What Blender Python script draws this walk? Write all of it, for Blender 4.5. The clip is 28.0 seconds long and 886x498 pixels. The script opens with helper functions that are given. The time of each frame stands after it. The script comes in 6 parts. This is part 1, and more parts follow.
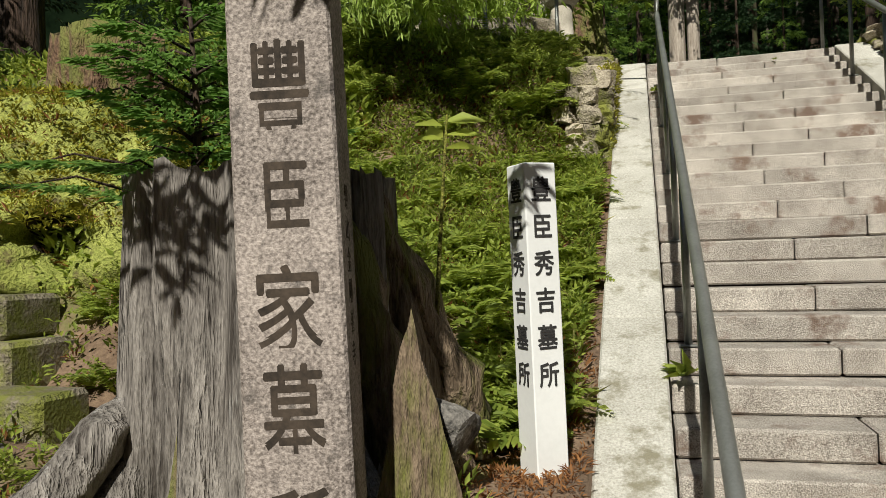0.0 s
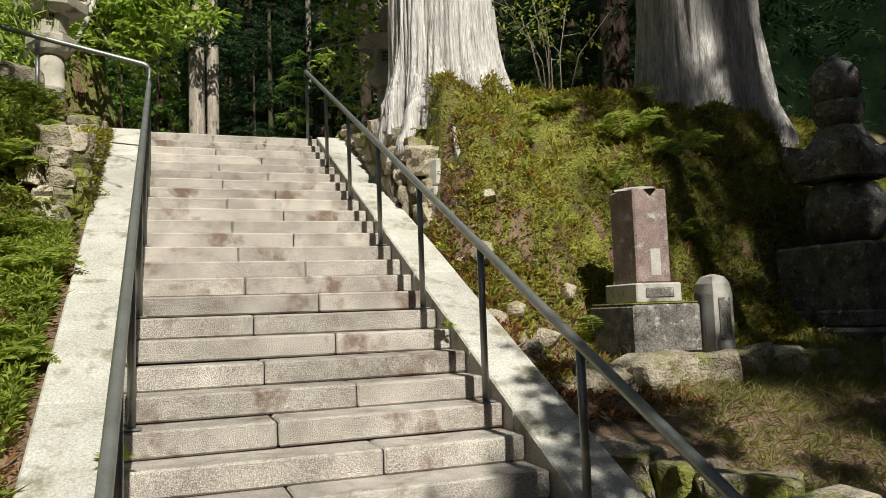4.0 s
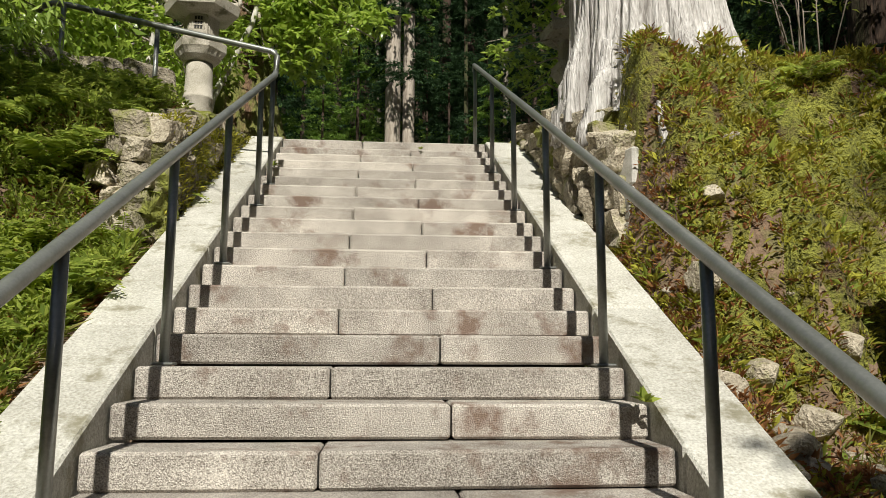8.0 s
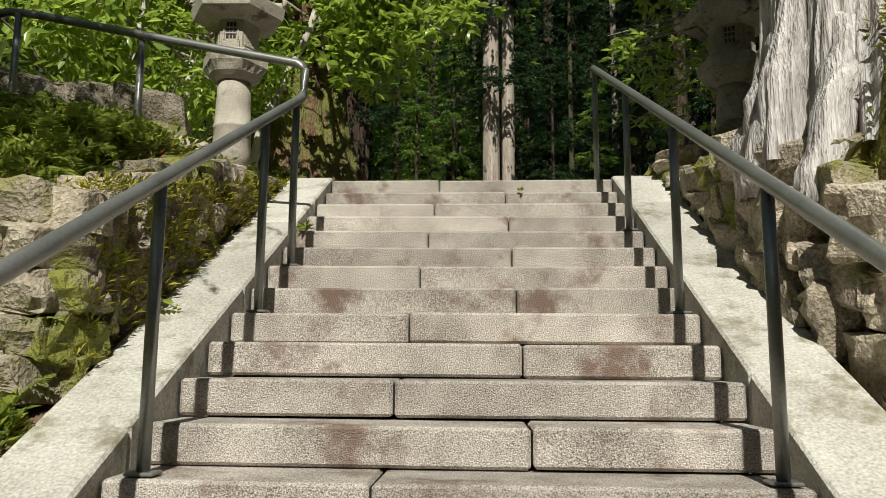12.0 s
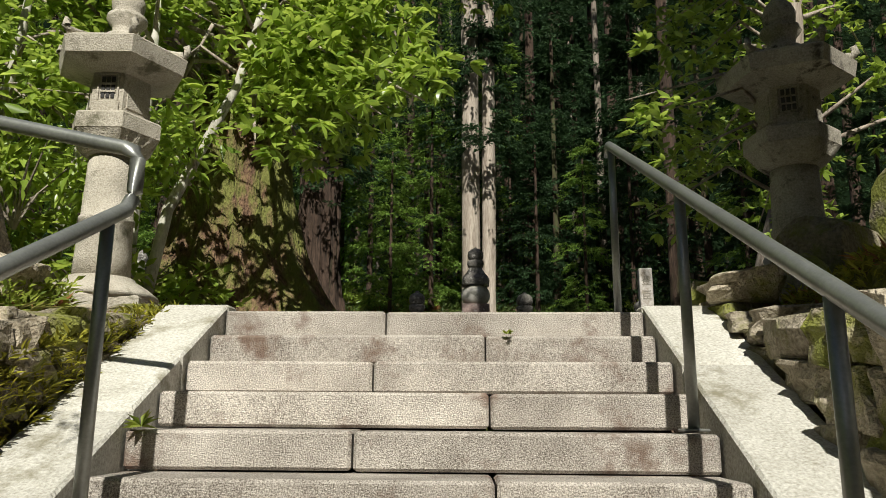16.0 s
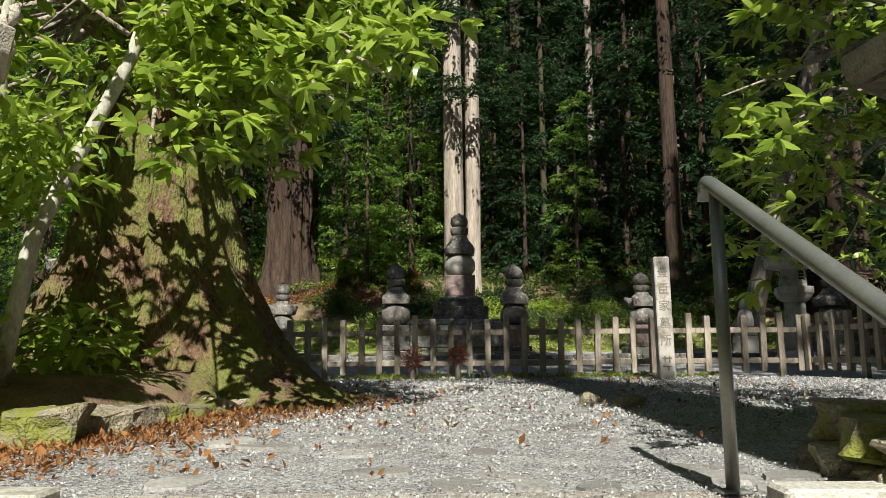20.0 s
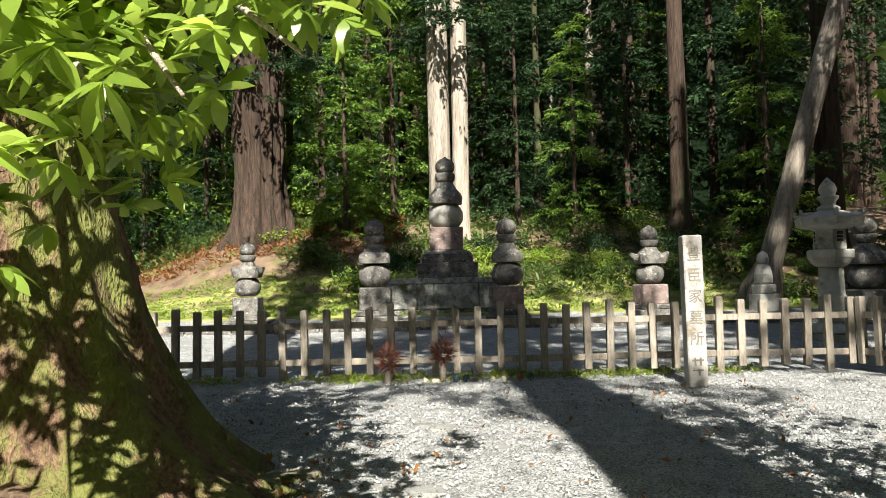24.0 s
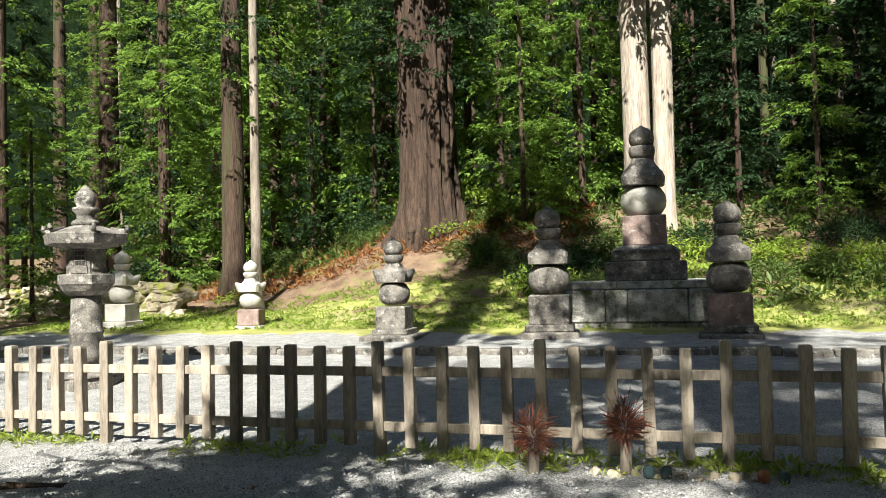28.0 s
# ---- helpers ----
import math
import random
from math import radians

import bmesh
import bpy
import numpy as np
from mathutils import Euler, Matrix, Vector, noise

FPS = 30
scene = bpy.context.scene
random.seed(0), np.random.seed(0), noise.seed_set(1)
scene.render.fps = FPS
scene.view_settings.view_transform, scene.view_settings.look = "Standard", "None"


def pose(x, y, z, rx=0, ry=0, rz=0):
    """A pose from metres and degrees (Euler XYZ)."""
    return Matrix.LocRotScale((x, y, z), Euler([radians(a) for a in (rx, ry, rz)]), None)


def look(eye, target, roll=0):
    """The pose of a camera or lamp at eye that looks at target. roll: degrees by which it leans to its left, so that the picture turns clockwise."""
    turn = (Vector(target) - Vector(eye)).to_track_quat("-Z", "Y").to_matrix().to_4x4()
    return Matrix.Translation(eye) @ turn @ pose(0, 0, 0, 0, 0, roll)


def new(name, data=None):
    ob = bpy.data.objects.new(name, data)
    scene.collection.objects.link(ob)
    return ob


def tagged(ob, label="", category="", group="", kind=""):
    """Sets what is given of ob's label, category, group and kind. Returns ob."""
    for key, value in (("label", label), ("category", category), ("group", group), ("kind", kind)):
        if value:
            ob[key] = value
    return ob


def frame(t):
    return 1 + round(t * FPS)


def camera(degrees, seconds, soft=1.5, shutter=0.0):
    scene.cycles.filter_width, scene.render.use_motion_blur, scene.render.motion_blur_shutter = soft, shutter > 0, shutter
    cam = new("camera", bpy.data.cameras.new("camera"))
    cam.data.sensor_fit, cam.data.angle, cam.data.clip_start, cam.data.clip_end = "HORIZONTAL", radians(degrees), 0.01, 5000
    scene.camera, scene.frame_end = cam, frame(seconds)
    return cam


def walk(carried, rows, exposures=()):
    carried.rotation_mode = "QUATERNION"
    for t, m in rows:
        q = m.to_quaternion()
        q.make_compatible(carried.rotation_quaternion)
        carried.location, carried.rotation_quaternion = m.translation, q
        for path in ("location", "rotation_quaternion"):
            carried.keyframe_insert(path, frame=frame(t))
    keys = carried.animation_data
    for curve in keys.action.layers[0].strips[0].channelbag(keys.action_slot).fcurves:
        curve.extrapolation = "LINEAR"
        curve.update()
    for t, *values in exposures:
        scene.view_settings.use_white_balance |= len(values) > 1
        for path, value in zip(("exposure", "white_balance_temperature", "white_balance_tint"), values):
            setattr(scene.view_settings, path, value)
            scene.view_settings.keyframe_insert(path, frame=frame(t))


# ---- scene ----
cam = camera(60.45, 28.0, soft=0.65)
EXPOSURES = [(0.0, 0.18), (2.5, 0.2), (4.0, 0.34), (7.0, 0.42), (9.0, 0.22), (13.0, 0.15), (16.0, 0.35), (18.0, 0.48), (20.0, 0.72), (21.5, 1.0), (23.5, 1.42), (28.0, 1.52)]
PATH = [
    (0, (0.122, 0.305, 1.534), (-0.389, 2.238, 1.577), -1.7),
    (0.5, (0.137, 0.337, 1.511), (-0.294, 2.29, 1.525), -1.6),
    (1, (0.135, 0.343, 1.511), (-0.221, 2.312, 1.498), -1.4),
    (1.5, (0.13, 0.345, 1.514), (-0.137, 2.327, 1.484), -1.2),
    (2, (0.134, 0.353, 1.508), (0.013, 2.349, 1.478), -1.2),
    (2.5, (0.167, 0.364, 1.508), (0.265, 2.362, 1.487), -1.2),
    (3, (0.319, 0.337, 1.524), (0.721, 2.296, 1.519), -1.6),
    (3.5, (0.427, 0.29, 1.525), (1.123, 2.165, 1.573), -2.0),
    (4, (0.518, 0.293, 1.596), (1.201, 2.165, 1.769), -2.1),
    (4.5, (0.579, 0.328, 1.703), (1.093, 2.231, 2.043), -1.2),
    (6.5, (0.806, 0.787, 1.758), (1.055, 2.652, 2.437), -3.1),
    (7, (1.025, 1.228, 1.692), (1.308, 3.153, 2.156), -1.4),
    (7.5, (1.201, 1.76, 1.645), (1.455, 3.714, 1.988), 0.0),
    (8, (1.306, 2.295, 1.682), (1.47, 4.267, 1.968), 0.2),
    (8.5, (1.396, 2.793, 1.819), (1.443, 4.773, 2.091), -0.8),
    (9, (1.362, 3.092, 1.888), (1.328, 5.074, 2.156), -1.5),
    (9.5, (1.352, 3.368, 2.036), (1.271, 5.349, 2.298), -1.3),
    (10, (1.421, 3.622, 2.148), (1.317, 5.603, 2.41), -0.8),
    (10.5, (1.374, 3.875, 2.276), (1.256, 5.853, 2.547), -0.2),
    (11, (1.482, 4.083, 2.357), (1.369, 6.059, 2.645), -0.0),
    (11.5, (1.492, 4.335, 2.474), (1.383, 6.309, 2.773), 0.2),
    (12, (1.443, 4.546, 2.618), (1.336, 6.521, 2.912), 0.4),
    (12.5, (1.512, 4.805, 2.685), (1.394, 6.781, 2.973), 0.6),
    (13, (1.472, 5.023, 2.79), (1.353, 6.996, 3.096), 0.4),
    (13.5, (1.479, 5.23, 2.969), (1.368, 7.194, 3.33), -0.0),
    (15.5, (1.506, 6.15, 3.359), (1.457, 8.098, 3.811), 0.4),
    (16, (1.508, 6.415, 3.504), (1.451, 8.368, 3.933), 0.3),
    (16.5, (1.509, 6.682, 3.622), (1.441, 8.635, 4.045), 0.6),
    (17, (1.446, 6.902, 3.796), (1.376, 8.855, 4.22), 0.5),
    (17.5, (1.495, 7.151, 3.932), (1.423, 9.104, 4.356), 0.3),
    (18, (1.467, 7.424, 4.033), (1.406, 9.381, 4.44), 0.0),
    (18.5, (1.527, 7.71, 4.147), (1.484, 9.674, 4.521), -0.1),
    (19, (1.485, 7.975, 4.251), (1.456, 9.946, 4.586), -0.2),
    (19.5, (1.471, 8.02, 4.355), (1.457, 9.996, 4.663), 0.1),
    (20, (1.451, 8.15, 4.487), (1.444, 10.13, 4.773), -0.5),
    (20.5, (1.418, 8.411, 4.678), (1.419, 10.394, 4.944), -0.3),
    (21, (1.483, 8.749, 4.815), (1.494, 10.734, 5.064), 0.3),
    (21.5, (1.443, 9.083, 4.976), (1.477, 11.069, 5.209), 0.1),
    (23.5, (1.511, 9.869, 5.334), (1.547, 11.863, 5.479), -0.8),
    (24, (1.564, 10.134, 5.415), (1.583, 12.132, 5.498), -1.3),
    (24.5, (1.623, 10.46, 5.514), (1.609, 12.46, 5.548), -1.8),
    (25, (1.611, 10.877, 5.617), (1.559, 12.876, 5.622), -1.9),
    (25.5, (1.73, 11.328, 5.615), (1.617, 13.325, 5.613), -1.9),
    (26, (1.764, 11.796, 5.619), (1.585, 13.788, 5.622), -2.0),
    (26.5, (1.797, 12.281, 5.655), (1.581, 14.269, 5.667), -2.1),
    (27, (1.918, 12.793, 5.651), (1.656, 14.776, 5.675), -2.3),
    (27.5, (1.891, 13.261, 5.648), (1.554, 15.232, 5.692), -2.1),
    (28, (1.789, 13.719, 5.673), (1.281, 15.653, 5.742), -1.4),
]
walk(cam, [(t, look(eye, target, roll)) for t, eye, target, roll in PATH], exposures=EXPOSURES)

# ---- build ----
import itertools
from math import sin, cos, pi, hypot, exp, sqrt, atan2

rnd = random.Random(7)

# ---------- light ----------
SUN_EL, SUN_AZ = 43.0, 178.5
world = bpy.data.worlds.new("world")
scene.world = world
world.use_nodes = True
wn = world.node_tree
sky = wn.nodes.new("ShaderNodeTexSky")
sky.sky_type = 'NISHITA'
sky.sun_disc = False
sky.sun_elevation = radians(SUN_EL)
sky.sun_rotation = radians(SUN_AZ)
wn.links.new(sky.outputs[0], wn.nodes["Background"].inputs[0])
wn.nodes["Background"].inputs[1].default_value = 0.052
sun_data = bpy.data.lights.new("sun", 'SUN')
sun_data.energy = 5.0
sun_data.angle = radians(0.6)
sun_data.color = (0.98, 0.96, 0.87)
sun = new("sun", sun_data)
sun_dir = Vector((sin(radians(SUN_AZ)) * cos(radians(SUN_EL)), cos(radians(SUN_AZ)) * cos(radians(SUN_EL)), sin(radians(SUN_EL))))
sun.matrix_world = look(sun_dir * 60, (0, 0, 0))


# ---------- materials ----------
def mat(name, c1, c2, s1=3.0, s2=60.0, rough=0.85, bump=0.3, c3=None, s3=1.2, t3=0.55, metal=0.0, isl=0.0, fine=None, fdist=0.004, spec=0.35, rand=0.0, stretch=(1, 1, 1)):
    """Two scales of mottling between c1 and c2, stains of c3, grain relief."""
    m = bpy.data.materials.new(name)
    m.use_nodes = True
    nt = m.node_tree
    N, L = nt.nodes.new, nt.links.new
    b = nt.nodes["Principled BSDF"]
    b.inputs["Roughness"].default_value = rough
    b.inputs["Metallic"].default_value = metal
    b.inputs["Specular IOR Level"].default_value = spec
    geo = N("ShaderNodeNewGeometry")
    mp = N("ShaderNodeMapping")
    mp.inputs["Scale"].default_value = stretch
    L(geo.outputs["Position"], mp.inputs["Vector"])

    def noi(s, d=4.0, r=0.6):
        n = N("ShaderNodeTexNoise")
        n.inputs["Scale"].default_value = s
        n.inputs["Detail"].default_value = d
        n.inputs["Roughness"].default_value = r
        L(mp.outputs[0], n.inputs["Vector"])
        return n

    n1, n2 = noi(s1), noi(s2, 3.0)
    add = N("ShaderNodeMath")
    add.operation = 'MULTIPLY_ADD'
    L(n2.outputs[0], add.inputs[0])
    add.inputs[1].default_value = 0.55 if fine is None else fine
    L(n1.outputs[0], add.inputs[2])
    ramp = N("ShaderNodeMapRange")
    k = 0.55 if fine is None else fine
    ramp.inputs[1].default_value = 0.36 + 0.36 * k
    ramp.inputs[2].default_value = 0.64 + 0.64 * k
    L(add.outputs[0], ramp.inputs[0])
    mix = N("ShaderNodeMix")
    mix.data_type = 'RGBA'
    mix.inputs[6].default_value = (*c1, 1)
    mix.inputs[7].default_value = (*c2, 1)
    L(ramp.outputs[0], mix.inputs[0])
    col = mix.outputs[2]
    if c3 is not None:
        n3 = noi(s3, 6.0, 0.7)
        r3 = N("ShaderNodeMapRange")
        r3.inputs[1].default_value = t3
        r3.inputs[2].default_value = t3 + 0.12
        L(n3.outputs[0], r3.inputs[0])
        m3 = N("ShaderNodeMix")
        m3.data_type = 'RGBA'
        L(r3.outputs[0], m3.inputs[0])
        L(col, m3.inputs[6])
        m3.inputs[7].default_value = (*c3, 1)
        col = m3.outputs[2]
    if isl or rand:
        hv = N("ShaderNodeHueSaturation")
        src = geo.outputs["Random Per Island"]
        if rand:
            src = N("ShaderNodeObjectInfo").outputs["Random"]
        mr = N("ShaderNodeMapRange")
        a = isl or rand
        mr.inputs[3].default_value = 1 - a
        mr.inputs[4].default_value = 1 + a
        L(src, mr.inputs[0])
        L(mr.outputs[0], hv.inputs["Value"])
        L(col, hv.inputs["Color"])
        col = hv.outputs[0]
    L(col, b.inputs["Base Color"])
    if bump:
        bp = N("ShaderNodeBump")
        bp.inputs["Strength"].default_value = bump
        bp.inputs["Distance"].default_value = fdist
        L(add.outputs[0], bp.inputs["Height"])
        L(bp.outputs[0], b.inputs["Normal"])
    return m


def leaf_mat(name, c1, c2, through_light=0.45, rough=0.45, spec=0.4):
    """Leaf: glossy face, light passing through, each leaf of its own shade."""
    m = bpy.data.materials.new(name)
    m.use_nodes = True
    nt = m.node_tree
    N, L = nt.nodes.new, nt.links.new
    b = nt.nodes["Principled BSDF"]
    b.inputs["Roughness"].default_value = rough
    b.inputs["Specular IOR Level"].default_value = spec
    geo = N("ShaderNodeNewGeometry")
    nz = N("ShaderNodeTexNoise")
    nz.inputs["Scale"].default_value = 0.9
    L(geo.outputs["Position"], nz.inputs["Vector"])
    ad = N("ShaderNodeMath")
    ad.operation = 'MULTIPLY_ADD'
    L(nz.outputs[0], ad.inputs[0])
    ad.inputs[1].default_value = 0.8
    L(geo.outputs["Random Per Island"], ad.inputs[2])
    rg = N("ShaderNodeMapRange")
    rg.inputs[1].default_value = 0.25
    rg.inputs[2].default_value = 1.45
    L(ad.outputs[0], rg.inputs[0])
    mix = N("ShaderNodeMix")
    mix.data_type = 'RGBA'
    mix.inputs[6].default_value = (*c1, 1)
    mix.inputs[7].default_value = (*c2, 1)
    L(rg.outputs[0], mix.inputs[0])
    L(mix.outputs[2], b.inputs["Base Color"])
    tr = N("ShaderNodeBsdfTranslucent")
    hs = N("ShaderNodeHueSaturation")
    hs.inputs["Value"].default_value = 1.5
    hs.inputs["Hue"].default_value = 0.485
    L(mix.outputs[2], hs.inputs["Color"])
    L(hs.outputs[0], tr.inputs[0])
    ms = N("ShaderNodeMixShader")
    ms.inputs[0].default_value = through_light
    L(b.outputs[0], ms.inputs[1])
    L(tr.outputs[0], ms.inputs[2])
    L(ms.outputs[0], nt.nodes["Material Output"].inputs[0])
    return m


M_STEP = mat("step granite", (0.14, 0.115, 0.092), (0.74, 0.675, 0.595), 3.0, 170, 0.85, 0.9, (0.21, 0.145, 0.11), 2.6, 0.54, rand=0.13, fine=2.2, fdist=0.006)
M_COPE = mat("coping granite", (0.33, 0.31, 0.26), (0.62, 0.60, 0.54), 2.5, 80, 0.85, 0.8, (0.24, 0.22, 0.155), 3.4, 0.53, rand=0.10, fine=1.8, fdist=0.006)
M_STEEL = mat("rail steel", (0.20, 0.205, 0.19), (0.30, 0.305, 0.285), 5, 90, 0.38, 0.05, metal=0.6, spec=0.5)
M_BARK = mat("cedar bark", (0.24, 0.215, 0.195), (0.76, 0.725, 0.69), 11, 60, 0.95, 1.0, (0.16, 0.17, 0.09), 1.0, 0.72, stretch=(1, 1, 0.09), fine=0.9, fdist=0.03)
# bark kept near black: the forest's shade is put into its colour
M_BARK_RED = mat("shade-darkened red cedar bark", (0.016, 0.011, 0.008), (0.105, 0.066, 0.046), 8, 45, 0.95, 1.0, (0.07, 0.075, 0.03), 0.9, 0.55, stretch=(1, 1, 0.08), fine=0.8, fdist=0.06)
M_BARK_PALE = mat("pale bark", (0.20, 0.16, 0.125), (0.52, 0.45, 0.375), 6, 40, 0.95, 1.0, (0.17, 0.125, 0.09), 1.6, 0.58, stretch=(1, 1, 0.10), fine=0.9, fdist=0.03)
M_MOSSBARK = mat("mossy bark", (0.06, 0.032, 0.02), (0.27, 0.165, 0.10), 5, 40, 0.95, 1.0, (0.165, 0.17, 0.045), 2.6, 0.43, stretch=(1, 1, 0.4), fine=1.0, fdist=0.05)
M_STONE = mat("lantern stone", (0.29, 0.26, 0.20), (0.56, 0.51, 0.43), 3, 90, 0.9, 0.9, (0.14, 0.13, 0.085), 3.2, 0.545, fine=1.0, fdist=0.012)
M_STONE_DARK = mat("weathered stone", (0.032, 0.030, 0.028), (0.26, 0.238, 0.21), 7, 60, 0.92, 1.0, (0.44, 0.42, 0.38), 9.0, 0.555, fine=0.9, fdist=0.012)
M_SIGN = mat("worn pale sign stone", (0.34, 0.31, 0.28), (0.58, 0.54, 0.50), 4, 80, 0.9, 0.7, (0.22, 0.18, 0.14), 3.0, 0.58, fine=1.0, fdist=0.008)
M_STONE_SPOT = mat("spotted lantern stone", (0.20, 0.18, 0.14), (0.46, 0.42, 0.35), 3, 80, 0.9, 0.9, (0.07, 0.06, 0.05), 7.0, 0.55, fine=1.0, fdist=0.012)
M_STONE_PALE = mat("pale tomb stone", (0.30, 0.28, 0.25), (0.50, 0.48, 0.43), 4, 70, 0.9, 0.6, (0.12, 0.12, 0.09), 2.2, 0.58, fdist=0.008)
M_STONE_RED = mat("reddish stone", (0.12, 0.085, 0.072), (0.34, 0.25, 0.225), 6, 70, 0.9, 0.8, (0.44, 0.42, 0.38), 8.0, 0.56, fine=0.9, fdist=0.01)
M_PILLAR = mat("speckled granite", (0.11, 0.09, 0.078), (0.50, 0.43, 0.385), 3, 95, 0.85, 0.8, (0.11, 0.095, 0.085), 9.0, 0.57, fine=1.8)
# near black: the shade inside the mound's hollow is put into the colour
M_HOLE = mat("hollow with shade put into its colour", (0.012, 0.009, 0.006), (0.04, 0.028, 0.02), 6, 40, 1.0, 0.6)
M_CARVE = mat("darkened carving", (0.022, 0.017, 0.013), (0.075, 0.055, 0.04), 9, 70, 0.9, 0.3)
# black of the letters; also paints the shade in the lantern windows
M_INK_SHADE = mat("black letters and window shade", (0.02, 0.02, 0.02), (0.045, 0.042, 0.04), 5, 60, 0.8, 0.1)
M_LICHEN_INK = mat("worn dark carving", (0.13, 0.12, 0.10), (0.30, 0.27, 0.22), 14, 60, 0.9, 0.3)
M_WHITE = mat("white painted wood", (0.74, 0.74, 0.72), (0.82, 0.82, 0.80), 2, 40, 0.55, 0.05)
M_WOOD = mat("weathered fence wood", (0.15, 0.125, 0.10), (0.41, 0.35, 0.28), 6, 60, 0.9, 0.7, (0.46, 0.45, 0.40), 9, 0.66, rand=0.22, stretch=(1, 1, 0.2), fdist=0.01)
M_STUMP = mat("grey weathered stump wood", (0.06, 0.05, 0.042), (0.36, 0.325, 0.29), 6, 34, 0.92, 1.0, (0.58, 0.58, 0.56), 5.0, 0.62, stretch=(1.6, 1.6, 0.16), fine=0.9, fdist=0.05)
M_SOIL = mat("forest soil with moss", (0.09, 0.055, 0.035), (0.25, 0.17, 0.11), 2.5, 40, 0.95, 1.0, (0.13, 0.155, 0.035), 0.9, 0.52, fdist=0.03)
M_MOSS = mat("moss", (0.075, 0.075, 0.016), (0.33, 0.33, 0.055), 3.5, 45, 0.95, 1.0, (0.095, 0.055, 0.032), 2.6, 0.50, fine=1.2, fdist=0.05)
M_GRAVEL = mat("grey gravel", (0.17, 0.166, 0.16), (0.72, 0.71, 0.69), 5.0, 60, 0.9, 1.0, (0.22, 0.20, 0.17), 1.3, 0.64, fine=2.6, fdist=0.025)
M_ROCK = mat("wall rock", (0.19, 0.155, 0.105), (0.55, 0.48, 0.37), 5, 50, 0.92, 1.0, (0.19, 0.19, 0.05), 2.4, 0.53, rand=0.25, fine=0.9, fdist=0.03)
M_ROCK_MOSS = mat("mossy rock", (0.11, 0.09, 0.065), (0.36, 0.31, 0.23), 5, 50, 0.94, 1.0, (0.19, 0.20, 0.04), 3.0, 0.45, rand=0.2, fine=0.9, fdist=0.03)
M_PATCH = mat("mortared pale stone", (0.34, 0.32, 0.28), (0.55, 0.53, 0.49), 3, 70, 0.9, 0.6, (0.12, 0.11, 0.08), 3.5, 0.57, rand=0.1, fdist=0.01)
# lighter copy of M_MOSS: sunlight on the mound is put into the colour
M_MOSS_LIT = mat("moss with sunlight in its colour", (0.16, 0.19, 0.035), (0.46, 0.48, 0.12), 2.5, 45, 0.95, 1.0, (0.12, 0.08, 0.045), 2.4, 0.53, fine=1.0, fdist=0.03)
M_SLAB = mat("mossy split wood", (0.075, 0.05, 0.03), (0.27, 0.20, 0.135), 6, 40, 0.95, 1.0, (0.15, 0.155, 0.035), 3.4, 0.50, stretch=(1.4, 1.4, 0.22), fine=1.0, fdist=0.04)
M_FLAG = mat("worn path stone", (0.13, 0.125, 0.115), (0.33, 0.32, 0.295), 4, 80, 0.85, 0.6, rand=0.25, fine=1.2, fdist=0.006)
M_LAWN = mat("moss with sunlight in its colour lawn", (0.14, 0.155, 0.04), (0.40, 0.40, 0.12), 1.6, 60, 0.95, 0.9, (0.36, 0.29, 0.18), 0.55, 0.56, fdist=0.03)
M_CHIP = mat("gravel chip", (0.17, 0.166, 0.16), (0.56, 0.55, 0.53), 40, 160, 0.85, 0.2, isl=0.3)
M_PLAT = mat("mossy platform stone", (0.055, 0.055, 0.048), (0.54, 0.53, 0.485), 6, 50, 0.92, 0.9, (0.10, 0.115, 0.035), 3.2, 0.54, fine=0.6, fdist=0.02)
M_BARK_WHITE = mat("pale smooth bark", (0.24, 0.22, 0.17), (0.60, 0.58, 0.51), 5, 50, 0.9, 0.5, (0.13, 0.15, 0.06), 2.2, 0.58, stretch=(1, 1, 0.5), fdist=0.01)
M_BARK_GREY = mat("grey twig bark", (0.10, 0.08, 0.06), (0.34, 0.29, 0.24), 6, 40, 0.95, 0.8, stretch=(1, 1, 0.15), fdist=0.02)
M_JAR = mat("blue glazed jar", (0.03, 0.06, 0.075), (0.09, 0.14, 0.15), 8, 40, 0.25, 0.0, spec=0.5)
M_CLAY = mat("red clay", (0.28, 0.10, 0.05), (0.40, 0.17, 0.09), 8, 40, 0.8, 0.1)
L_CEDAR = leaf_mat("cedar needles", (0.011, 0.028, 0.012), (0.050, 0.098, 0.038), 0.3, 0.6, 0.15)
L_BRIGHT = leaf_mat("bright evergreen leaf", (0.12, 0.205, 0.026), (0.35, 0.47, 0.08), 0.5, 0.30, 0.5)
L_FERN = leaf_mat("fern leaf", (0.10, 0.16, 0.022), (0.38, 0.45, 0.085), 0.5, 0.55, 0.3)
L_CYPRESS = leaf_mat("light cypress sprays", (0.05, 0.115, 0.02), (0.235, 0.37, 0.07), 0.45, 0.6, 0.2)
L_SPRAY = leaf_mat("hanging cypress sprays", (0.20, 0.30, 0.05), (0.44, 0.56, 0.15), 0.5, 0.6, 0.25)
L_SAP = leaf_mat("young cypress sprays", (0.06, 0.14, 0.028), (0.18, 0.33, 0.07), 0.45, 0.55, 0.25)
L_SHRUB = leaf_mat("undergrowth leaf", (0.035, 0.07, 0.018), (0.13, 0.19, 0.045), 0.4, 0.5, 0.3)
L_GRASS = leaf_mat("grass blade", (0.16, 0.18, 0.04), (0.36, 0.34, 0.12), 0.45, 0.6, 0.2)
L_MOSS = leaf_mat("moss tip", (0.12, 0.125, 0.014), (0.42, 0.40, 0.06), 0.3, 0.8, 0.1)
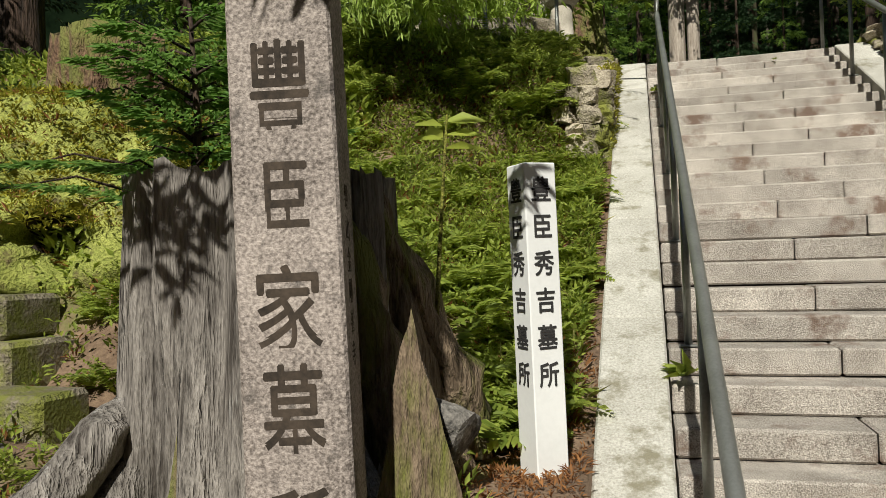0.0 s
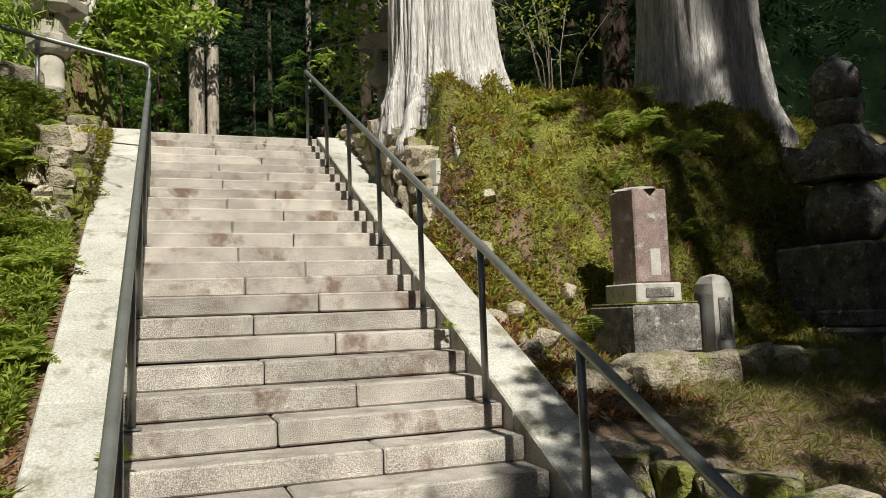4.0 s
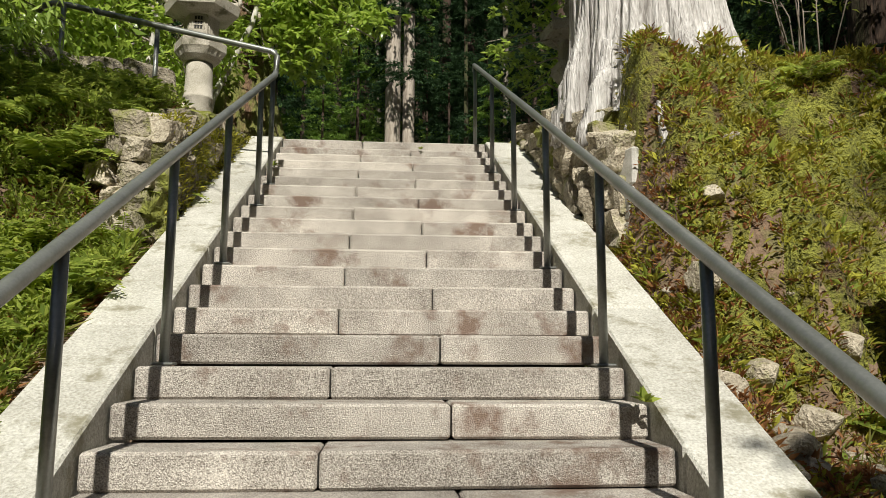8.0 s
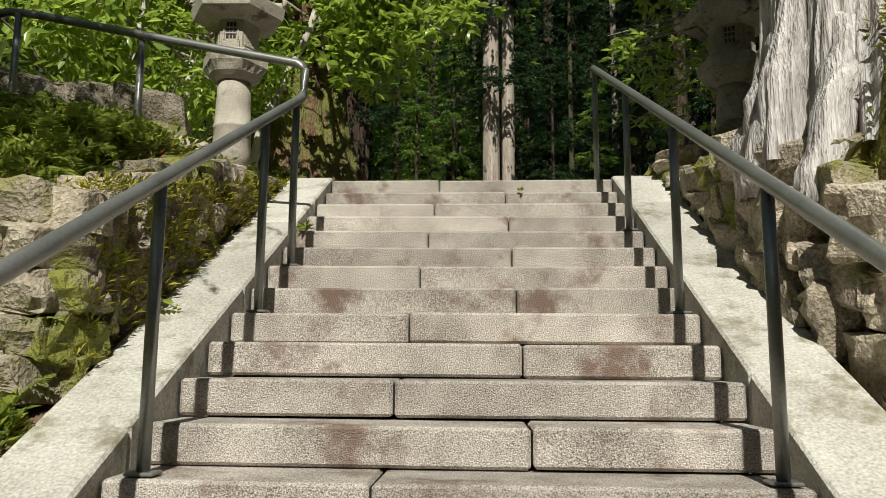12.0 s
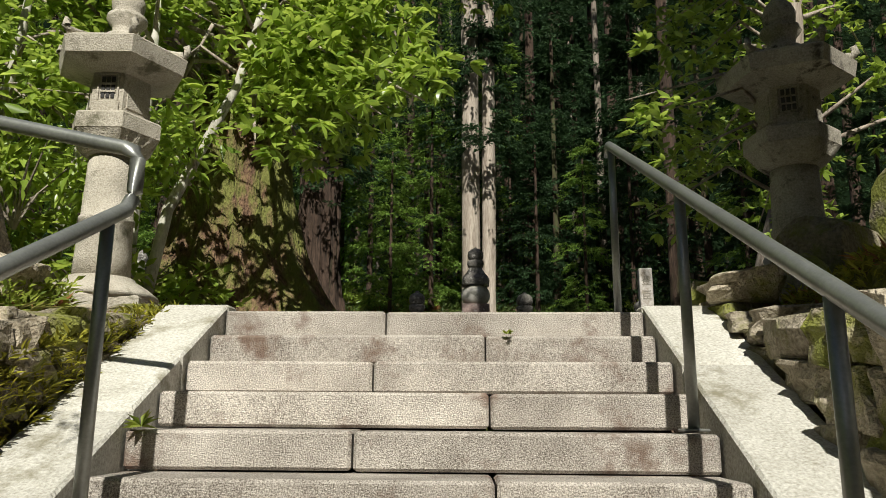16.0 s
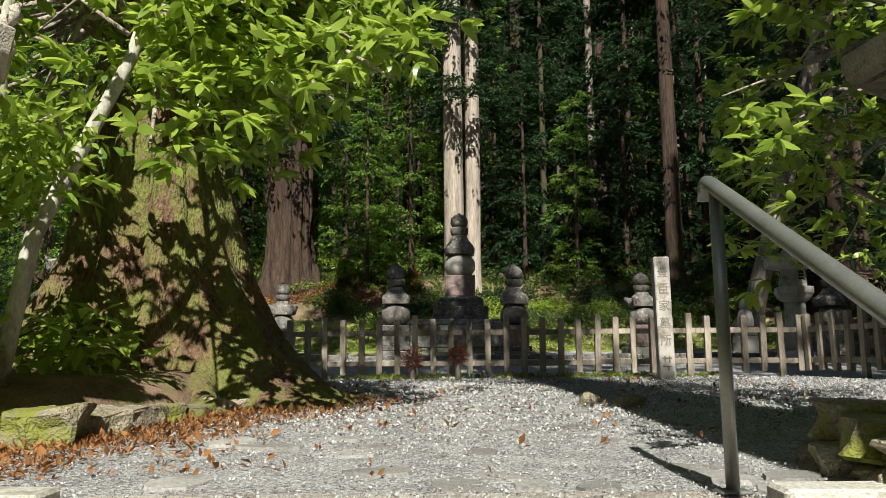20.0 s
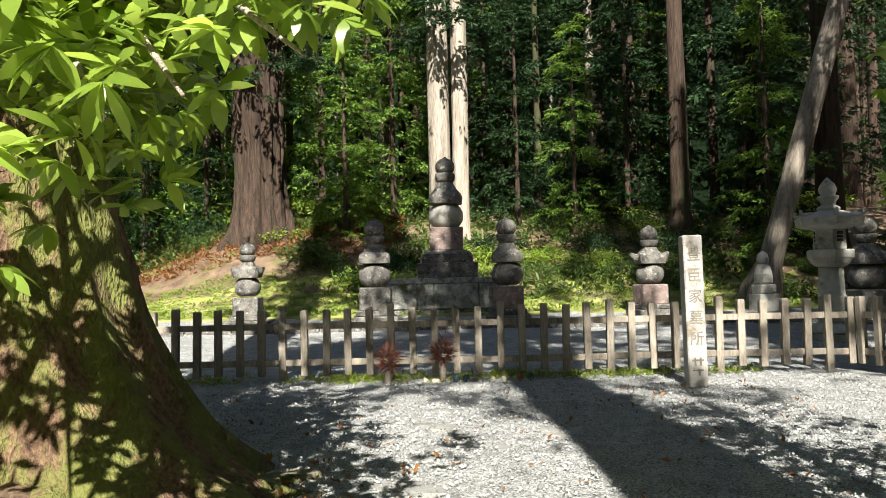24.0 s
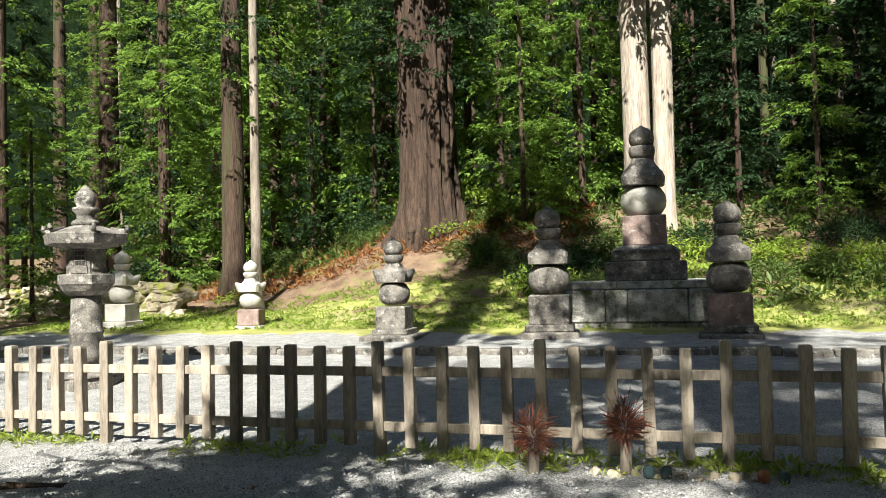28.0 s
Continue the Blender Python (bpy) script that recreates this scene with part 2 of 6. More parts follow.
L_LAWN = leaf_mat("lawn moss tip", (0.09, 0.15, 0.02), (0.27, 0.36, 0.07), 0.3, 0.8, 0.1)
L_DEAD = leaf_mat("dead leaf", (0.13, 0.06, 0.025), (0.36, 0.17, 0.06), 0.25, 0.7, 0.2)
L_DRIED = leaf_mat("dried flower twig", (0.15, 0.055, 0.033), (0.40, 0.16, 0.10), 0.15, 0.8, 0.1)


# ---------- mesh helpers ----------
def mesh_ob(name, verts, faces, material, smooth=False):
    me = bpy.data.meshes.new(name)
    me.from_pydata(verts, [], faces)
    me.materials.append(material)
    if smooth:
        me.polygons.foreach_set("use_smooth", [True] * len(me.polygons))
    me.update()
    return new(name, me)


def part(name, bm, material, parent=None, label="", smooth=False, m=None):
    """Links a bmesh as one mesh object under a thing or a part."""
    me = bpy.data.meshes.new(name)
    bmesh.ops.recalc_face_normals(bm, faces=bm.faces)
    bm.to_mesh(me)
    bm.free()
    me.materials.append(material)
    if smooth:
        me.polygons.foreach_set("use_smooth", [True] * len(me.polygons))
    ob = new(name, me)
    if parent is not None:
        ob.parent = parent
    if m is not None:
        ob.matrix_basis = m
    if label:
        tagged(ob, label)
    return ob


def thing(name, m, label, category, group="", kind=""):
    e = new(name)
    e.empty_display_size = 0.1
    e.matrix_basis = m
    return tagged(e, label, category, group, kind)


def box(size, at=(0, 0, 0), bev=0.0, bm=None, taper=1.0):
    """A box standing on at, with worn edges; taper narrows its top."""
    bm2 = bmesh.new()
    bmesh.ops.create_cube(bm2, size=1)
    for v in bm2.verts:
        k = taper if v.co.z > 0 else 1.0
        v.co = Vector((v.co.x * size[0] * k, v.co.y * size[1] * k, (v.co.z + 0.5) * size[2]))
    if bev:
        bmesh.ops.bevel(bm2, geom=list(bm2.edges), offset=bev, segments=1, affect='EDGES', profile=0.6)
    bmesh.ops.translate(bm2, verts=bm2.verts, vec=at)
    if bm is None:
        return bm2
    me = bpy.data.meshes.new("t")
    bm2.to_mesh(me)
    bm2.free()
    bm.from_mesh(me)
    bpy.data.meshes.remove(me)
    return bm


def lathe(profile, seg=20, sides_turn=0.0, square=0.0):
    """Turned body from (radius, z) pairs. square 0 round, 1 square in plan."""
    bm = bmesh.new()
    rings = []
    for r, z in profile:
        ring = []
        for i in range(seg):
            a = 2 * pi * (i + 0.5) / seg + sides_turn
            k = 1.0
            if square:
                k = 1 + square * (1 / max(abs(cos(a)), abs(sin(a))) - 1)
            ring.append(bm.verts.new((r * k * cos(a), r * k * sin(a), z)))
        rings.append(ring)
    for a, b in zip(rings, rings[1:]):
        for i in range(seg):
            j = (i + 1) % seg
            bm.faces.new((a[i], a[j], b[j], b[i]))
    bm.faces.new(rings[0][::-1])
    bm.faces.new(rings[-1])
    return bm


def tube(points, radius, seg=10, cap=True):
    """A round bar along points."""
    bm = bmesh.new()
    pts = [Vector(p) for p in points]
    rings = []
    for i, p in enumerate(pts):
        d = (pts[min(i + 1, len(pts) - 1)] - pts[max(i - 1, 0)]).normalized()
        u = d.cross(Vector((0, 0, 1)) if abs(d.z) < 0.9 else Vector((0, 1, 0))).normalized()
        w = d.cross(u)
        r = radius[i] if isinstance(radius, (list, tuple)) else radius
        rings.append([bm.verts.new(p + (u * cos(2 * pi * k / seg) + w * sin(2 * pi * k / seg)) * r) for k in range(seg)])
    for a, b in zip(rings, rings[1:]):
        for k in range(seg):
            bm.faces.new((a[k], a[(k + 1) % seg], b[(k + 1) % seg], b[k]))
    if cap:
        bm.faces.new(rings[0])
        bm.faces.new(rings[-1][::-1])
    return bm


def fbm(x, y, z=0.0, s=1.0, o=4):
    return noise.fractal(Vector((x * s, y * s, z * s)), 1.0, 2.0, o)


def smooth01(a, b, x):
    t = min(1, max(0, (x - a) / (b - a)))
    return t * t * (3 - 2 * t)


# ---------- plan ----------
RISE, RUN, STEPS, Y_TOP = 0.15, 0.2935, 27, 10.49
X_L, X_R = 0.23, 2.45           # stair flight
CL_OUT, CR_OUT = -0.13, 2.84    # outer edges of the copings


def nose(y):
    """Height of the line of step edges."""
    return STEPS * RISE - (Y_TOP - y) * RISE / RUN


def plateau(x, y):
    z = 4.03 + 0.14 * smooth01(10.6, 17.0, y) + 0.25 * smooth01(19.9, 24.9, y)
    if y > 25.0:
        z += 0.12 + 0.20 * smooth01(25.6, 29, y)
    d = y - 27.8 + 0.5 * fbm(x, y, 3.1, 0.15) - 1.8 * smooth01(-3.0, -9, x) + 0.5 * smooth01(3, 6, x)
    hill = smooth01(0.0, 9.0, d) * (2.9 - 1.7 * smooth01(-4.0, -13, x)) + 0.10 * fbm(x, y, 1.0, 0.9) * smooth01(0, 2, d)
    return z + hill + 0.07 * max(0, y - 46)


def bank_z(x, y):
    """Moss bank that carries the cedars."""
    foot = 6.0 + 0.25 * smooth01(3.6, 4.6, x) + 0.45 * smooth01(5.0, 7.0, x)
    t = smooth01(foot - 0.25, foot + 1.75, y + 0.35 * fbm(x, y, 2, 0.9) + 0.12 * fbm(x, y, 7, 3.0))
    return t * 2.85


def ground_z(x, y):
    ny = nose(y)
    if y > 10.6:
        return plateau(x, y)
    up = 4.03
    if x < CL_OUT:
        d = CL_OUT - x
        slope = ny - 0.06 + 0.66 * smooth01(0.3, 3.5, d) * (1 - 0.8 * smooth01(4.9, 4.0, y) * smooth01(1.6, 2.4, d))
        low = 0.10 + 0.55 * smooth01(1.2, 3.4, y) 
        z = max(low, slope) + 0.09 * fbm(x, y, 0, 1.3) * smooth01(0.0, 0.3, d)
        z += smooth01(6.9, 8.0, y) * smooth01(0.25, 0.6, d) * 0.75
        z = min(z, 3.98 + 0.10 * fbm(x, y, 6, 0.9) + 0.08 * smooth01(10, 10.6, y))
        if d < 0.22 and y > 7.2:
            z = min(z, ny - 0.03)
        return z
    if x > CR_OUT:
        d = x - CR_OUT
        wall_x = 2.98 + 0.42 * max(0, 4.5 - y)
        low = 0.05 + 0.55 * smooth01(2.0, 4.6, y) * smooth01(wall_x - 0.05, wall_x + 0.12, x) + 0.62 * smooth01(3.0, 6.4, y)
        z = low + bank_z(x, y) + 0.05 * fbm(x, y, 5, 2.0)
        z = min(z, up + 0.20 + 0.07 * fbm(x, y, 4, 1.1))
        lim = ny - 0.10
        if y > 7.3:
            k = smooth01(0.16, 0.32, d)
            z = min(z, lim) * (1 - k) + z * k
        elif y > 4.6:
            k = smooth01(0.0, 0.6, d)
            z = min(max(z, lim), lim + 0.02) * (1 - k) + z * k
        else:
            k = smooth01(0.0, 0.25, d)
            z = lim * (1 - k) + z * k if y > 2.6 else z
        return z
    return min(ny - 0.35, 3.7) if y > 2.5 else -0.02


def grid_mesh(name, xs, ys, f, material):
    nx = len(xs)
    verts = [(x, y, f(x, y)) for y in ys for x in xs]
    faces = [(j * nx + i, j * nx + i + 1, (j + 1) * nx + i + 1, (j + 1) * nx + i) for j in range(len(ys) - 1) for i in range(nx - 1)]
    return mesh_ob(name, verts, faces, material, True)


def steps_between(a, b, n):
    return [a + (b - a) * i / n for i in range(n + 1)]


xs = [-400, -150, -60, -35] + steps_between(-24, -8, 24) + steps_between(-7.6, CL_OUT - 0.001, 56) + [CL_OUT, 1.0, CR_OUT] + steps_between(CR_OUT + 0.001, 9, 52) + steps_between(9.5, 24, 20) + [35, 60, 150, 400]
ys = [-400, -100, -40, -15] + steps_between(-8, 1.8, 14) + steps_between(2, 10.6, 74) + steps_between(10.62, 27, 40) + steps_between(27.5, 46, 30) + [50, 55, 62, 72, 90, 150, 400]
ground = tagged(grid_mesh("ground", xs, ys, ground_z, M_SOIL), "brown forest soil with moss patches", "ground", kind="structure")

# plaza gravel over the soil
gx, gy = steps_between(-9, 12, 60), steps_between(10.48, 25.5, 44)
tagged(grid_mesh("pavement_gravel", gx, gy, lambda x, y: plateau(x, y) + 0.012, M_GRAVEL), "grey crushed gravel forecourt", "gravel", kind="structure")

# ---------- stairs ----------
stairs = thing("stairs", pose(0, 0, 0), "long straight granite stair of two-block steps", "stairs", kind="structure")
OX, EX = 1.09, 1.61


def step_block(w):
    return box((w - 0.008, 0.36, RISE - 0.006), (0, 0.18, 0), 0.012)


blocks = {}
for k in range(1, STEPS + 1):
    jx = OX if k % 2 else EX
    for x0, x1 in ((X_L, jx), (jx, X_R)):
        y = Y_TOP - (STEPS - k) * RUN - (0.07 if k == STEPS else 0)
        key = round(x1 - x0, 3)
        m = pose((x0 + x1) / 2, y + rnd.uniform(-.006, .006), (k - 1) * RISE + 0.002 + rnd.uniform(-.003, .003), rnd.uniform(-.3, .3), rnd.uniform(-.2, .2), rnd.uniform(-.2, .2))
        if key not in blocks:
            blocks[key] = part("step_stone", step_block(x1 - x0), M_STEP, stairs, m=m)
        else:
            o = blocks[key].copy()
            scene.collection.objects.link(o)
            o.matrix_basis = m


def coping(name, x0, x1, joints, label):
    top = thing(name, pose(0, 0, 0), label, "coping", kind="structure")
    for a, b in zip(joints, joints[1:]):
        bm = bmesh.new()
        g = 0.004
        pts = []
        for y in (a + g, b - g):
            z = nose(min(y, Y_TOP + 0.02)) + 0.035
            pts.append((y, z))
        vs = []
        for x in (x0, x1):
            for (y, z), dz in ((pts[0], -0.6), (pts[1], -0.6), (pts[1], 0), (pts[0], 0)):
                vs.append(bm.verts.new((x, y, z + dz)))
        for f in ((0, 1, 2, 3), (7, 6, 5, 4), (0, 4, 5, 1), (1, 5, 6, 2), (2, 6, 7, 3), (3, 7, 4, 0)):
            bm.faces.new([vs[i] for i in f])
        bmesh.ops.bevel(bm, geom=list(bm.edges), offset=0.012, segments=1, affect='EDGES')
        part("coping_stone", bm, M_COPE, top, m=pose(0, 0, rnd.uniform(-.004, .004)))


coping("coping_left", CL_OUT, X_L - 0.01, [1.9, 3.5, 4.86, 6.11, 7.18, 8.36, 9.39, 9.87, 10.5, 10.66], "pale granite sloping coping beside the steps")
coping("coping_right", X_R + 0.01, CR_OUT, [1.9, 3.2, 4.49, 5.16, 6.34, 7.56, 8.62, 9.8, 10.5, 10.66], "pale granite sloping coping beside the steps")

# ---------- handrails ----------
RAIL_R, POST_R = 0.027, 0.022


def handrail(x0, x1, h0, h1, y_end, steps, extra, label):
    """A tube on round posts that follows the flight; x0 at its foot, x1 at its head."""
    rail = thing("handrail", pose(0, 0, 0), label, "handrail", "stair handrails")

    def at(y, dz=0.0):
        f = (y - 2.0) / (y_end - 2.0)
        return (x0 + (x1 - x0) * f, y, nose(y) + h0 + (h1 - h0) * f + dz)

    part("top_bar", tube([at(1.5, 0.02), at(2.0, 0.02), at(y_end, 0.02)] + extra, RAIL_R, 14), M_STEEL, rail, smooth=True)
    for k in steps:
        y = Y_TOP - (STEPS - k) * RUN + (0.06 if k != STEPS else 0.20)
        x, _, zt = at(y)
        p = part("post", tube([(x, y, k * RISE), (x, y, zt)], POST_R, 14), M_STEEL, rail, smooth=True)
        part("base_plate", box((0.10, 0.08, 0.012), (x, y, k * RISE), 0.004), M_STEEL, p)
    return rail


handrail(2.365, 2.370, 0.94, 0.885, 10.74, (27, 23, 19, 15, 11, 7, 3), [(2.375, 10.775, nose(10.74) + 0.885 + 0.03), (2.375, 10.80, nose(10.74) + 0.885 + 0.015), (2.375, 10.805, nose(10.74) + 0.885 - 0.03)], "dark grey steel tube handrail on round posts")
lr = handrail(0.335, 0.345, 0.92, 0.93, 8.90, (21, 19, 15, 11, 7, 3), [(0.345, 8.945, nose(8.94) + 0.93 + 0.05), (0.345, 8.96, nose(8.9) + 0.93 + 0.10), (0.345, 8.96, 4.39), (0.33, 8.962, 4.42), (0.295, 8.965, 4.435), (-0.76, 9.08, 4.69), (-1.55, 9.12, 4.87), (-1.70, 9.12, 4.885), (-1.80, 9.12, 4.85), (-1.83, 9.12, 4.79)], "dark grey steel tube handrail with a branch to the bank")
for x, z in ((-0.76, 4.69), (-1.60, 4.875)):
    part("post", tube([(x, 9.10, 3.8), (x, 9.10, z - 0.02)], POST_R, 14), M_STEEL, lr, smooth=True)


# ---------- trunks ----------
def trunk(r0, h, flare=0.5, r1=None, seg=28, lobes=5, lean=(0, 0), ridge=0.05, seed=0, rows=30, below=0.5):
    bm = bmesh.new()
    r1 = r0 * 0.7 if r1 is None else r1
    rings = []
    for j in range(rows + 1):
        t = (j / rows) ** 1.7
        z = -below + (h + below) * t
        zz = max(z, 0)
        base = r0 + (r1 - r0) * (zz / h) + flare * exp(-zz / (r0 * 0.9))
        ring = []
        for i in range(seg):
            a = 2 * pi * i / seg
            lob = 1 + 0.35 * (flare / max(r0, .01)) * exp(-zz / (r0 * 1.1)) * cos(lobes * a + seed) + ridge * fbm(cos(a) * 3 + seed, sin(a) * 3, z * 0.25, 1.5, 3)
            r = base * lob
            ring.append(bm.verts.new((r * cos(a) + lean[0] * zz, r * sin(a) + lean[1] * zz, z)))
        rings.append(ring)
    for a, b in zip(rings, rings[1:]):
        for i in range(seg):
            bm.faces.new((a[i], a[(i + 1) % seg], b[(i + 1) % seg], b[i]))
    bm.faces.new(rings[-1])
    return bm


def strips(bm, n, amp, seed=0):
    """Long shallow bark furrows that wander round the trunk."""
    for v in bm.verts:
        a = atan2(v.co.y, v.co.x)
        w = 2.2 * fbm(cos(a) * 1.5 + seed, sin(a) * 1.5, v.co.z * 0.25, 1.0)
        k = amp * (abs(sin(0.5 * n * a + w)) ** 0.7 - 0.6) + amp * 0.7 * fbm(cos(a) * 6, sin(a) * 6, v.co.z * 0.8 + seed, 2.0)
        v.co.x += k * cos(a)
        v.co.y += k * sin(a)
    return bm


def tree(name, x, y, z, bm, material, label):
    t = thing(name, pose(x, y, z), label, "tree")
    part("trunk", bm, material, t, smooth=True)
    return t


big_cedar = tree("cedar_tree", 3.58, 8.3, 3.98, strips(trunk(0.58, 27, 0.16, 0.30, 288, 9, (-0.04, 0.0), 0.10, 1, 110, 0.42), 66, 0.030, 1), M_BARK, "huge pale-barked cedar with flared roots on a mossy bank")
back_cedar = tree("cedar_tree", 7.95, 9.3, 3.95, strips(trunk(0.84, 30, 0.30, 0.4, 240, 7, (-0.01, 0), 0.12, 2, 80, 2.2), 60, 0.035, 3), M_BARK, "thick grey cedar trunk standing on the bank")
pt = trunk(0.50, 24, 0.50, 0.26, 96, 6, (-0.02, 0), 0.22, 3, 90, 0.6)
for v in pt.verts:
    a, zz = atan2(v.co.y, v.co.x), max(v.co.z, 0)
    k = 0.66 * exp(-zz / 1.05) * (1 + 0.30 * cos(3 * a + 0.6) + 0.12 * cos(7 * a)) + 0.07 * exp(-zz / 2.5) * fbm(cos(a) * 4, sin(a) * 4, zz * 0.7, 2.0)
    v.co.x += k * cos(a)
    v.co.y += k * sin(a)
plaza_tree = tree("evergreen_tree", -1.13, 14.95, 4.12, pt, M_MOSSBARK, "old evergreen tree with a mossy flared trunk")
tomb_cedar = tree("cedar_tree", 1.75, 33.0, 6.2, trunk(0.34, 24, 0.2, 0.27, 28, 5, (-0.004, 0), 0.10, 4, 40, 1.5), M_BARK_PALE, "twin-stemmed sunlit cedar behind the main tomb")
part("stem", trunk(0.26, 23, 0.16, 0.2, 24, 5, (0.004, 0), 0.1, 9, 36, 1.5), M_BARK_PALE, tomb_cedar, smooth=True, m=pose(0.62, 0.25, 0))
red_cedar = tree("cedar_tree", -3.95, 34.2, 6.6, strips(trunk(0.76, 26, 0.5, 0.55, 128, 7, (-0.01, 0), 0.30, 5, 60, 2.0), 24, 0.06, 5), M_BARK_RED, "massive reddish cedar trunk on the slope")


# ---------- stone lanterns ----------
def lantern(x, y, z, turn, scale, label, stone, sides=6, round_base=False):
    t = thing("stone_lantern", pose(x, y, z, 0, 0, turn), label, "stone lantern", "stone lanterns")
    t.scale = scale if isinstance(scale, tuple) else (scale,) * 3
    bm = lathe([(0.42, 0), (0.44, 0.02), (0.44, 0.15), (0.42, 0.17)], sides)
    part("base", bm, stone, t)
    bm = lathe([(0.40, 0.17), (0.385, 0.20), (0.33, 0.24), (0.27, 0.275), (0.235, 0.285), (0.225, 0.31)], 24, 0, 0)
    for v in bm.verts:
        a = atan2(v.co.y, v.co.x)
        k = 1 + 0.05 * abs(sin(4 * a))
        v.co.x *= k
        v.co.y *= k
    part("lotus_foot", bm, stone, t, smooth=True)
    part("shaft", lathe([(0.205, 0.30), (0.20, 0.45), (0.188, 0.68), (0.198, 0.69), (0.200, 0.705), (0.198, 0.72), (0.186, 0.73), (0.178, 0.95), (0.172, 1.16)], 28), stone, t, smooth=True)
    bm = lathe([(0.175, 1.15), (0.22, 1.17), (0.27, 1.21), (0.315, 1.27), (0.33, 1.29)], sides * 6, pi / sides - pi / (sides * 6))
    for v in bm.verts:
        a = atan2(v.co.y, v.co.x)
        k = cos(pi / sides) / cos((a + pi / sides * 0) % (2 * pi / sides) - pi / sides)
        w = smooth01(1.17, 1.28, v.co.z)
        q = (1 - w) + w * k * 1.02 + 0.03 * abs(sin(9 * a)) * w
        v.co.x *= q
        v.co.y *= q
    part("shelf_lotus", bm, stone, t)
    part("shelf", lathe([(0.33, 1.285), (0.345, 1.295), (0.345, 1.40), (0.33, 1.415)], sides, -pi / sides), stone, t)
    fire = part("firebox", lathe([(0.245, 1.415), (0.235, 1.43), (0.235, 1.72), (0.245, 1.73)], sides, -pi / sides), stone, t)
    apo = 0.235 * cos(pi / sides)
    for i in range(sides):
        a = 2 * pi * i / sides + pi / sides
        mm = pose(0, 0, 0, 0, 0, math.degrees(a) + 90)
        if i % 2 == 0:
            # no opening is cut: near-black strips paint the shade behind the grille
            bm = bmesh.new()
            for k in range(3):
                box((0.026, 0.008, 0.155), ((k - 1) * 0.037, -apo - 0.004, 1.535), 0, bm)
            part("window", bm, M_INK_SHADE, fire, "near-black strips painting the shade of a window opening", m=mm)
            bm = bmesh.new()
            for z2 in (1.575, 1.63):
                box((0.115, 0.012, 0.013), (0, -apo - 0.008, z2), 0, bm)
            for dx in (-0.075, 0.075):
                box((0.016, 0.016, 0.20), (dx, -apo - 0.004, 1.515), 0.003, bm)
            box((0.166, 0.016, 0.016), (0, -apo - 0.004, 1.70), 0.003, bm)
            part("window_frame", bm, stone, fire, m=mm)
            part("lower_panel", box((0.19, 0.03, 0.09), (0, -apo - 0.006, 1.42), 0.006), stone, fire, m=mm)
        else:
            part("side_panel", box((0.17, 0.012, 0.20), (0, -apo - 0.002, 1.47), 0.004), stone, fire, m=mm)
    # roof: ribbed underside, upright rim, curled corners
    bm = lathe([(0.24, 1.72), (0.46, 1.775), (0.485, 1.785), (0.51, 1.90), (0.47, 1.925), (0.30, 1.975), (0.15, 2.02), (0.12, 2.03)], sides, -pi / sides)
    roof = part("roof", bm, stone, t)
    bm = bmesh.new()
    for i in range(sides):
        a = 2 * pi * i / sides + pi / sides
        for k in range(-4, 5):
            b2 = box((0.018, 0.20 - abs(k) * 0.014, 0.014), (k * 0.047, -0.315 - abs(k) * 0.004, 1.737), 0)
            for v in b2.verts:
                v.co.z += (-v.co.y - 0.21) * 0.26
            b2.transform(pose(0, 0, 0, 0, 0, math.degrees(a) + 90))
            me = bpy.data.meshes.new("t")
            b2.to_mesh(me)
            b2.free()
            bm.from_mesh(me)
            bpy.data.meshes.remove(me)
    part("eave_ribs", bm, stone, roof)
    for i in range(sides):
        a = 2 * pi * i / sides
        part("corner_scroll", tube([(0.30, 0, 1.975), (0.42, 0, 1.945), (0.475, 0, 1.94), (0.505, 0, 1.97), (0.50, 0, 2.005), (0.47, 0, 2.0)], [0.018, 0.028, 0.034, 0.034, 0.026, 0.012], 8), stone, roof, smooth=True, m=pose(0, 0, 0, 0, 0, math.degrees(a)))
    part("finial", lathe([(0.15, 2.01), (0.17, 2.045), (0.15, 2.07), (0.10, 2.10), (0.11, 2.15), (0.155, 2.205), (0.15, 2.235), (0.10, 2.25), (0.12, 2.29), (0.13, 2.35), (0.10, 2.42), (0.05, 2.48), (0.01, 2.52)], 22), stone, t, smooth=True)
    return t


lantern(-0.92, 11.35, 4.08, 2, (0.90, 0.90, 0.99), "tall hexagonal granite lantern with curled roof corners", M_STONE)
lantern(3.76, 11.45, 4.04, 99, (0.90, 0.90, 0.97), "tall hexagonal granite lantern, shaded and lichen-stained", M_STONE_SPOT)
lantern(8.06, 22.6, 4.25, 15, 1.08, "grey stone lantern behind the picket fence", M_STONE_PALE)
# darker stone than the lantern before it: its shade is put into the colour
lantern(-5.55, 22.5, 4.25, 20, 1.10, "grey stone lantern with mossy roof behind the fence, shade in its stone colour", M_STONE_DARK)


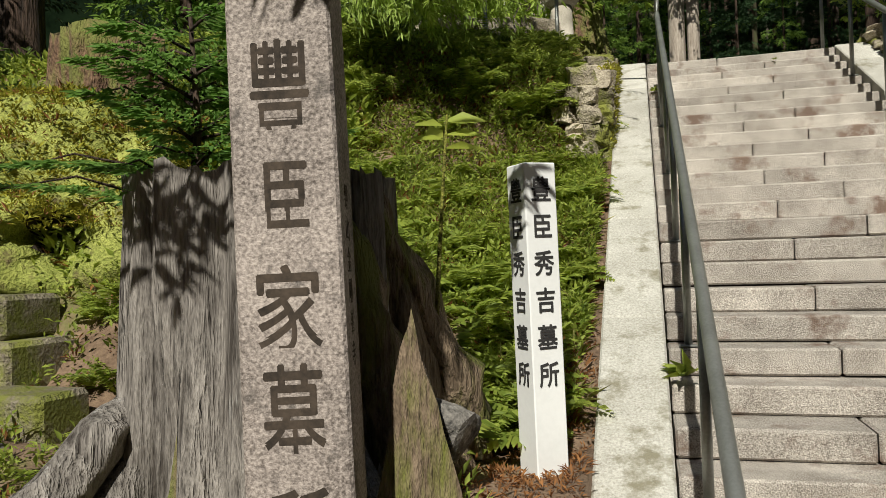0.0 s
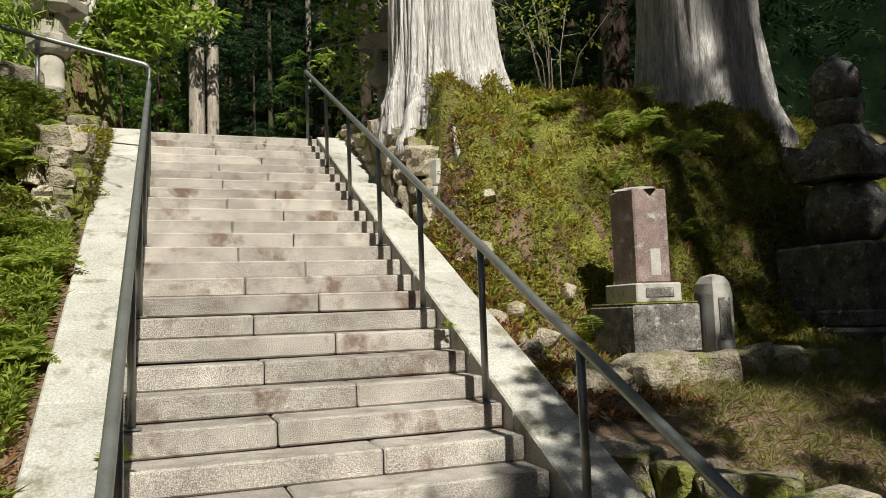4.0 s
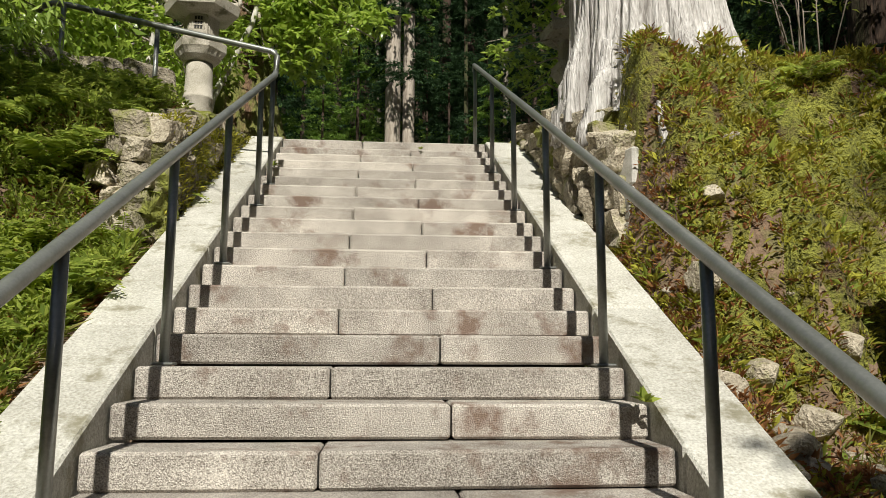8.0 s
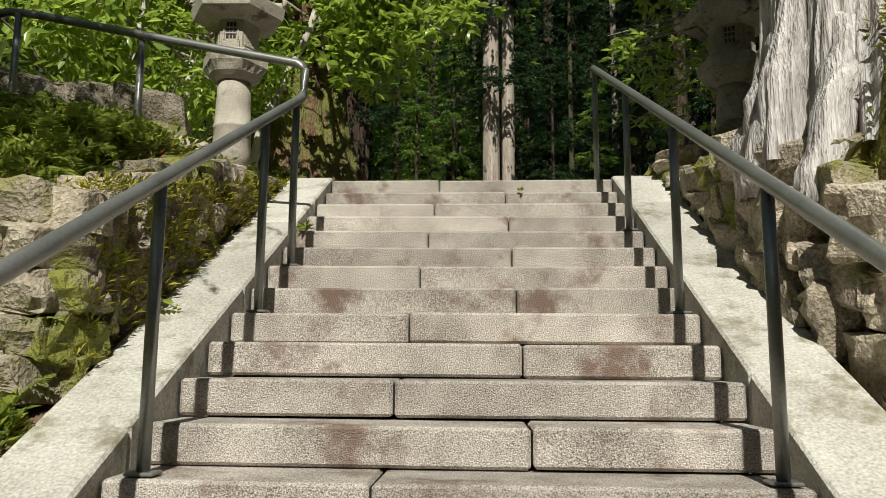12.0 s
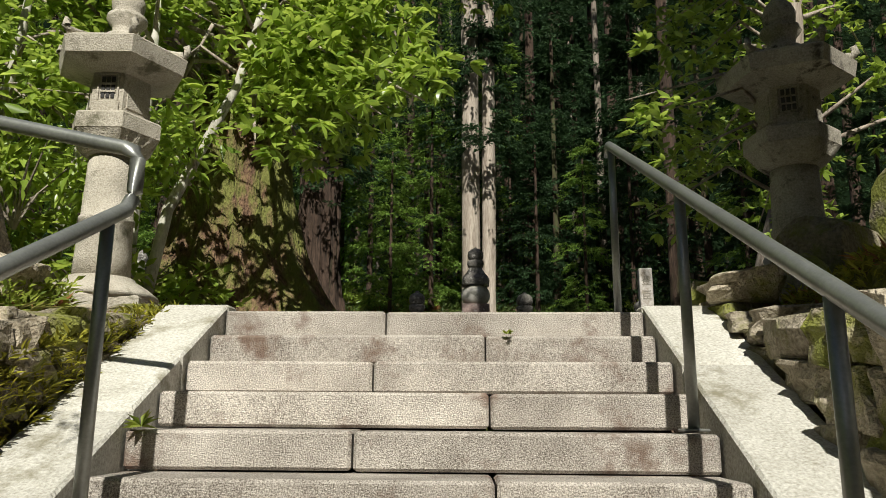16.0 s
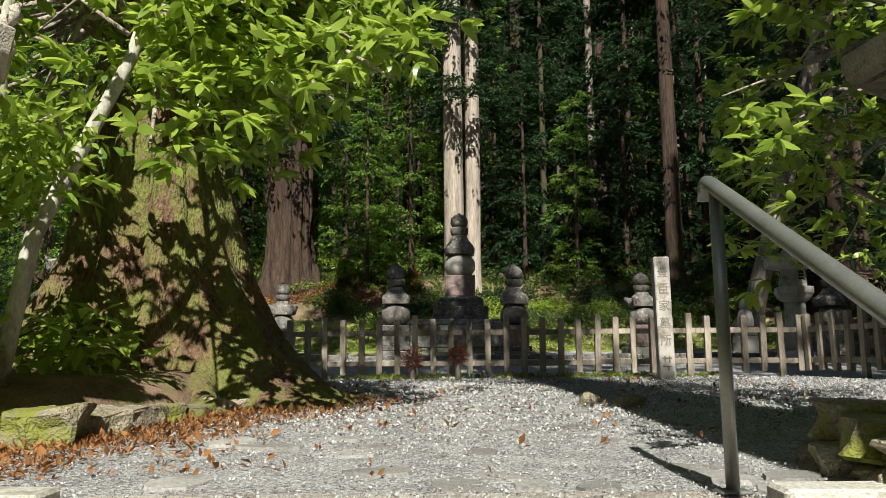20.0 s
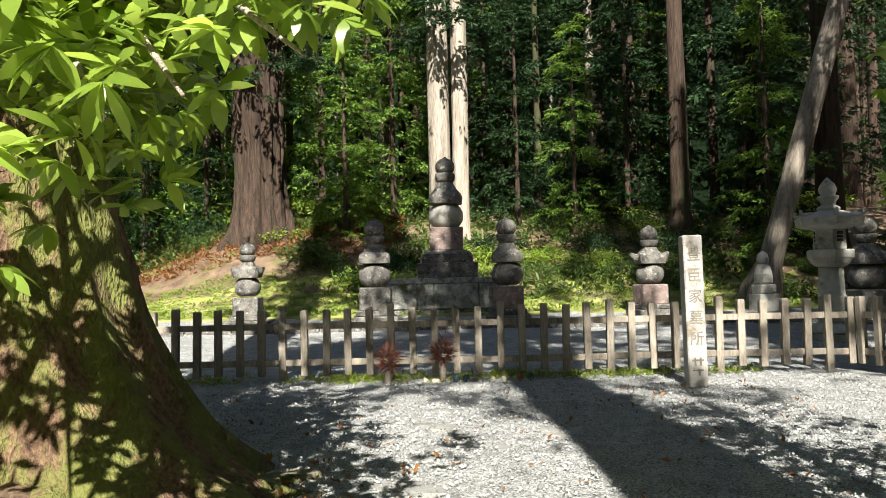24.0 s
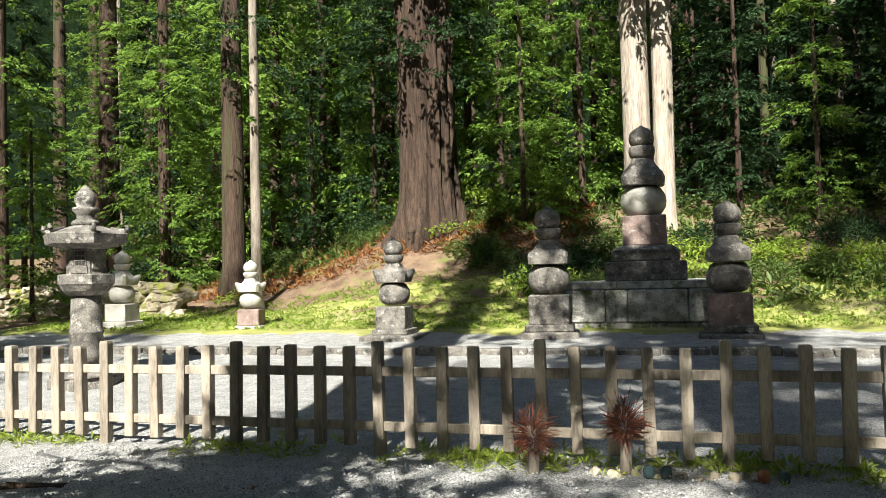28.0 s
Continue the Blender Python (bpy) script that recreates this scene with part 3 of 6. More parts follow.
# ---------- five-ring tombs ----------
def tomb(x, y, z, h, mats, label, turn=0, horns=False, plinth=True, base_w=0.43):
    """Five-ring tower: plinth, block, ball, roof, bowl, jewel."""
    t = thing("stone_pagoda", pose(x, y, z, 0, 0, turn), label, "stone pagoda", "five-ring tomb towers")
    st, st2 = mats
    s = h
    if plinth:
        part("plinth", box((base_w * s, base_w * s, 0.085 * s), (0, 0, -0.06), 0.012 * s), st, t)
        part("step", box((0.36 * s, 0.36 * s, 0.055 * s), (0, 0, 0.085 * s - 0.06), 0.008 * s), st, t)
    part("earth_block", box((0.30 * s, 0.30 * s, 0.225 * s), (0, 0, 0.125 * s - 0.04), 0.010 * s), st2, t)
    part("water_ball", lathe([(r * s, (0.34 + q) * s) for r, q in ((0.085, 0), (0.118, 0.015), (0.147, 0.055), (0.157, 0.105), (0.150, 0.15), (0.122, 0.20), (0.095, 0.215))], 28), st, t, smooth=True)
    bm = lathe([(r * s, (0.557 + q) * s) for r, q in ((0.10, 0), (0.150, 0.006), (0.155, 0.05), (0.148, 0.075), (0.115, 0.115), (0.085, 0.155), (0.072, 0.18), (0.068, 0.188))], 32, 0, 0.8)
    for v in bm.verts:
        q = v.co.z / s - 0.557
        if 0.03 < q < 0.09:
            a = atan2(v.co.y, v.co.x)
            v.co.z += 0.022 * s * abs(sin(2 * a)) ** 3
            if horns:
                v.co.z += 0.05 * s * abs(sin(2 * a)) ** 8
                v.co.x *= 1 + 0.22 * abs(sin(2 * a)) ** 8
                v.co.y *= 1 + 0.22 * abs(sin(2 * a)) ** 8
    part("fire_roof", bm, st, t)
    part("wind_bowl", lathe([(r * s, (0.745 + q) * s) for r, q in ((0.06, 0), (0.085, 0.018), (0.098, 0.05), (0.100, 0.075), (0.092, 0.085))], 22), st, t, smooth=True)
    part("jewel", lathe([(r * s, (0.83 + q) * s) for r, q in ((0.07, 0), (0.092, 0.03), (0.098, 0.06), (0.092, 0.10), (0.065, 0.135), (0.03, 0.15), (0.016, 0.17))], 22), st, t, smooth=True)
    return t


DK, PL, RD = M_STONE_DARK, M_STONE_PALE, M_STONE_RED
tomb(0.22, 26.8, 4.55, 2.26, (DK, DK), "dark weathered five-ring stone tomb tower", 4)
tomb(3.12, 26.8, 4.52, 2.26, (DK, RD), "five-ring stone tomb tower with a reddish block", -5)
tomb(6.11, 26.3, 4.62, 1.88, (DK, RD), "dark pagoda tomb with lichened pointed top", 8, True)
tomb(-6.0, 27.8, 4.60, 1.48, (PL, RD), "small pale sunlit pagoda tomb with horned roof", 10, True)
tomb(-2.51, 26.6, 4.56, 1.80, (DK, DK), "dark pagoda tomb on a wide stepped base", 0, True, True, 0.56)
tomb(9.9, 24.8, 4.35, 2.15, (DK, DK), "dark five-ring stone tower beyond the lantern", 5)
tomb(-9.3, 28.1, 4.66, 1.72, (PL, PL), "slim grey pagoda tomb beside a dry-stone wall", 0, True)

plat = thing("tomb_platform", pose(1.8, 29.05, 4.6), "mossy stone-block platform under the main tomb", "platform")
row_z = 0
for hh, ws in ((0.17, (0.62, 0.95, 0.74, 0.49)), (0.58, (0.72, 0.38, 1.02, 0.68))):
    xx = -1.4
    for w in ws:
        part("wall_stone", box((w - 0.016, 0.3, hh - 0.012), (0, 0, 0), 0.02), M_PLAT, plat, m=pose(xx + w / 2, -1.5 + rnd.uniform(-.02, .02), row_z))
        xx += w
    row_z += hh
part("core", box((2.78, 2.7, 0.75), (0, 0.06, 0), 0.01), DK, plat)
for k in range(3):
    part("cap_slab", box((0.955, 3.1, 0.13), (0, 0, 0), 0.012), M_PLAT, plat, m=pose((k - 1) * 0.96, 0, 0.752))
mt = thing("stone_pagoda", pose(1.83, 28.75, 5.482), "tall main five-ring tomb tower on lotus base", "stone pagoda", "five-ring tomb towers")
part("lower_base", box((1.45, 1.45, 0.36), (0, 0, 0), 0.02), DK, mt)
part("upper_base", box((1.22, 1.22, 0.17), (0, 0, 0.36), 0.02), DK, mt)
bm = lathe([(0.60, 0.53), (0.60, 0.57), (0.52, 0.63), (0.46, 0.66)], 40, 0, 0.85)
for v in bm.verts:
    k = 1 + 0.05 * abs(sin(5 * atan2(v.co.y, v.co.x)))
    v.co.x *= k
    v.co.y *= k
part("lotus_base", bm, DK, mt)
part("earth_block", box((0.80, 0.80, 0.56), (0, 0, 0.66), 0.02), M_STONE_RED, mt)
part("water_ball", lathe([(r, 1.22 + q) for r, q in ((0.26, 0), (0.33, 0.04), (0.41, 0.16), (0.43, 0.28), (0.41, 0.40), (0.33, 0.53), (0.25, 0.57))], 32), PL, mt, smooth=True)
bm = lathe([(r, 1.79 + q) for r, q in ((0.28, 0), (0.40, 0.02), (0.415, 0.16), (0.38, 0.24), (0.27, 0.38), (0.21, 0.49), (0.20, 0.53))], 32, 0, 0.8)
part("fire_roof", bm, DK, mt)
part("wind_bowl", lathe([(r, 2.32 + q) for r, q in ((0.17, 0), (0.23, 0.05), (0.25, 0.14), (0.24, 0.23), (0.22, 0.24))], 26), DK, mt, smooth=True)
part("jewel", lathe([(r, 2.56 + q) for r, q in ((0.17, 0), (0.225, 0.07), (0.24, 0.16), (0.22, 0.26), (0.14, 0.34), (0.05, 0.38), (0.02, 0.41))], 26), DK, mt, smooth=True)

# small figure on its pedestal: one plain shape
st = mesh_ob("stone_statue", [], [], PL)
bm = box((0.5, 0.42, 0.42), (0, 0, -0.05), 0.02)
box((0.40, 0.34, 0.20), (0, 0, 0.37), 0.02, bm)
me0 = bpy.data.meshes.new("t")
b2 = lathe([(0.15, 0.57), (0.19, 0.62), (0.19, 0.80), (0.15, 0.95), (0.10, 1.02), (0.12, 1.06), (0.13, 1.14), (0.10, 1.24), (0.03, 1.30)], 18)
b2.to_mesh(me0)
b2.free()
bm.from_mesh(me0)
bm.to_mesh(st.data)
bm.free()
st.matrix_basis = pose(8.75, 26.8, 4.6, 0, 0, 15)
tagged(st, "small weathered stone statue on a square pedestal", "statue")

# ---------- fence ----------
def picket_mesh(h):
    bm = box((0.088, 0.088, h), (0, 0, 0), 0.006)
    for v in bm.verts:
        if v.co.z > h - 0.002:
            v.co.z += 0.018
    return bm


def fence_run(x0, y0, x1, y1, z0, z1, first, label):
    """A run of pickets on two rails; every fifth picket is a post set in the ground."""
    L = hypot(x1 - x0, y1 - y0)
    ang = math.degrees(atan2(y1 - y0, x1 - x0))
    f = thing("picket_fence", pose(x0, y0, z0, 0, 0, ang), label, "fence", "fences round the tombs")
    n = int(L / 0.2745)
    masters = {}
    for i in range(n + 1):
        d = i * 0.2745
        post = (i + first) % 5 == 0
        zz = (z1 - z0) * d / L
        m = pose(d, 0, zz + (-0.08 if post else 0.085) + rnd.uniform(-.012, .012), rnd.uniform(-.8, .8), rnd.uniform(-.9, .9), rnd.uniform(-2, 2))
        nm = "post" if post else "picket"
        if nm not in masters:
            masters[nm] = part(nm, picket_mesh(1.02 if post else 0.815), M_WOOD, f, m=m)
        else:
            o = masters[nm].copy()
            scene.collection.objects.link(o)
            o.matrix_basis = m
    for zz in (0.66, 0.205):
        a = 0.0
        while a < L:
            b = min(a + 2.745, L)
            part("rail", box((b - a - 0.004, 0.036, 0.08), (0, 0, 0), 0.005), M_WOOD, f, m=pose((a + b) / 2, 0.0, zz + (z1 - z0) * a / L + rnd.uniform(-.006, .006)))
            a = b
    return f


fence_run(-7.253, 19.95, 6.747, 19.66, 4.175, 4.175, 0, "low weathered wooden picket fence before the tombs")
fence_run(6.83, 19.55, 7.7, 15.6, 4.175, 4.3, 1, "low weathered wooden picket fence along the side")


def letters(text, size, depth, parent, material, place, gap=1.0, bold=0.0, sx=1.0, fit=None):
    """Upright writing, one mesh a character, set down a column."""
    for i, ch in enumerate(text):
        if ch == " ":
            continue
        c = bpy.data.curves.new("t", "FONT")
        c.body = ch
        c.size = size
        c.extrude = depth
        c.align_x = 'CENTER'
        o = bpy.data.objects.new("t", c)
        scene.collection.objects.link(o)
        dg = bpy.context.evaluated_depsgraph_get()
        me = bpy.data.meshes.new_from_object(o.evaluated_get(dg))
        bpy.data.objects.remove(o)
        bpy.data.curves.remove(c)
        if fit:
            co = np.array([v.co for v in me.vertices])
            lo, hi = co.min(0), co.max(0)
            me.transform(Matrix.Diagonal((fit[0] / (hi[0] - lo[0]), fit[1] / (hi[1] - lo[1]), 1, 1)) @ Matrix.Translation((-(lo[0] + hi[0]) / 2, -(lo[1] + hi[1]) / 2, 0)))
        if bold:
            bmc = bmesh.new()
            for q, (ox, oy) in enumerate(((0, 0), (bold, 0), (-bold, 0), (0, bold), (0, -bold))):
                n0 = len(bmc.verts)
                bmc.from_mesh(me)
                bmc.verts.ensure_lookup_table()
                bmesh.ops.translate(bmc, verts=bmc.verts[n0:], vec=(ox, oy, q * 0.0002))
            bmc.to_mesh(me)
            bmc.free()
        me.materials.clear()
        me.materials.append(material)
        g = new("character", me)
        g.parent = parent
        g.matrix_basis = place @ pose(0, -i * size * gap, 0) @ Matrix.Diagonal((sx, 1, 1, 1))


sign = thing("sign_post", pose(4.45, 18.68, 4.12, 0, -0.6, -3), "square pale stone post with worn carved writing", "sign post")
part("post", box((0.21, 0.21, 1.74), (0, 0, 0), 0.014), M_SIGN, sign)
letters("豊臣家墓所", 0.165, 0.002, sign, M_LICHEN_INK, pose(0, -0.1065, 1.47, 90, 0, 0), gap=1.42, bold=0.0015, sx=0.95)
bm = bmesh.new()
for dx, dz, w, h in ((0, 0, 0.13, 0.02), (-0.03, -0.05, 0.02, 0.09), (0.03, -0.05, 0.02, 0.09), (0, -0.11, 0.12, 0.018), (0.01, -0.16, 0.02, 0.07)):
    box((w, 0.004, h), (dx, -0.1065, 0.34 + dz), 0, bm)
part("worn_character", bm, M_LICHEN_INK, sign)


# ---------- lower things ----------
pillar = thing("stone_pillar", pose(-0.822, 2.36, -0.1, 0, -1.3, 14), "tall speckled granite pillar with carved black writing", "stone pillar")
part("shaft", box((0.31, 0.27, 3.1), (0, 0, 0), 0.010, taper=0.93), M_PILLAR, pillar)
for ch, zc, w, h in (("豐", 2.13, 0.165, 0.290), ("臣", 1.843, 0.118, 0.178), ("家", 1.53, 0.180, 0.235), ("墓", 1.242, 0.170, 0.262), ("所", 0.925, 0.170, 0.215)):
    letters(ch, 0.2, 0.0015, pillar, M_CARVE, pose(-0.004 if ch != "臣" else 0.004, -0.1335 + zc * 0.0031, zc, 90.2, 0, 0), bold=0.0032, fit=(w, h))
for k, ch in enumerate("野山金剛峯寺"):
    zc = 1.84 - k * 0.0915
    letters(ch, 0.08, 0.001, pillar, M_CARVE, pose(0.1552 - zc * 0.0035, 0.0, zc, 90, 0, 90), fit=(0.062, 0.072))

wpost = thing("sign_post", pose(-0.325, 3.62, 0.47, 0, -1.0, 38), "white painted wooden sign post with black writing", "sign post")
bm = box((0.155, 0.155, 1.47), (0, 0, 0), 0.005)
for v in bm.verts:
    if v.co.z > 1.46:
        v.co.z += 0.03 - 0.2 * max(abs(v.co.x), abs(v.co.y)) * 0.6
part("post", bm, M_WHITE, wpost)
for turn in (0, -90):
    letters("豊臣秀吉墓所", 0.112, 0.001, wpost, M_INK_SHADE, pose(0, 0, 0, 0, 0, turn) @ pose(0, -0.0785, 1.335, 90, 0, 0), gap=1.41, bold=0.002, sx=0.9)

# stump: hollow weathered shell
stump = thing("tree_stump", pose(-1.42, 3.2, 0.3), "huge hollow weathered grey tree stump with mossy roots", "tree stump")
bm = trunk(0.50, 1.62, 0.14, 0.49, 96, 6, (0, 0), 0.20, 8, 30, 0.6)
for v in bm.verts:
    if v.co.z > 1.58:
        a = atan2(v.co.y, v.co.x)
        v.co.z += 0.05 * fbm(cos(a) * 3, sin(a) * 3, 1, 2.0)
top = max(bm.faces, key=lambda f: f.calc_center_median().z)
bmesh.ops.delete(bm, geom=[top], context='FACES_ONLY')
part("shell", bm, M_STUMP, stump, smooth=True)
part("rotten_core", trunk(0.46, 1.35, 0.1, 0.44, 30, 5, (0, 0), 0.2, 3, 10, 0.2), M_SOIL, stump, "dark rotten core", smooth=True)
slab = bmesh.new()
pts = [(-0.17, 0.0), (0.20, 0.0), (0.12, 0.30), (0.05, 0.58), (-0.005, 0.80), (-0.05, 0.62), (-0.10, 0.30)]
fr = [slab.verts.new((x, 0, z)) for x, z in pts]
bk = [slab.verts.new((x * 0.8, 0.16, z * 0.96)) for x, z in pts]
slab.faces.new(fr)
slab.faces.new(bk[::-1])
for i in range(len(pts)):
    j = (i + 1) % len(pts)
    slab.faces.new((fr[i], fr[j], bk[j], bk[i]))
bmesh.ops.subdivide_edges(slab, edges=slab.edges, cuts=2, use_grid_fill=True)
for v in slab.verts:
    v.co += Vector((fbm(v.co.x, v.co.y, v.co.z, 6), fbm(v.co.y, v.co.z, v.co.x, 6), 0)) * 0.02
part("split_slab", slab, M_SLAB, stump, "pointed mossy slab split from the stump", m=pose(0.80, -0.55, 0.30, -6, 0, 12))
for pp, rr, mm in (
    ([(-0.34, -0.32, 0.80), (-0.40, -0.52, 0.63), (-0.49, -0.74, 0.43), (-0.62, -0.96, 0.14)], [0.05, 0.085, 0.095, 0.07], M_STUMP),
    ([(-0.42, -0.25, 0.56), (-0.54, -0.48, 0.38), (-0.64, -0.70, 0.20), (-0.78, -0.92, -0.04)], [0.08, 0.10, 0.10, 0.07], M_SLAB),
    ([(0.40, 0.0, 1.53), (0.49, 0.18, 1.28), (0.58, 0.34, 1.02), (0.68, 0.46, 0.72), (0.76, 0.55, 0.40)], [0.09, 0.11, 0.12, 0.12, 0.10], M_SLAB),
    ([(0.36, -0.12, 1.44), (0.45, -0.06, 1.00), (0.54, -0.02, 0.60), (0.64, 0.02, 0.20)], [0.11, 0.13, 0.14, 0.13], M_SLAB),
    ([(0.36, 0.12, 1.40), (0.48, 0.24, 0.90), (0.58, 0.32, 0.50), (0.68, 0.38, 0.15)], [0.12, 0.16, 0.17, 0.15], M_SLAB)):

    rb0 = tube(pp, rr, 14)
    bmesh.ops.subdivide_edges(rb0, edges=rb0.edges, cuts=2, use_grid_fill=True)
    for v in rb0.verts:
        v.co += Vector((fbm(v.co.x, v.co.y, v.co.z, 5), fbm(v.co.y, v.co.z, v.co.x, 5), fbm(v.co.z, v.co.x, v.co.y, 5))) * 0.06
    part("root", rb0, mm, stump, smooth=True)
for a0, r in ((205, 0.16), (232, 0.13), (330, 0.11)):
    a = radians(a0)
    pp = [(0.46 * cos(a), 0.46 * sin(a), 0.60), (0.64 * cos(a), 0.64 * sin(a), 0.32), (0.90 * cos(a + 0.1), 0.98 * sin(a + 0.1), 0.16), (1.35 * cos(a + 0.05), 1.35 * sin(a + 0.05), -0.12)]
    part("root", tube(pp, [r * 0.8, r, r * 0.9, r * 0.5], 12), M_STUMP, stump, smooth=True)

back_stump = thing("tree_stump", pose(-4.65, 6.35, 1.55), "tall mossy reddish stump with broken top", "tree stump")
bm = trunk(0.50, 2.2, 0.6, 0.45, 56, 5, (0.02, 0), 0.25, 12, 26, 0.8)
for v in bm.verts:
    if v.co.z > 2.1:
        a = atan2(v.co.y, v.co.x)
        v.co.z += 0.16 * fbm(cos(a) * 2, sin(a) * 2, 1, 2.0)
part("trunk", bm, M_MOSSBARK, back_stump, smooth=True)

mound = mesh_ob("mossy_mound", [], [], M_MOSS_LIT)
bm = bmesh.new()
bmesh.ops.create_icosphere(bm, subdivisions=5, radius=1.0)
for v in bm.verts:
    v.co *= 1 + 0.28 * fbm(v.co.x, v.co.y, v.co.z, 1.6) + 0.05 * fbm(v.co.x, v.co.y, v.co.z, 8)
# pushed-in faces take M_HOLE, so the hollow's shade is partly painted
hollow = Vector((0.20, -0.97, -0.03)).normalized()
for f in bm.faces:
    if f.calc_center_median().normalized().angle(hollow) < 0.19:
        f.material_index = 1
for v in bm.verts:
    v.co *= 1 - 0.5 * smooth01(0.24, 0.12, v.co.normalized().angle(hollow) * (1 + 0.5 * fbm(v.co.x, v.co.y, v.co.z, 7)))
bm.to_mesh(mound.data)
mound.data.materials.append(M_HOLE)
bm.free()
mound.data.polygons.foreach_set("use_smooth", [True] * len(mound.data.polygons))
mound.matrix_basis = pose(-4.2, 5.25, 1.85, 0, 0, 20) @ Matrix.Diagonal((1.30, 0.95, 1.0, 1))
tagged(mound, "mossy mound coloured as sunlit, with a shade-coloured hollow between roots", "moss mound")
for k, (a0, r, L, dz) in enumerate(((185, .15, .9, .25), (212, .13, 1.0, .3), (238, .14, 1.1, .35), (262, .12, 1.1, .4), (160, .14, .85, .2), (285, .12, 1.0, .4), (140, .12, .9, .15))):
    a = radians(a0)
    pp = [(0.38 * cos(a), 0.38 * sin(a), 0.55), (0.55 * cos(a), 0.55 * sin(a), 0.22), (0.66 * cos(a + .12), 0.66 * sin(a + .12), -0.06), (0.74 * cos(a + .05), 0.78 * sin(a + .05), -dz), ((0.4 + L * .45) * cos(a - .08), (0.35 + L * .6) * sin(a - .08), -dz * 2.2)]
    rb_ = tube(pp, [r * .7, r, r * .9, r * .75, r * .4], 16)
    bmesh.ops.subdivide_edges(rb_, edges=rb_.edges, cuts=2, use_grid_fill=True)
    for v in rb_.verts:
        v.co += Vector((fbm(v.co.x, v.co.y, v.co.z, 5), fbm(v.co.y, v.co.z, v.co.x, 5), fbm(v.co.z, v.co.x, v.co.y, 4))) * 0.05
    part("root", rb_, M_BARK, big_cedar, smooth=True)
grave = thing("gravestone", pose(4.30, 5.77, 1.22, 0, 0, 2), "reddish-grey gravestone on a stepped mossy plinth", "gravestone")
part("plinth", box((0.66, 0.64, 0.40), (0, 0, 0), 0.02), M_STONE_DARK, grave)
part("plinth_moss", box((0.64, 0.62, 0.022), (0, 0, 0.396), 0.012), M_MOSS, grave, "moss on the plinth")
ped = part("pedestal", box((0.45, 0.45, 0.165), (0, 0, 0.412), 0.012), M_STONE_PALE, grave)
part("carved_panel", box((0.28, 0.012, 0.08), (0, -0.226, 0.455), 0.008), M_STONE_DARK, ped)
stn = part("stone", box((0.34, 0.34, 0.79), (0, 0, 0.577), 0.014), M_STONE_RED, grave)
part("worn_panel", box((0.10, 0.006, 0.22), (0.02, -0.170, 0.64), 0.003), M_STONE_PALE, stn)
part("cap", lathe([(0.235, 0), (0.225, 0.012), (0.08, 0.04)], 4, 0), M_STONE_PALE, stn, m=pose(0, 0, 1.36, 0, 0, 45))
gp = thing("gravestone", pose(4.93, 5.66, 1.14, 0, 0, 6), "small rounded grave post of pale lichened stone", "gravestone")
bm = lathe([(0.12, 0), (0.12, 0.55), (0.11, 0.64), (0.075, 0.70), (0.02, 0.72)], 20, 0, 0.7)
part("post", bm, M_STONE_PALE, gp, smooth=False)
part("panel", box((0.13, 0.008, 0.36), (0, -0.122, 0.16), 0.003), M_STONE_DARK, gp)
stk = thing("wooden_stake", pose(4.35, 5.2, 0.95), "short weathered wooden stake in the ground", "stake")
part("stake", box((0.06, 0.05, 0.26), (0, 0, -0.02), 0.006), M_WOOD, stk)
big = tomb(7.40, 6.45, 1.12, 3.15, (DK, DK), "large dark five-ring tomb tower with horned roof", 6, True)
big.scale = (0.84, 0.84, 1)
for o in big.children:
    if o.name.startswith(("earth", "plinth", "step")):
        o.scale = (1.32, 1.32, 1)
bl = thing("gravestone", pose(6.1, 4.6, 0.85, 0, 0, 10), "low square mossy stone block", "gravestone")
part("block", box((0.5, 0.5, 0.45), (0, 0, 0), 0.02), M_STONE_DARK, bl)
part("upper_block", box((0.4, 0.4, 0.3), (0, 0, 0.45), 0.02), M_STONE_DARK, bl)
lb = thing("gravestone", pose(-3.9, 4.25, 0.2, 0, 0, -4), "stack of mossy square grave stones", "gravestone")
part("lower_block", box((1.04, 0.7, 0.96), (0, 0, 0), 0.03), M_ROCK_MOSS, lb)
part("upper_block", box((0.74, 0.46, 0.27), (-0.02, 0, 0.96), 0.03), M_ROCK_MOSS, lb)
sb = thing("gravestone", pose(-3.4, 3.75, 0.15, 0, 0, -4), "low mossy grave stone before the stack", "gravestone")
part("block", box((1.06, 0.36, 0.77), (0, 0, 0), 0.03), M_ROCK_MOSS, sb)
tb = thing("gravestone", pose(-3.42, 3.3, 0.1, 0, 0, -6), "half-sunk mossy grave stone", "gravestone")
part("block", box((0.92, 0.34, 0.62), (0, 0, 0), 0.03), M_STONE_DARK, tb)


# ---------- rocks ----------
def rock_mesh(seed, jag=0.35):
    bm = bmesh.new()
    bmesh.ops.create_icosphere(bm, subdivisions=3, radius=0.5)
    r = random.Random(seed)
    cuts = [(Vector((r.uniform(-1, 1), r.uniform(-1, 1), r.uniform(-1, 1))).normalized(), r.uniform(0.26, 0.42)) for _ in range(9)]
    for v in bm.verts:
        for n, d in cuts:
            e = v.co.dot(n) - d
            if e > 0:
                v.co -= n * e * 0.9
        v.co *= 1 + jag * 0.3 * fbm(v.co.x + seed, v.co.y, v.co.z, 2.5)
    me = bpy.data.meshes.new("rock")
    bmesh.ops.recalc_face_normals(bm, faces=bm.faces)
    bm.to_mesh(me)
    bm.free()
    me.materials.append(M_ROCK)
    return me


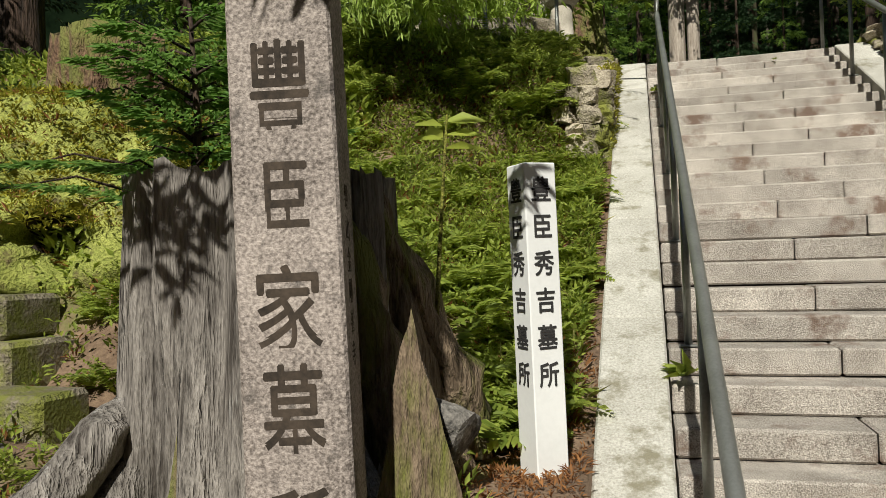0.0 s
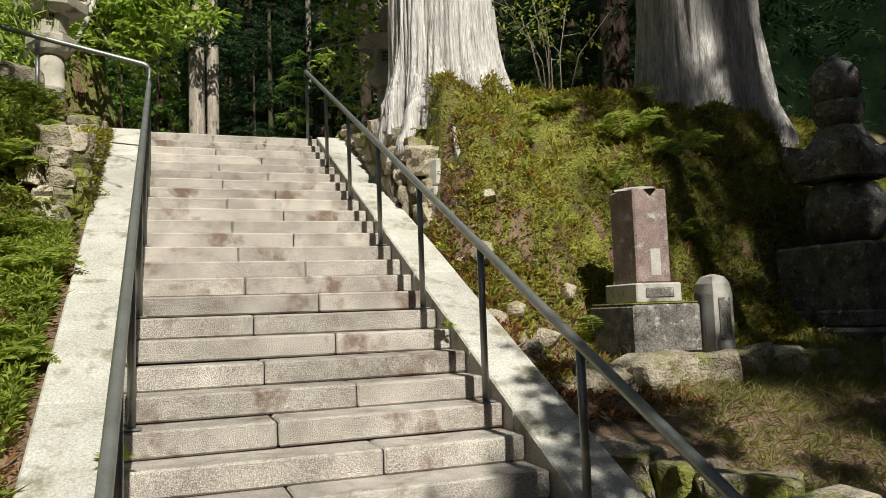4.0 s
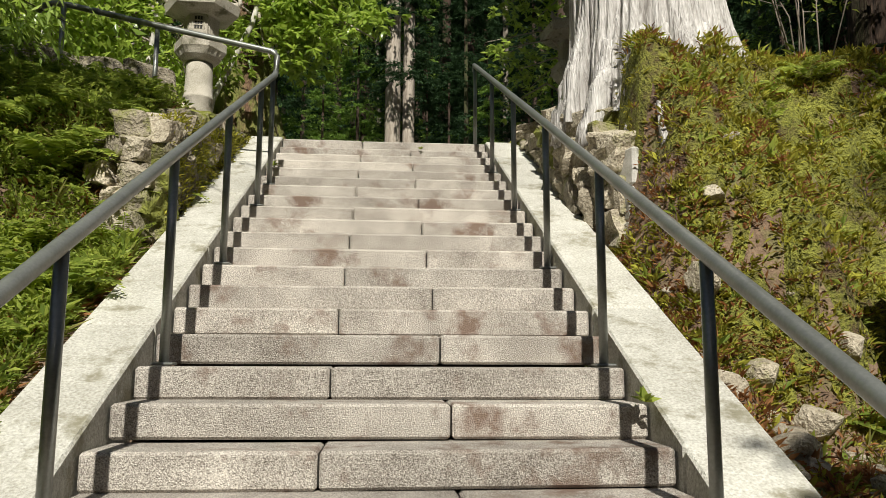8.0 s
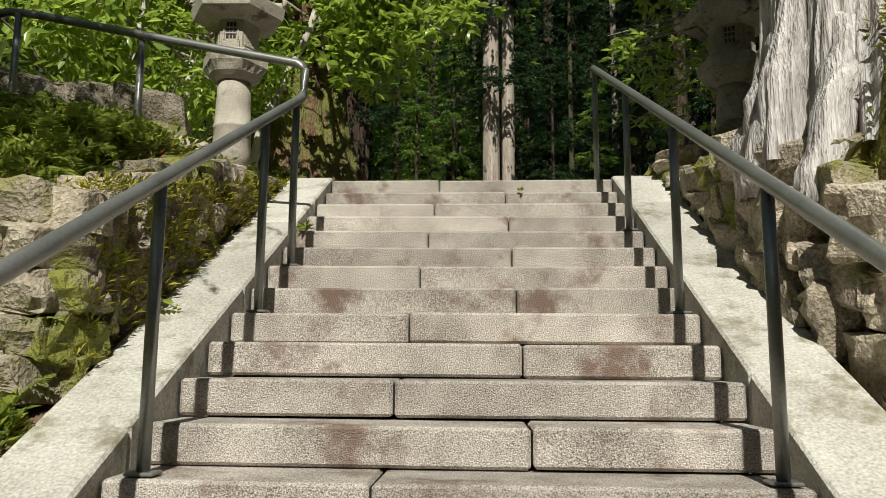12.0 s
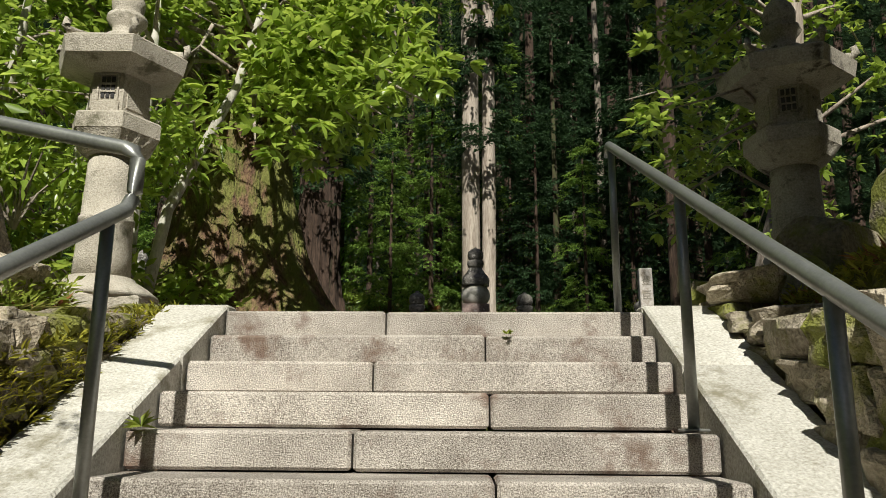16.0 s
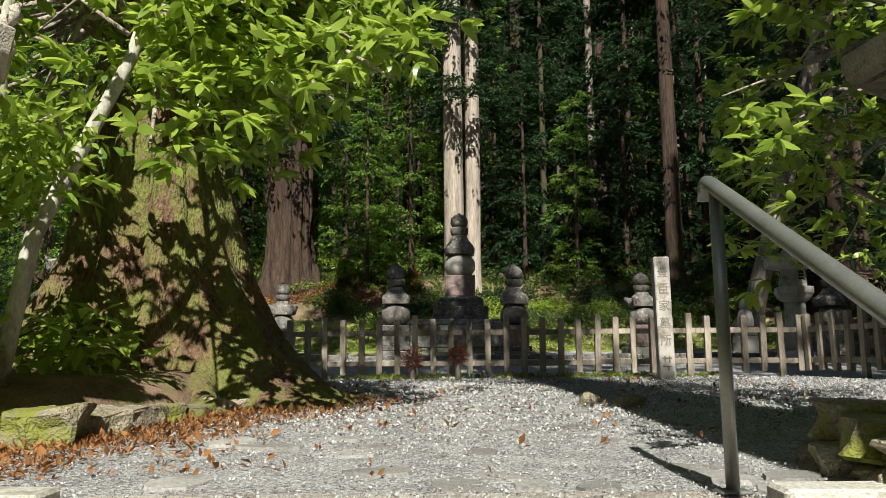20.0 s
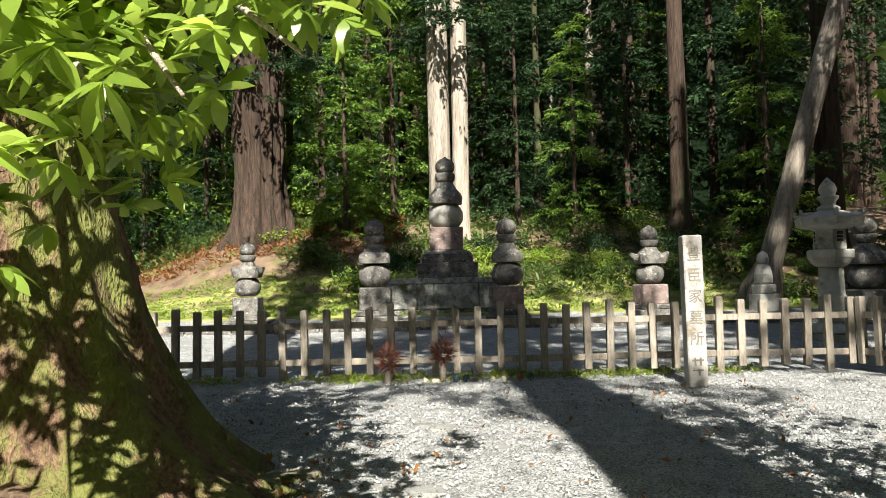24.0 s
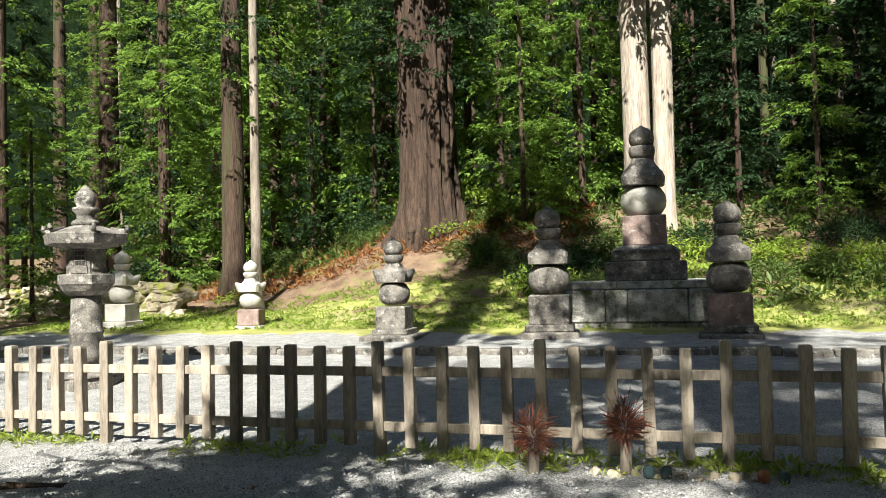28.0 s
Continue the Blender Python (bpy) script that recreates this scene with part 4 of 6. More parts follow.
ROCKS = [rock_mesh(s) for s in range(8)]
ROCKS_MOSS = []
for me in ROCKS[:4]:
    m2 = me.copy()
    m2.materials.clear()
    m2.materials.append(M_ROCK_MOSS)
    ROCKS_MOSS.append(m2)


def block_mesh(seed, material):
    bm = bmesh.new()
    bmesh.ops.create_cube(bm, size=0.92)
    bmesh.ops.bevel(bm, geom=list(bm.edges), offset=0.10, segments=2, affect='EDGES', profile=0.6)
    bmesh.ops.triangulate(bm, faces=bm.faces)
    bmesh.ops.subdivide_edges(bm, edges=[e for e in bm.edges if e.calc_length() > 0.3], cuts=2, use_grid_fill=True)
    r = random.Random(seed)
    sh = [r.uniform(-0.22, 0.22) for _ in range(4)]
    for v in bm.verts:
        x, y, z = v.co
        v.co.x += sh[0] * z + 0.12 * fbm(x + seed, y, z, 1.6)
        v.co.z += sh[1] * x + 0.12 * fbm(x, y + seed, z, 1.6)
        v.co.y += 0.16 * fbm(x, z, seed * 1.7, 2.2) + 0.05 * fbm(x, z, seed, 7)
    me = bpy.data.meshes.new("stone")
    bmesh.ops.recalc_face_normals(bm, faces=bm.faces)
    bm.to_mesh(me)
    bm.free()
    me.materials.append(material)
    return me


BLOCKS = [block_mesh(s, M_ROCK) for s in range(7)]
BLOCKS_MOSS = [block_mesh(s, M_ROCK_MOSS) for s in range(20, 26)]


def rock(x, y, z, sx, sy, sz, label="", parent=None, name="boulder", moss=False, turn=None):
    o = new(name, rnd.choice(ROCKS_MOSS if moss else ROCKS) if parent is None else rnd.choice(BLOCKS_MOSS if moss else BLOCKS))
    jit = 15 if parent is None else 5
    o.matrix_basis = pose(x, y, z, rnd.uniform(-jit, jit), rnd.uniform(-jit, jit), rnd.uniform(0, 360) if turn is None else turn + rnd.uniform(-22, 22)) @ Matrix.Diagonal((sx, sy, sz, 1))
    if parent is not None:
        o.parent = parent
    else:
        tagged(o, label or "rough grey rock half set in soil", "rock", "loose rocks")
    return o


DARK_ROCK = ROCKS[3].copy()
DARK_ROCK.materials.clear()
DARK_ROCK.materials.append(M_STONE_DARK)
rock(-0.66, 3.12, 0.92, 0.36, 0.30, 0.28, "dark angular rock beside the stump").data = DARK_ROCK
rock(-0.62, 2.88, 0.72, 0.26, 0.22, 0.26, "pale ochre rock beside the stump")
for x, y, s in ((3.16, 6.55, .30), (3.30, 6.20, .26), (3.5, 6.05, .24), (3.02, 6.0, .2), (3.22, 5.75, .22), (3.35, 6.75, .2), (3.9, 6.35, .22), (3.05, 5.45, .25)):
    rock(x, y, ground_z(x, y) + s * 0.12, s * 1.3, s, s * 0.75, "pale loose rock at the foot of the bank")
for i in range(26):
    x, y = rnd.uniform(2.92, 3.7), rnd.uniform(4.9, 7.0)
    s = rnd.uniform(0.05, 0.13)
    rock(x, y, ground_z(x, y) + s * 0.15, s * 1.4, s, s * 0.7, "small pale stone in leaf litter")


def stone_wall(name, label, pts, courses, size, depth, moss=0.3, face=0.0):
    """Dry wall: rocks laid in courses along a line of (x, y, z of the foot, height)."""
    w = thing(name, pose(0, 0, 0), label, "stone wall", kind="structure")
    for (xa, ya, za, ha), (xb, yb, zb, hb) in zip(pts, pts[1:]):
        L = hypot(xb - xa, yb - ya)
        ang = math.degrees(atan2(yb - ya, xb - xa))
        for c in range(courses):
            d = rnd.uniform(0, size * 0.4)
            while d < L:
                f = d / L
                h = ha + (hb - ha) * f
                ch = h / courses
                s = size * rnd.uniform(0.7, 1.35)
                x, y = xa + (xb - xa) * f, ya + (yb - ya) * f
                z = za + (zb - za) * f + ch * (c + 0.5)
                rock(x + rnd.uniform(-.03, .03), y + rnd.uniform(-.03, .03), z, s * 1.12, depth * rnd.uniform(0.9, 1.15), ch * rnd.uniform(1.05, 1.25), parent=w, name="stone", moss=rnd.random() < moss, turn=ang)
                d += s * 0.92
    return w


stone_wall("wall_left", "mossy rough stone retaining wall beside the stair", [(-0.26, 7.5, 2.42, 0.88), (-0.28, 8.6, 2.95, 0.78), (-0.27, 9.7, 3.46, 0.48), (-0.26, 10.7, 3.88, 0.18)], 5, 0.20, 0.26, 0.62)
stone_wall("wall_left_front", "pale rough corner stones of the retaining wall", [(-0.30, 7.46, 2.45, 0.86), (-0.55, 7.52, 2.5, 0.82)], 5, 0.19, 0.3, 0.45)
stone_wall("wall_lantern", "low stone edging under the lantern", [(-0.24, 10.72, 3.86, 0.22), (-1.4, 10.72, 3.9, 0.22)], 1, 0.34, 0.3, 0.4)
stone_wall("wall_right", "rough rock face under the cedar roots", [(3.04, 7.5, 2.45, 0.80), (2.97, 8.2, 2.80, 0.92), (2.97, 8.8, 3.08, 0.84), (2.98, 9.4, 3.38, 0.50), (3.0, 10.5, 3.82, 0.24)], 3, 0.34, 0.34, 0.15)
wp = thing("wall_patched", pose(3.06, 7.40, 2.36, 0, 0, 14), "mortared pale stone blocks patching the bank", "stone wall", kind="structure")
for bx, bz, bw, bh in ((0.0, 0.0, 0.20, 0.26), (0.22, 0.02, 0.22, 0.22), (0.0, 0.27, 0.17, 0.24), (0.19, 0.26, 0.20, 0.22), (0.0, 0.52, 0.12, 0.27)):
    part("block", box((bw, 0.2, bh), (0, 0, 0), 0.015), M_PATCH, wp, m=pose(bx, rnd.uniform(-.015, .015), bz, 0, rnd.uniform(-2, 2), rnd.uniform(-4, 4)))
stone_wall("wall_lower", "low dry-stone wall below the grass terrace", [(3.0, 4.7, 0.25, 0.55), (3.35, 3.6, 0.1, 0.6), (3.9, 2.4, 0.0, 0.6), (4.6, 1.0, 0.0, 0.55)], 2, 0.36, 0.36, 0.35)
stone_wall("wall_ledge", "dark mossy rocks under the gravestone", [(3.15, 5.2, 0.78, 0.30), (4.0, 5.22, 0.82, 0.40), (4.8, 5.25, 0.84, 0.38), (5.6, 5.35, 0.9, 0.28)], 1, 0.36, 0.4, 0.5)
stone_wall("wall_plaza_right", "mossy low stone wall beside the stair head", [(2.98, 10.35, 3.95, 0.26), (3.05, 11.2, 4.0, 0.30), (4.2, 11.6, 4.05, 0.30), (5.6, 11.7, 4.05, 0.32)], 2, 0.36, 0.36, 0.6)
for x, y, z, s in ((3.75, 11.0, 4.45, .75), (4.3, 10.9, 4.75, .9), (3.45, 10.75, 4.2, .5)):
    rock(x, y, z, s, s * .8, s * .9, "large mossy boulder behind the handrail", moss=True)
stone_wall("root_kerb", "mossy kerb stones round the tree roots", [(-2.6, 11.75, 3.98, 0.26), (-1.3, 11.9, 3.98, 0.26), (-0.62, 12.15, 3.99, 0.24), (-0.42, 12.9, 4.0, 0.2), (-0.25, 13.6, 4.02, 0.17), (0.05, 14.2, 4.05, 0.16), (0.35, 14.75, 4.06, 0.14), (0.62, 15.2, 4.06, 0.12)], 1, 0.34, 0.26, 0.55)
# earth inside the kerb
kv = [(-4.2, 11.9), (-1.3, 12.0), (-0.68, 12.25), (-0.5, 12.9), (-0.33, 13.6), (-0.02, 14.25), (0.25, 14.9), (0.3, 15.8), (-0.6, 16.6), (-2.6, 16.8), (-4.2, 16)]
cx, cy = -1.3, 14.4
vs, fs = [(cx, cy, 4.42)], []
R = 7
for r in range(1, R + 1):
    for i, (x, y) in enumerate(kv):
        f = r / R
        px, py = cx + (x - cx) * f, cy + (y - cy) * f
        vs.append((px, py, 4.44 - 0.20 * f ** 3 + 0.05 * fbm(px, py, 0, 2.2) if r < R else 4.12))
nk = len(kv)
for i in range(nk):
    fs.append((0, 1 + i, 1 + (i + 1) % nk))
    for r in range(R - 1):
        a, b = 1 + r * nk + i, 1 + r * nk + (i + 1) % nk
        fs.append((a, a + nk, b + nk, b))
tagged(mesh_ob("root_bed", vs, fs, M_SOIL, True), "mossy earth bed round the old tree", "earth", kind="structure")
for a0, L, r in ((-75, 1.3, .17), (-50, 1.55, .2), (-25, 1.75, .17), (0, 1.7, .15), (-105, 1.4, .2), (-135, 1.5, .18), (25, 1.4, .15)):
    a = radians(a0)
    r *= 0.8
    pp = [(q * cos(a + 0.12 * sin(q * 3)), q * sin(a + 0.12 * sin(q * 3)), zz) for q, zz in ((0.45, 0.68), (0.72, 0.36), (1.0, 0.17), (0.5 + L * 0.55, 0.08), (0.45 + L * 0.8, 0.0), (0.4 + L, -0.06))]
    part("root", tube(pp, [r, r * 1.1, r, r * 0.75, r * 0.5, r * 0.25], 12), M_MOSSBARK, plaza_tree, smooth=True)
# plaza stones: kerb before the tombs, flat path stones
kerb2 = thing("terrace_kerb", pose(0, 0, 0), "row of dark kerb stones before the tombs", "kerb", kind="structure")
x = -11.0
while x < 9.5:
    w = rnd.uniform(0.5, 0.95)
    part("kerb_stone", box((w - 0.02, 0.24, 0.24 + rnd.uniform(-.02, .02)), (0, 0, 0), 0.025), M_STONE_DARK, kerb2, m=pose(x + w / 2, 25.02 + rnd.uniform(-.03, .03), 4.33, rnd.uniform(-2, 2), 0, rnd.uniform(-2, 2)))
    x += w
path = thing("path_stones", pose(0, 0, 0), "flat irregular path stones sunk in gravel", "paving", kind="structure")
fl = bmesh.new()
bmesh.ops.create_cone(fl, cap_ends=True, segments=9, radius1=0.5, radius2=0.42, depth=0.1)
for v in fl.verts:
    v.co.x *= 1 + 0.25 * fbm(v.co.x * 3, v.co.y * 3, 0, 1.5)
    v.co.y *= 1 + 0.25 * fbm(v.co.y * 3, v.co.x * 3, 5, 1.5)
fm = part("flagstone", fl, M_FLAG, path, m=pose(1.2, 11.2, 4.025) @ Matrix.Diagonal((0.30, 0.22, 0.7, 1)))
for i in range(75):
    x, y = rnd.uniform(0.2, 2.9), 10.75 + 7.6 * rnd.random() ** 1.4
    if x < -0.2 + max(0, (y - 12)) * 0.35:
        continue
    o = fm.copy()
    scene.collection.objects.link(o)
    s = rnd.uniform(0.12, 0.30)
    o.matrix_basis = pose(x, y, plateau(x, y) - 0.012 + rnd.uniform(-.008, .008), rnd.uniform(-2, 2), rnd.uniform(-2, 2), rnd.uniform(0, 360)) @ Matrix.Diagonal((s * 1.5, s, 0.7, 1))
for x, y in ((2.55, 14.2), (2.78, 13.9)):
    rock(x, y, plateau(x, y) + 0.03, 0.36, 0.24, 0.16, "dark flat stone lying on the gravel", moss=True)
# far dry-stone wall on the left
stone_wall("wall_far", "mossy dry-stone wall at the edge of the grove", [(-16, 30.5, 4.5, 1.0), (-11.5, 31.2, 4.6, 1.1), (-9.5, 31.0, 4.7, 0.9)], 4, 0.5, 0.5, 0.4)
stone_wall("wall_far_right", "mossy dry-stone wall beyond the lantern", [(9.6, 25.5, 4.3, 0.9), (14, 24.5, 4.3, 1.0)], 3, 0.5, 0.5, 0.5)

# mossy turf on the terrace behind the kerb and on the slope
gx2, gy2 = steps_between(-12, 11, 92), steps_between(25.2, 32.5, 40)
tagged(grid_mesh("lawn_moss", gx2, gy2, lambda x, y: plateau(x, y) + (0.02 + 0.02 * fbm(x, y, 2, 1.1) if y > 27.0 + 0.5 * fbm(x, 0, 0, 0.8) else -0.04) + 0.035 * fbm(x, y, 9, 5.0) * smooth01(28, 30, y) - 0.15 * smooth01(-0.2, 0.3, y - 30.6 - 0.8 * fbm(x, y, 5, 0.5)), M_LAWN), "bright green moss lawn and slope", "moss", kind="structure")
gx2, gy2 = steps_between(-12, 11, 60), steps_between(25.14, 28.2, 12)
tagged(grid_mesh("terrace_gravel", gx2, gy2, lambda x, y: plateau(x, y) + 0.008, M_GRAVEL), "pale gravel terrace before the tombs", "gravel", kind="structure")
# moss bank skin under the cedar
bx, by = steps_between(3.0, 9.6, 110), steps_between(5.9, 10.6, 90)


def bank_skin(x, y):
    z = ground_z(x, y)
    k = smooth01(5.95, 6.5, y) * smooth01(3.05, 3.3, x + 0.15 * fbm(x, y, 1, 2))
    return z - 0.04 + k * (0.09 + 0.10 * fbm(x, y, 3, 1.7) + 0.08 * fbm(x, y, 0, 4.0) + 0.04 * fbm(x, y, 0, 11.0))


tagged(grid_mesh("bank_moss", bx, by, bank_skin, M_MOSS), "thick moss and dead fern on the bank", "moss", kind="structure")


# ---------- foliage ----------
def leaf_mesh(name, P, D, length, width, material, fold=0.25, droop=0.3, rg=None, oval=False):
    """Single leaves: base P, direction D, folded along the rib."""
    P, D = np.asarray(P, float), np.asarray(D, float)
    n = len(P)
    g = rg or np.random.RandomState(3)
    D = D / np.maximum(np.linalg.norm(D, axis=1, keepdims=True), 1e-6)
    up = g.normal(0, 0.45, (n, 3)) + np.array([0, 0, 1.0])
    side = np.cross(D, up)
    side /= np.maximum(np.linalg.norm(side, axis=1, keepdims=True), 1e-6)
    nor = np.cross(side, D)
    L = np.asarray(length, float).reshape(-1, 1) * np.ones((n, 1))
    W = np.asarray(width, float).reshape(-1, 1) * np.ones((n, 1))
    if oval:
        V = np.empty((n, 8, 3))
        bend = lambda f: P + D * L * f - nor * L * droop * 0.3 * f * f
        V[:, 0] = P
        V[:, 4] = bend(1.0)
        for f, w, a, d in ((0.22, 0.36, 1, 7), (0.50, 0.5, 2, 6), (0.78, 0.36, 3, 5)):
            V[:, a] = bend(f) + side * W * w + nor * W * fold * w
            V[:, d] = bend(f) - side * W * w + nor * W * fold * w
        tri = np.array([0, 1, 7, 1, 2, 6, 1, 6, 7, 2, 3, 5, 2, 5, 6, 3, 4, 5])
        idx = (np.arange(n)[:, None] * 8 + tri).ravel()
        me = bpy.data.meshes.new(name)
        me.vertices.add(n * 8)
        me.vertices.foreach_set("co", V.ravel())
        me.loops.add(n * 18)
        me.loops.foreach_set("vertex_index", idx.astype(np.int32))
        me.polygons.add(n * 6)
        me.polygons.foreach_set("loop_start", np.arange(0, n * 18, 3, dtype=np.int32))
        me.polygons.foreach_set("use_smooth", np.ones(n * 6, dtype=bool))
        me.materials.append(material)
        me.update(calc_edges=True)
        return me
    V = np.empty((n, 4, 3))
    V[:, 0] = P
    V[:, 1] = P + D * L * 0.45 + side * W * 0.5 + nor * W * fold
    V[:, 2] = P + D * L - nor * L * droop * 0.3
    V[:, 3] = P + D * L * 0.45 - side * W * 0.5 + nor * W * fold
    idx = (np.arange(n)[:, None] * 4 + np.array([0, 1, 2, 0, 2, 3])).ravel()
    me = bpy.data.meshes.new(name)
    me.vertices.add(n * 4)
    me.vertices.foreach_set("co", V.ravel())
    me.loops.add(n * 6)
    me.loops.foreach_set("vertex_index", idx.astype(np.int32))
    me.polygons.add(n * 2)
    me.polygons.foreach_set("loop_start", np.arange(0, n * 6, 3, dtype=np.int32))
    me.materials.append(material)
    me.update(calc_edges=True)
    return me


def unit(g, n):
    v = g.normal(0, 1, (n, 3))
    return v / np.linalg.norm(v, axis=1, keepdims=True)


def twig_cloud(g, centres, radii, per, spread=1.0, droop=0.0):
    """Leaf bases and directions round twigs inside soft clumps."""
    P, D = [], []
    for c, r in zip(centres, radii):
        d = unit(g, per)
        rr = r * g.rand(per, 1) ** 0.45
        p = np.asarray(c) + d * rr * np.array([1, 1, 0.65])
        P.append(p)
        D.append(d * spread + np.array([0, 0, -droop]) + g.normal(0, 0.5, (per, 3)))
    return np.concatenate(P), np.concatenate(D)


def conifer_crown(seed, z0, z1, r0, levels, arms, sprays, droop=0.45, leaf=0.34, wid=0.075, material=None):
    """Tiers of drooping arms; each arm ends in flat feathered sprays with gaps between."""
    g = np.random.RandomState(seed)
    P, D = [], []
    per = 17
    for lv in range(levels):
        f = lv / (levels - 1)
        z = z0 + (z1 - z0) * f
        r = r0 * (1 - 0.78 * f) * g.uniform(0.7, 1.15)
        for a in range(arms):
            if g.rand() < 0.2:
                continue
            ang = 2 * pi * (a + g.rand() * 0.9) / arms + lv * 0.9
            rr = r * g.uniform(0.5, 1.15)
            zc = z + g.uniform(-0.6, 0.6)
            for q in range(max(3, sprays // 14)):
                t = 0.25 + 0.75 * g.rand() ** 0.7
                side = g.normal(0, 0.17) * rr * (0.3 + t * 0.7)
                c0 = np.array([cos(ang) * rr * t - sin(ang) * side, sin(ang) * rr * t + cos(ang) * side, zc + 0.12 * rr * t - droop * rr * t * t + g.normal(0, 0.05 * rr)])
                b0 = ang + g.normal(0, 0.7)
                ax = np.array([cos(b0), sin(b0), -0.28 + g.normal(0, 0.22)])
                sd = np.array([-sin(b0), cos(b0), g.normal(0, 0.25)])
                u = g.rand(per, 1)
                s = g.choice([-1.0, 1.0], (per, 1)) * (1.05 - 0.6 * u)
                P.append(c0 + ax * u * leaf * 1.5 + sd * s * leaf * 0.15 + g.normal(0, leaf * 0.06, (per, 3)))
                D.append(ax * 0.75 + sd * s + g.normal(0, 0.25, (per, 3)) + np.array([0, 0, -0.12]))
    P, D = np.concatenate(P), np.concatenate(D)
    n = len(P)
    return leaf_mesh("crown", P, D, leaf * 0.60 * g.uniform(0.6, 1.3, n), wid * 0.95 * g.uniform(0.7, 1.4, n), material or L_CEDAR, 0.2, 0.5, g)


def add_crown(t, me, m=None, name="crown", label=""):
    o = new(name, me)
    o.parent = t
    if m is not None:
        o.matrix_basis = m
    if label:
        tagged(o, label)
    return o


# crowns of the near cedars, high over the clearing
add_crown(big_cedar, conifer_crown(1, 10.5, 15, 2.4, 6, 5, 44, 0.4, 0.34, 0.09), pose(-0.4, 0, 0))
add_crown(big_cedar, conifer_crown(5, 11.5, 19.5, 4.6, 13, 9, 98, 0.4, 0.36, 0.12), pose(-0.7, 0, 0))
add_crown(back_cedar, conifer_crown(2, 10.5, 15, 2.6, 6, 5, 44, 0.4, 0.34, 0.09), pose(-0.2, 0, 0))
add_crown(back_cedar, conifer_crown(6, 15, 32, 4.6, 18, 8, 70, 0.4, 0.40, 0.12), pose(-0.3, 0, 0))
add_crown(tomb_cedar, conifer_crown(8, 6.7, 12, 1.9, 8, 9, 140, 0.5, 0.26, 0.07), pose(0.3, 0.0, 0), name="lower_crown")
add_crown(tomb_cedar, conifer_crown(3, 7.6, 25, 4.3, 17, 8, 110, 0.45, 0.26, 0.065), pose(0.3, 0, 0))
add_crown(red_cedar, conifer_crown(12, 5.2, 10.0, 4.2, 9, 12, 112, 0.5, 0.26, 0.065), name="lower_crown")
add_crown(red_cedar, conifer_crown(4, 8.0, 27, 5.6, 16, 9, 121, 0.45, 0.28, 0.07))

# forest trees
CROWNS = [conifer_crown(10 + i, z0, z1, r, lv, 6, 98, 0.5, 0.27, 0.055) for i, (z0, z1, r, lv) in enumerate(((2.4, 22, 3.6, 22), (4.5, 24, 3.2, 20), (0.6, 9, 2.1, 16), (7.5, 25, 3.4, 16)))]
# lighter-leaved copies of the crowns, for the sunlit left of the forest
CROWNS_LIGHT = []
for me in CROWNS[:3]:
    m2 = me.copy()
    m2.materials.clear()
    m2.materials.append(L_CYPRESS)
    CROWNS_LIGHT.append(m2)
TRUNKS = []
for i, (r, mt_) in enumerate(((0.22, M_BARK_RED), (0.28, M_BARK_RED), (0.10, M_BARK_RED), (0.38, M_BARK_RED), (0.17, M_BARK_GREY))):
    tb = trunk(r, 26 if r != 0.10 else 8.5, r * 0.5, r * 0.45, 16, 5, (0, 0), 0.12, 20 + i, 22, 2.5)
    me = bpy.data.meshes.new("trunk")
    tb.to_mesh(me)
    tb.free()
    me.materials.append(mt_)
    me.polygons.foreach_set("use_smooth", [True] * len(me.polygons))
    TRUNKS.append(me)


def forest_tree(x, y, kind, tk, light=False, z=None, s=1.0, lean=(0, 0), label=""):
    z = (plateau(x, y) if y > 10.6 else ground_z(x, y)) if z is None else z
    t = thing("cedar_tree", pose(x, y, z, lean[0], lean[1], rnd.uniform(0, 360)), label or ("tall forest cedar with light green drooping sprays" if light else "tall dark forest cedar"), "tree", "forest trees")
    t.scale = (s, s, s)
    for nm, me in (("trunk", TRUNKS[tk]), ("crown", (CROWNS_LIGHT[kind % 3] if light else CROWNS[kind]))):
        o = new(nm, me)
        o.parent = t
    return t


placed = []


def free(x, y, d):
    return all((x - a) ** 2 + (y - b) ** 2 > d * d for a, b in placed)


for x, y in ((1.9, 33), (-3.95, 34.2)):
    placed.append((x, y))
# specimens that can be told apart at the edge of the grove
for x, y, k, tk, lt, s in ((-9.5, 33.2, 1, 1, True, 1.15), (-7.6, 31.0, 3, 4, False, .8), (-10.6, 38, 1, 0, True, 1.0), (-7.0, 40, 3, 0, True, .9), (-0.9, 38.5, 3, 0, False, .9), (0.3, 41, 0, 0, True, .8), (4.6, 40, 3, 1, False, 1.0), (7.2, 37, 3, 4, False, 1), (9.0, 33, 3, 1, False, 1.0), (6.4, 45, 1, 3, False, 1.0), (-13, 35, 0, 0, True, .9), (-15.5, 31, 0, 1, True, .9), (12.5, 31, 0, 3, False, 1)):
    forest_tree(x, y, k, tk, lt, s=s)
    placed.append((x, y))
lean_t = thing("leaning_tree", pose(9.3, 28.0, 5.2, 0, 17, 0), "leaning pale-barked tree at the edge of the lawn", "tree")
part("trunk", strips(trunk(0.25, 24, 0.16, 0.15, 64, 5, (0, 0), 0.12, 31, 40, 1.5), 20, 0.02, 4), M_BARK_GREY, lean_t, smooth=True)
o = new("crown", CROWNS[3])
o.parent = lean_t
tries = 0
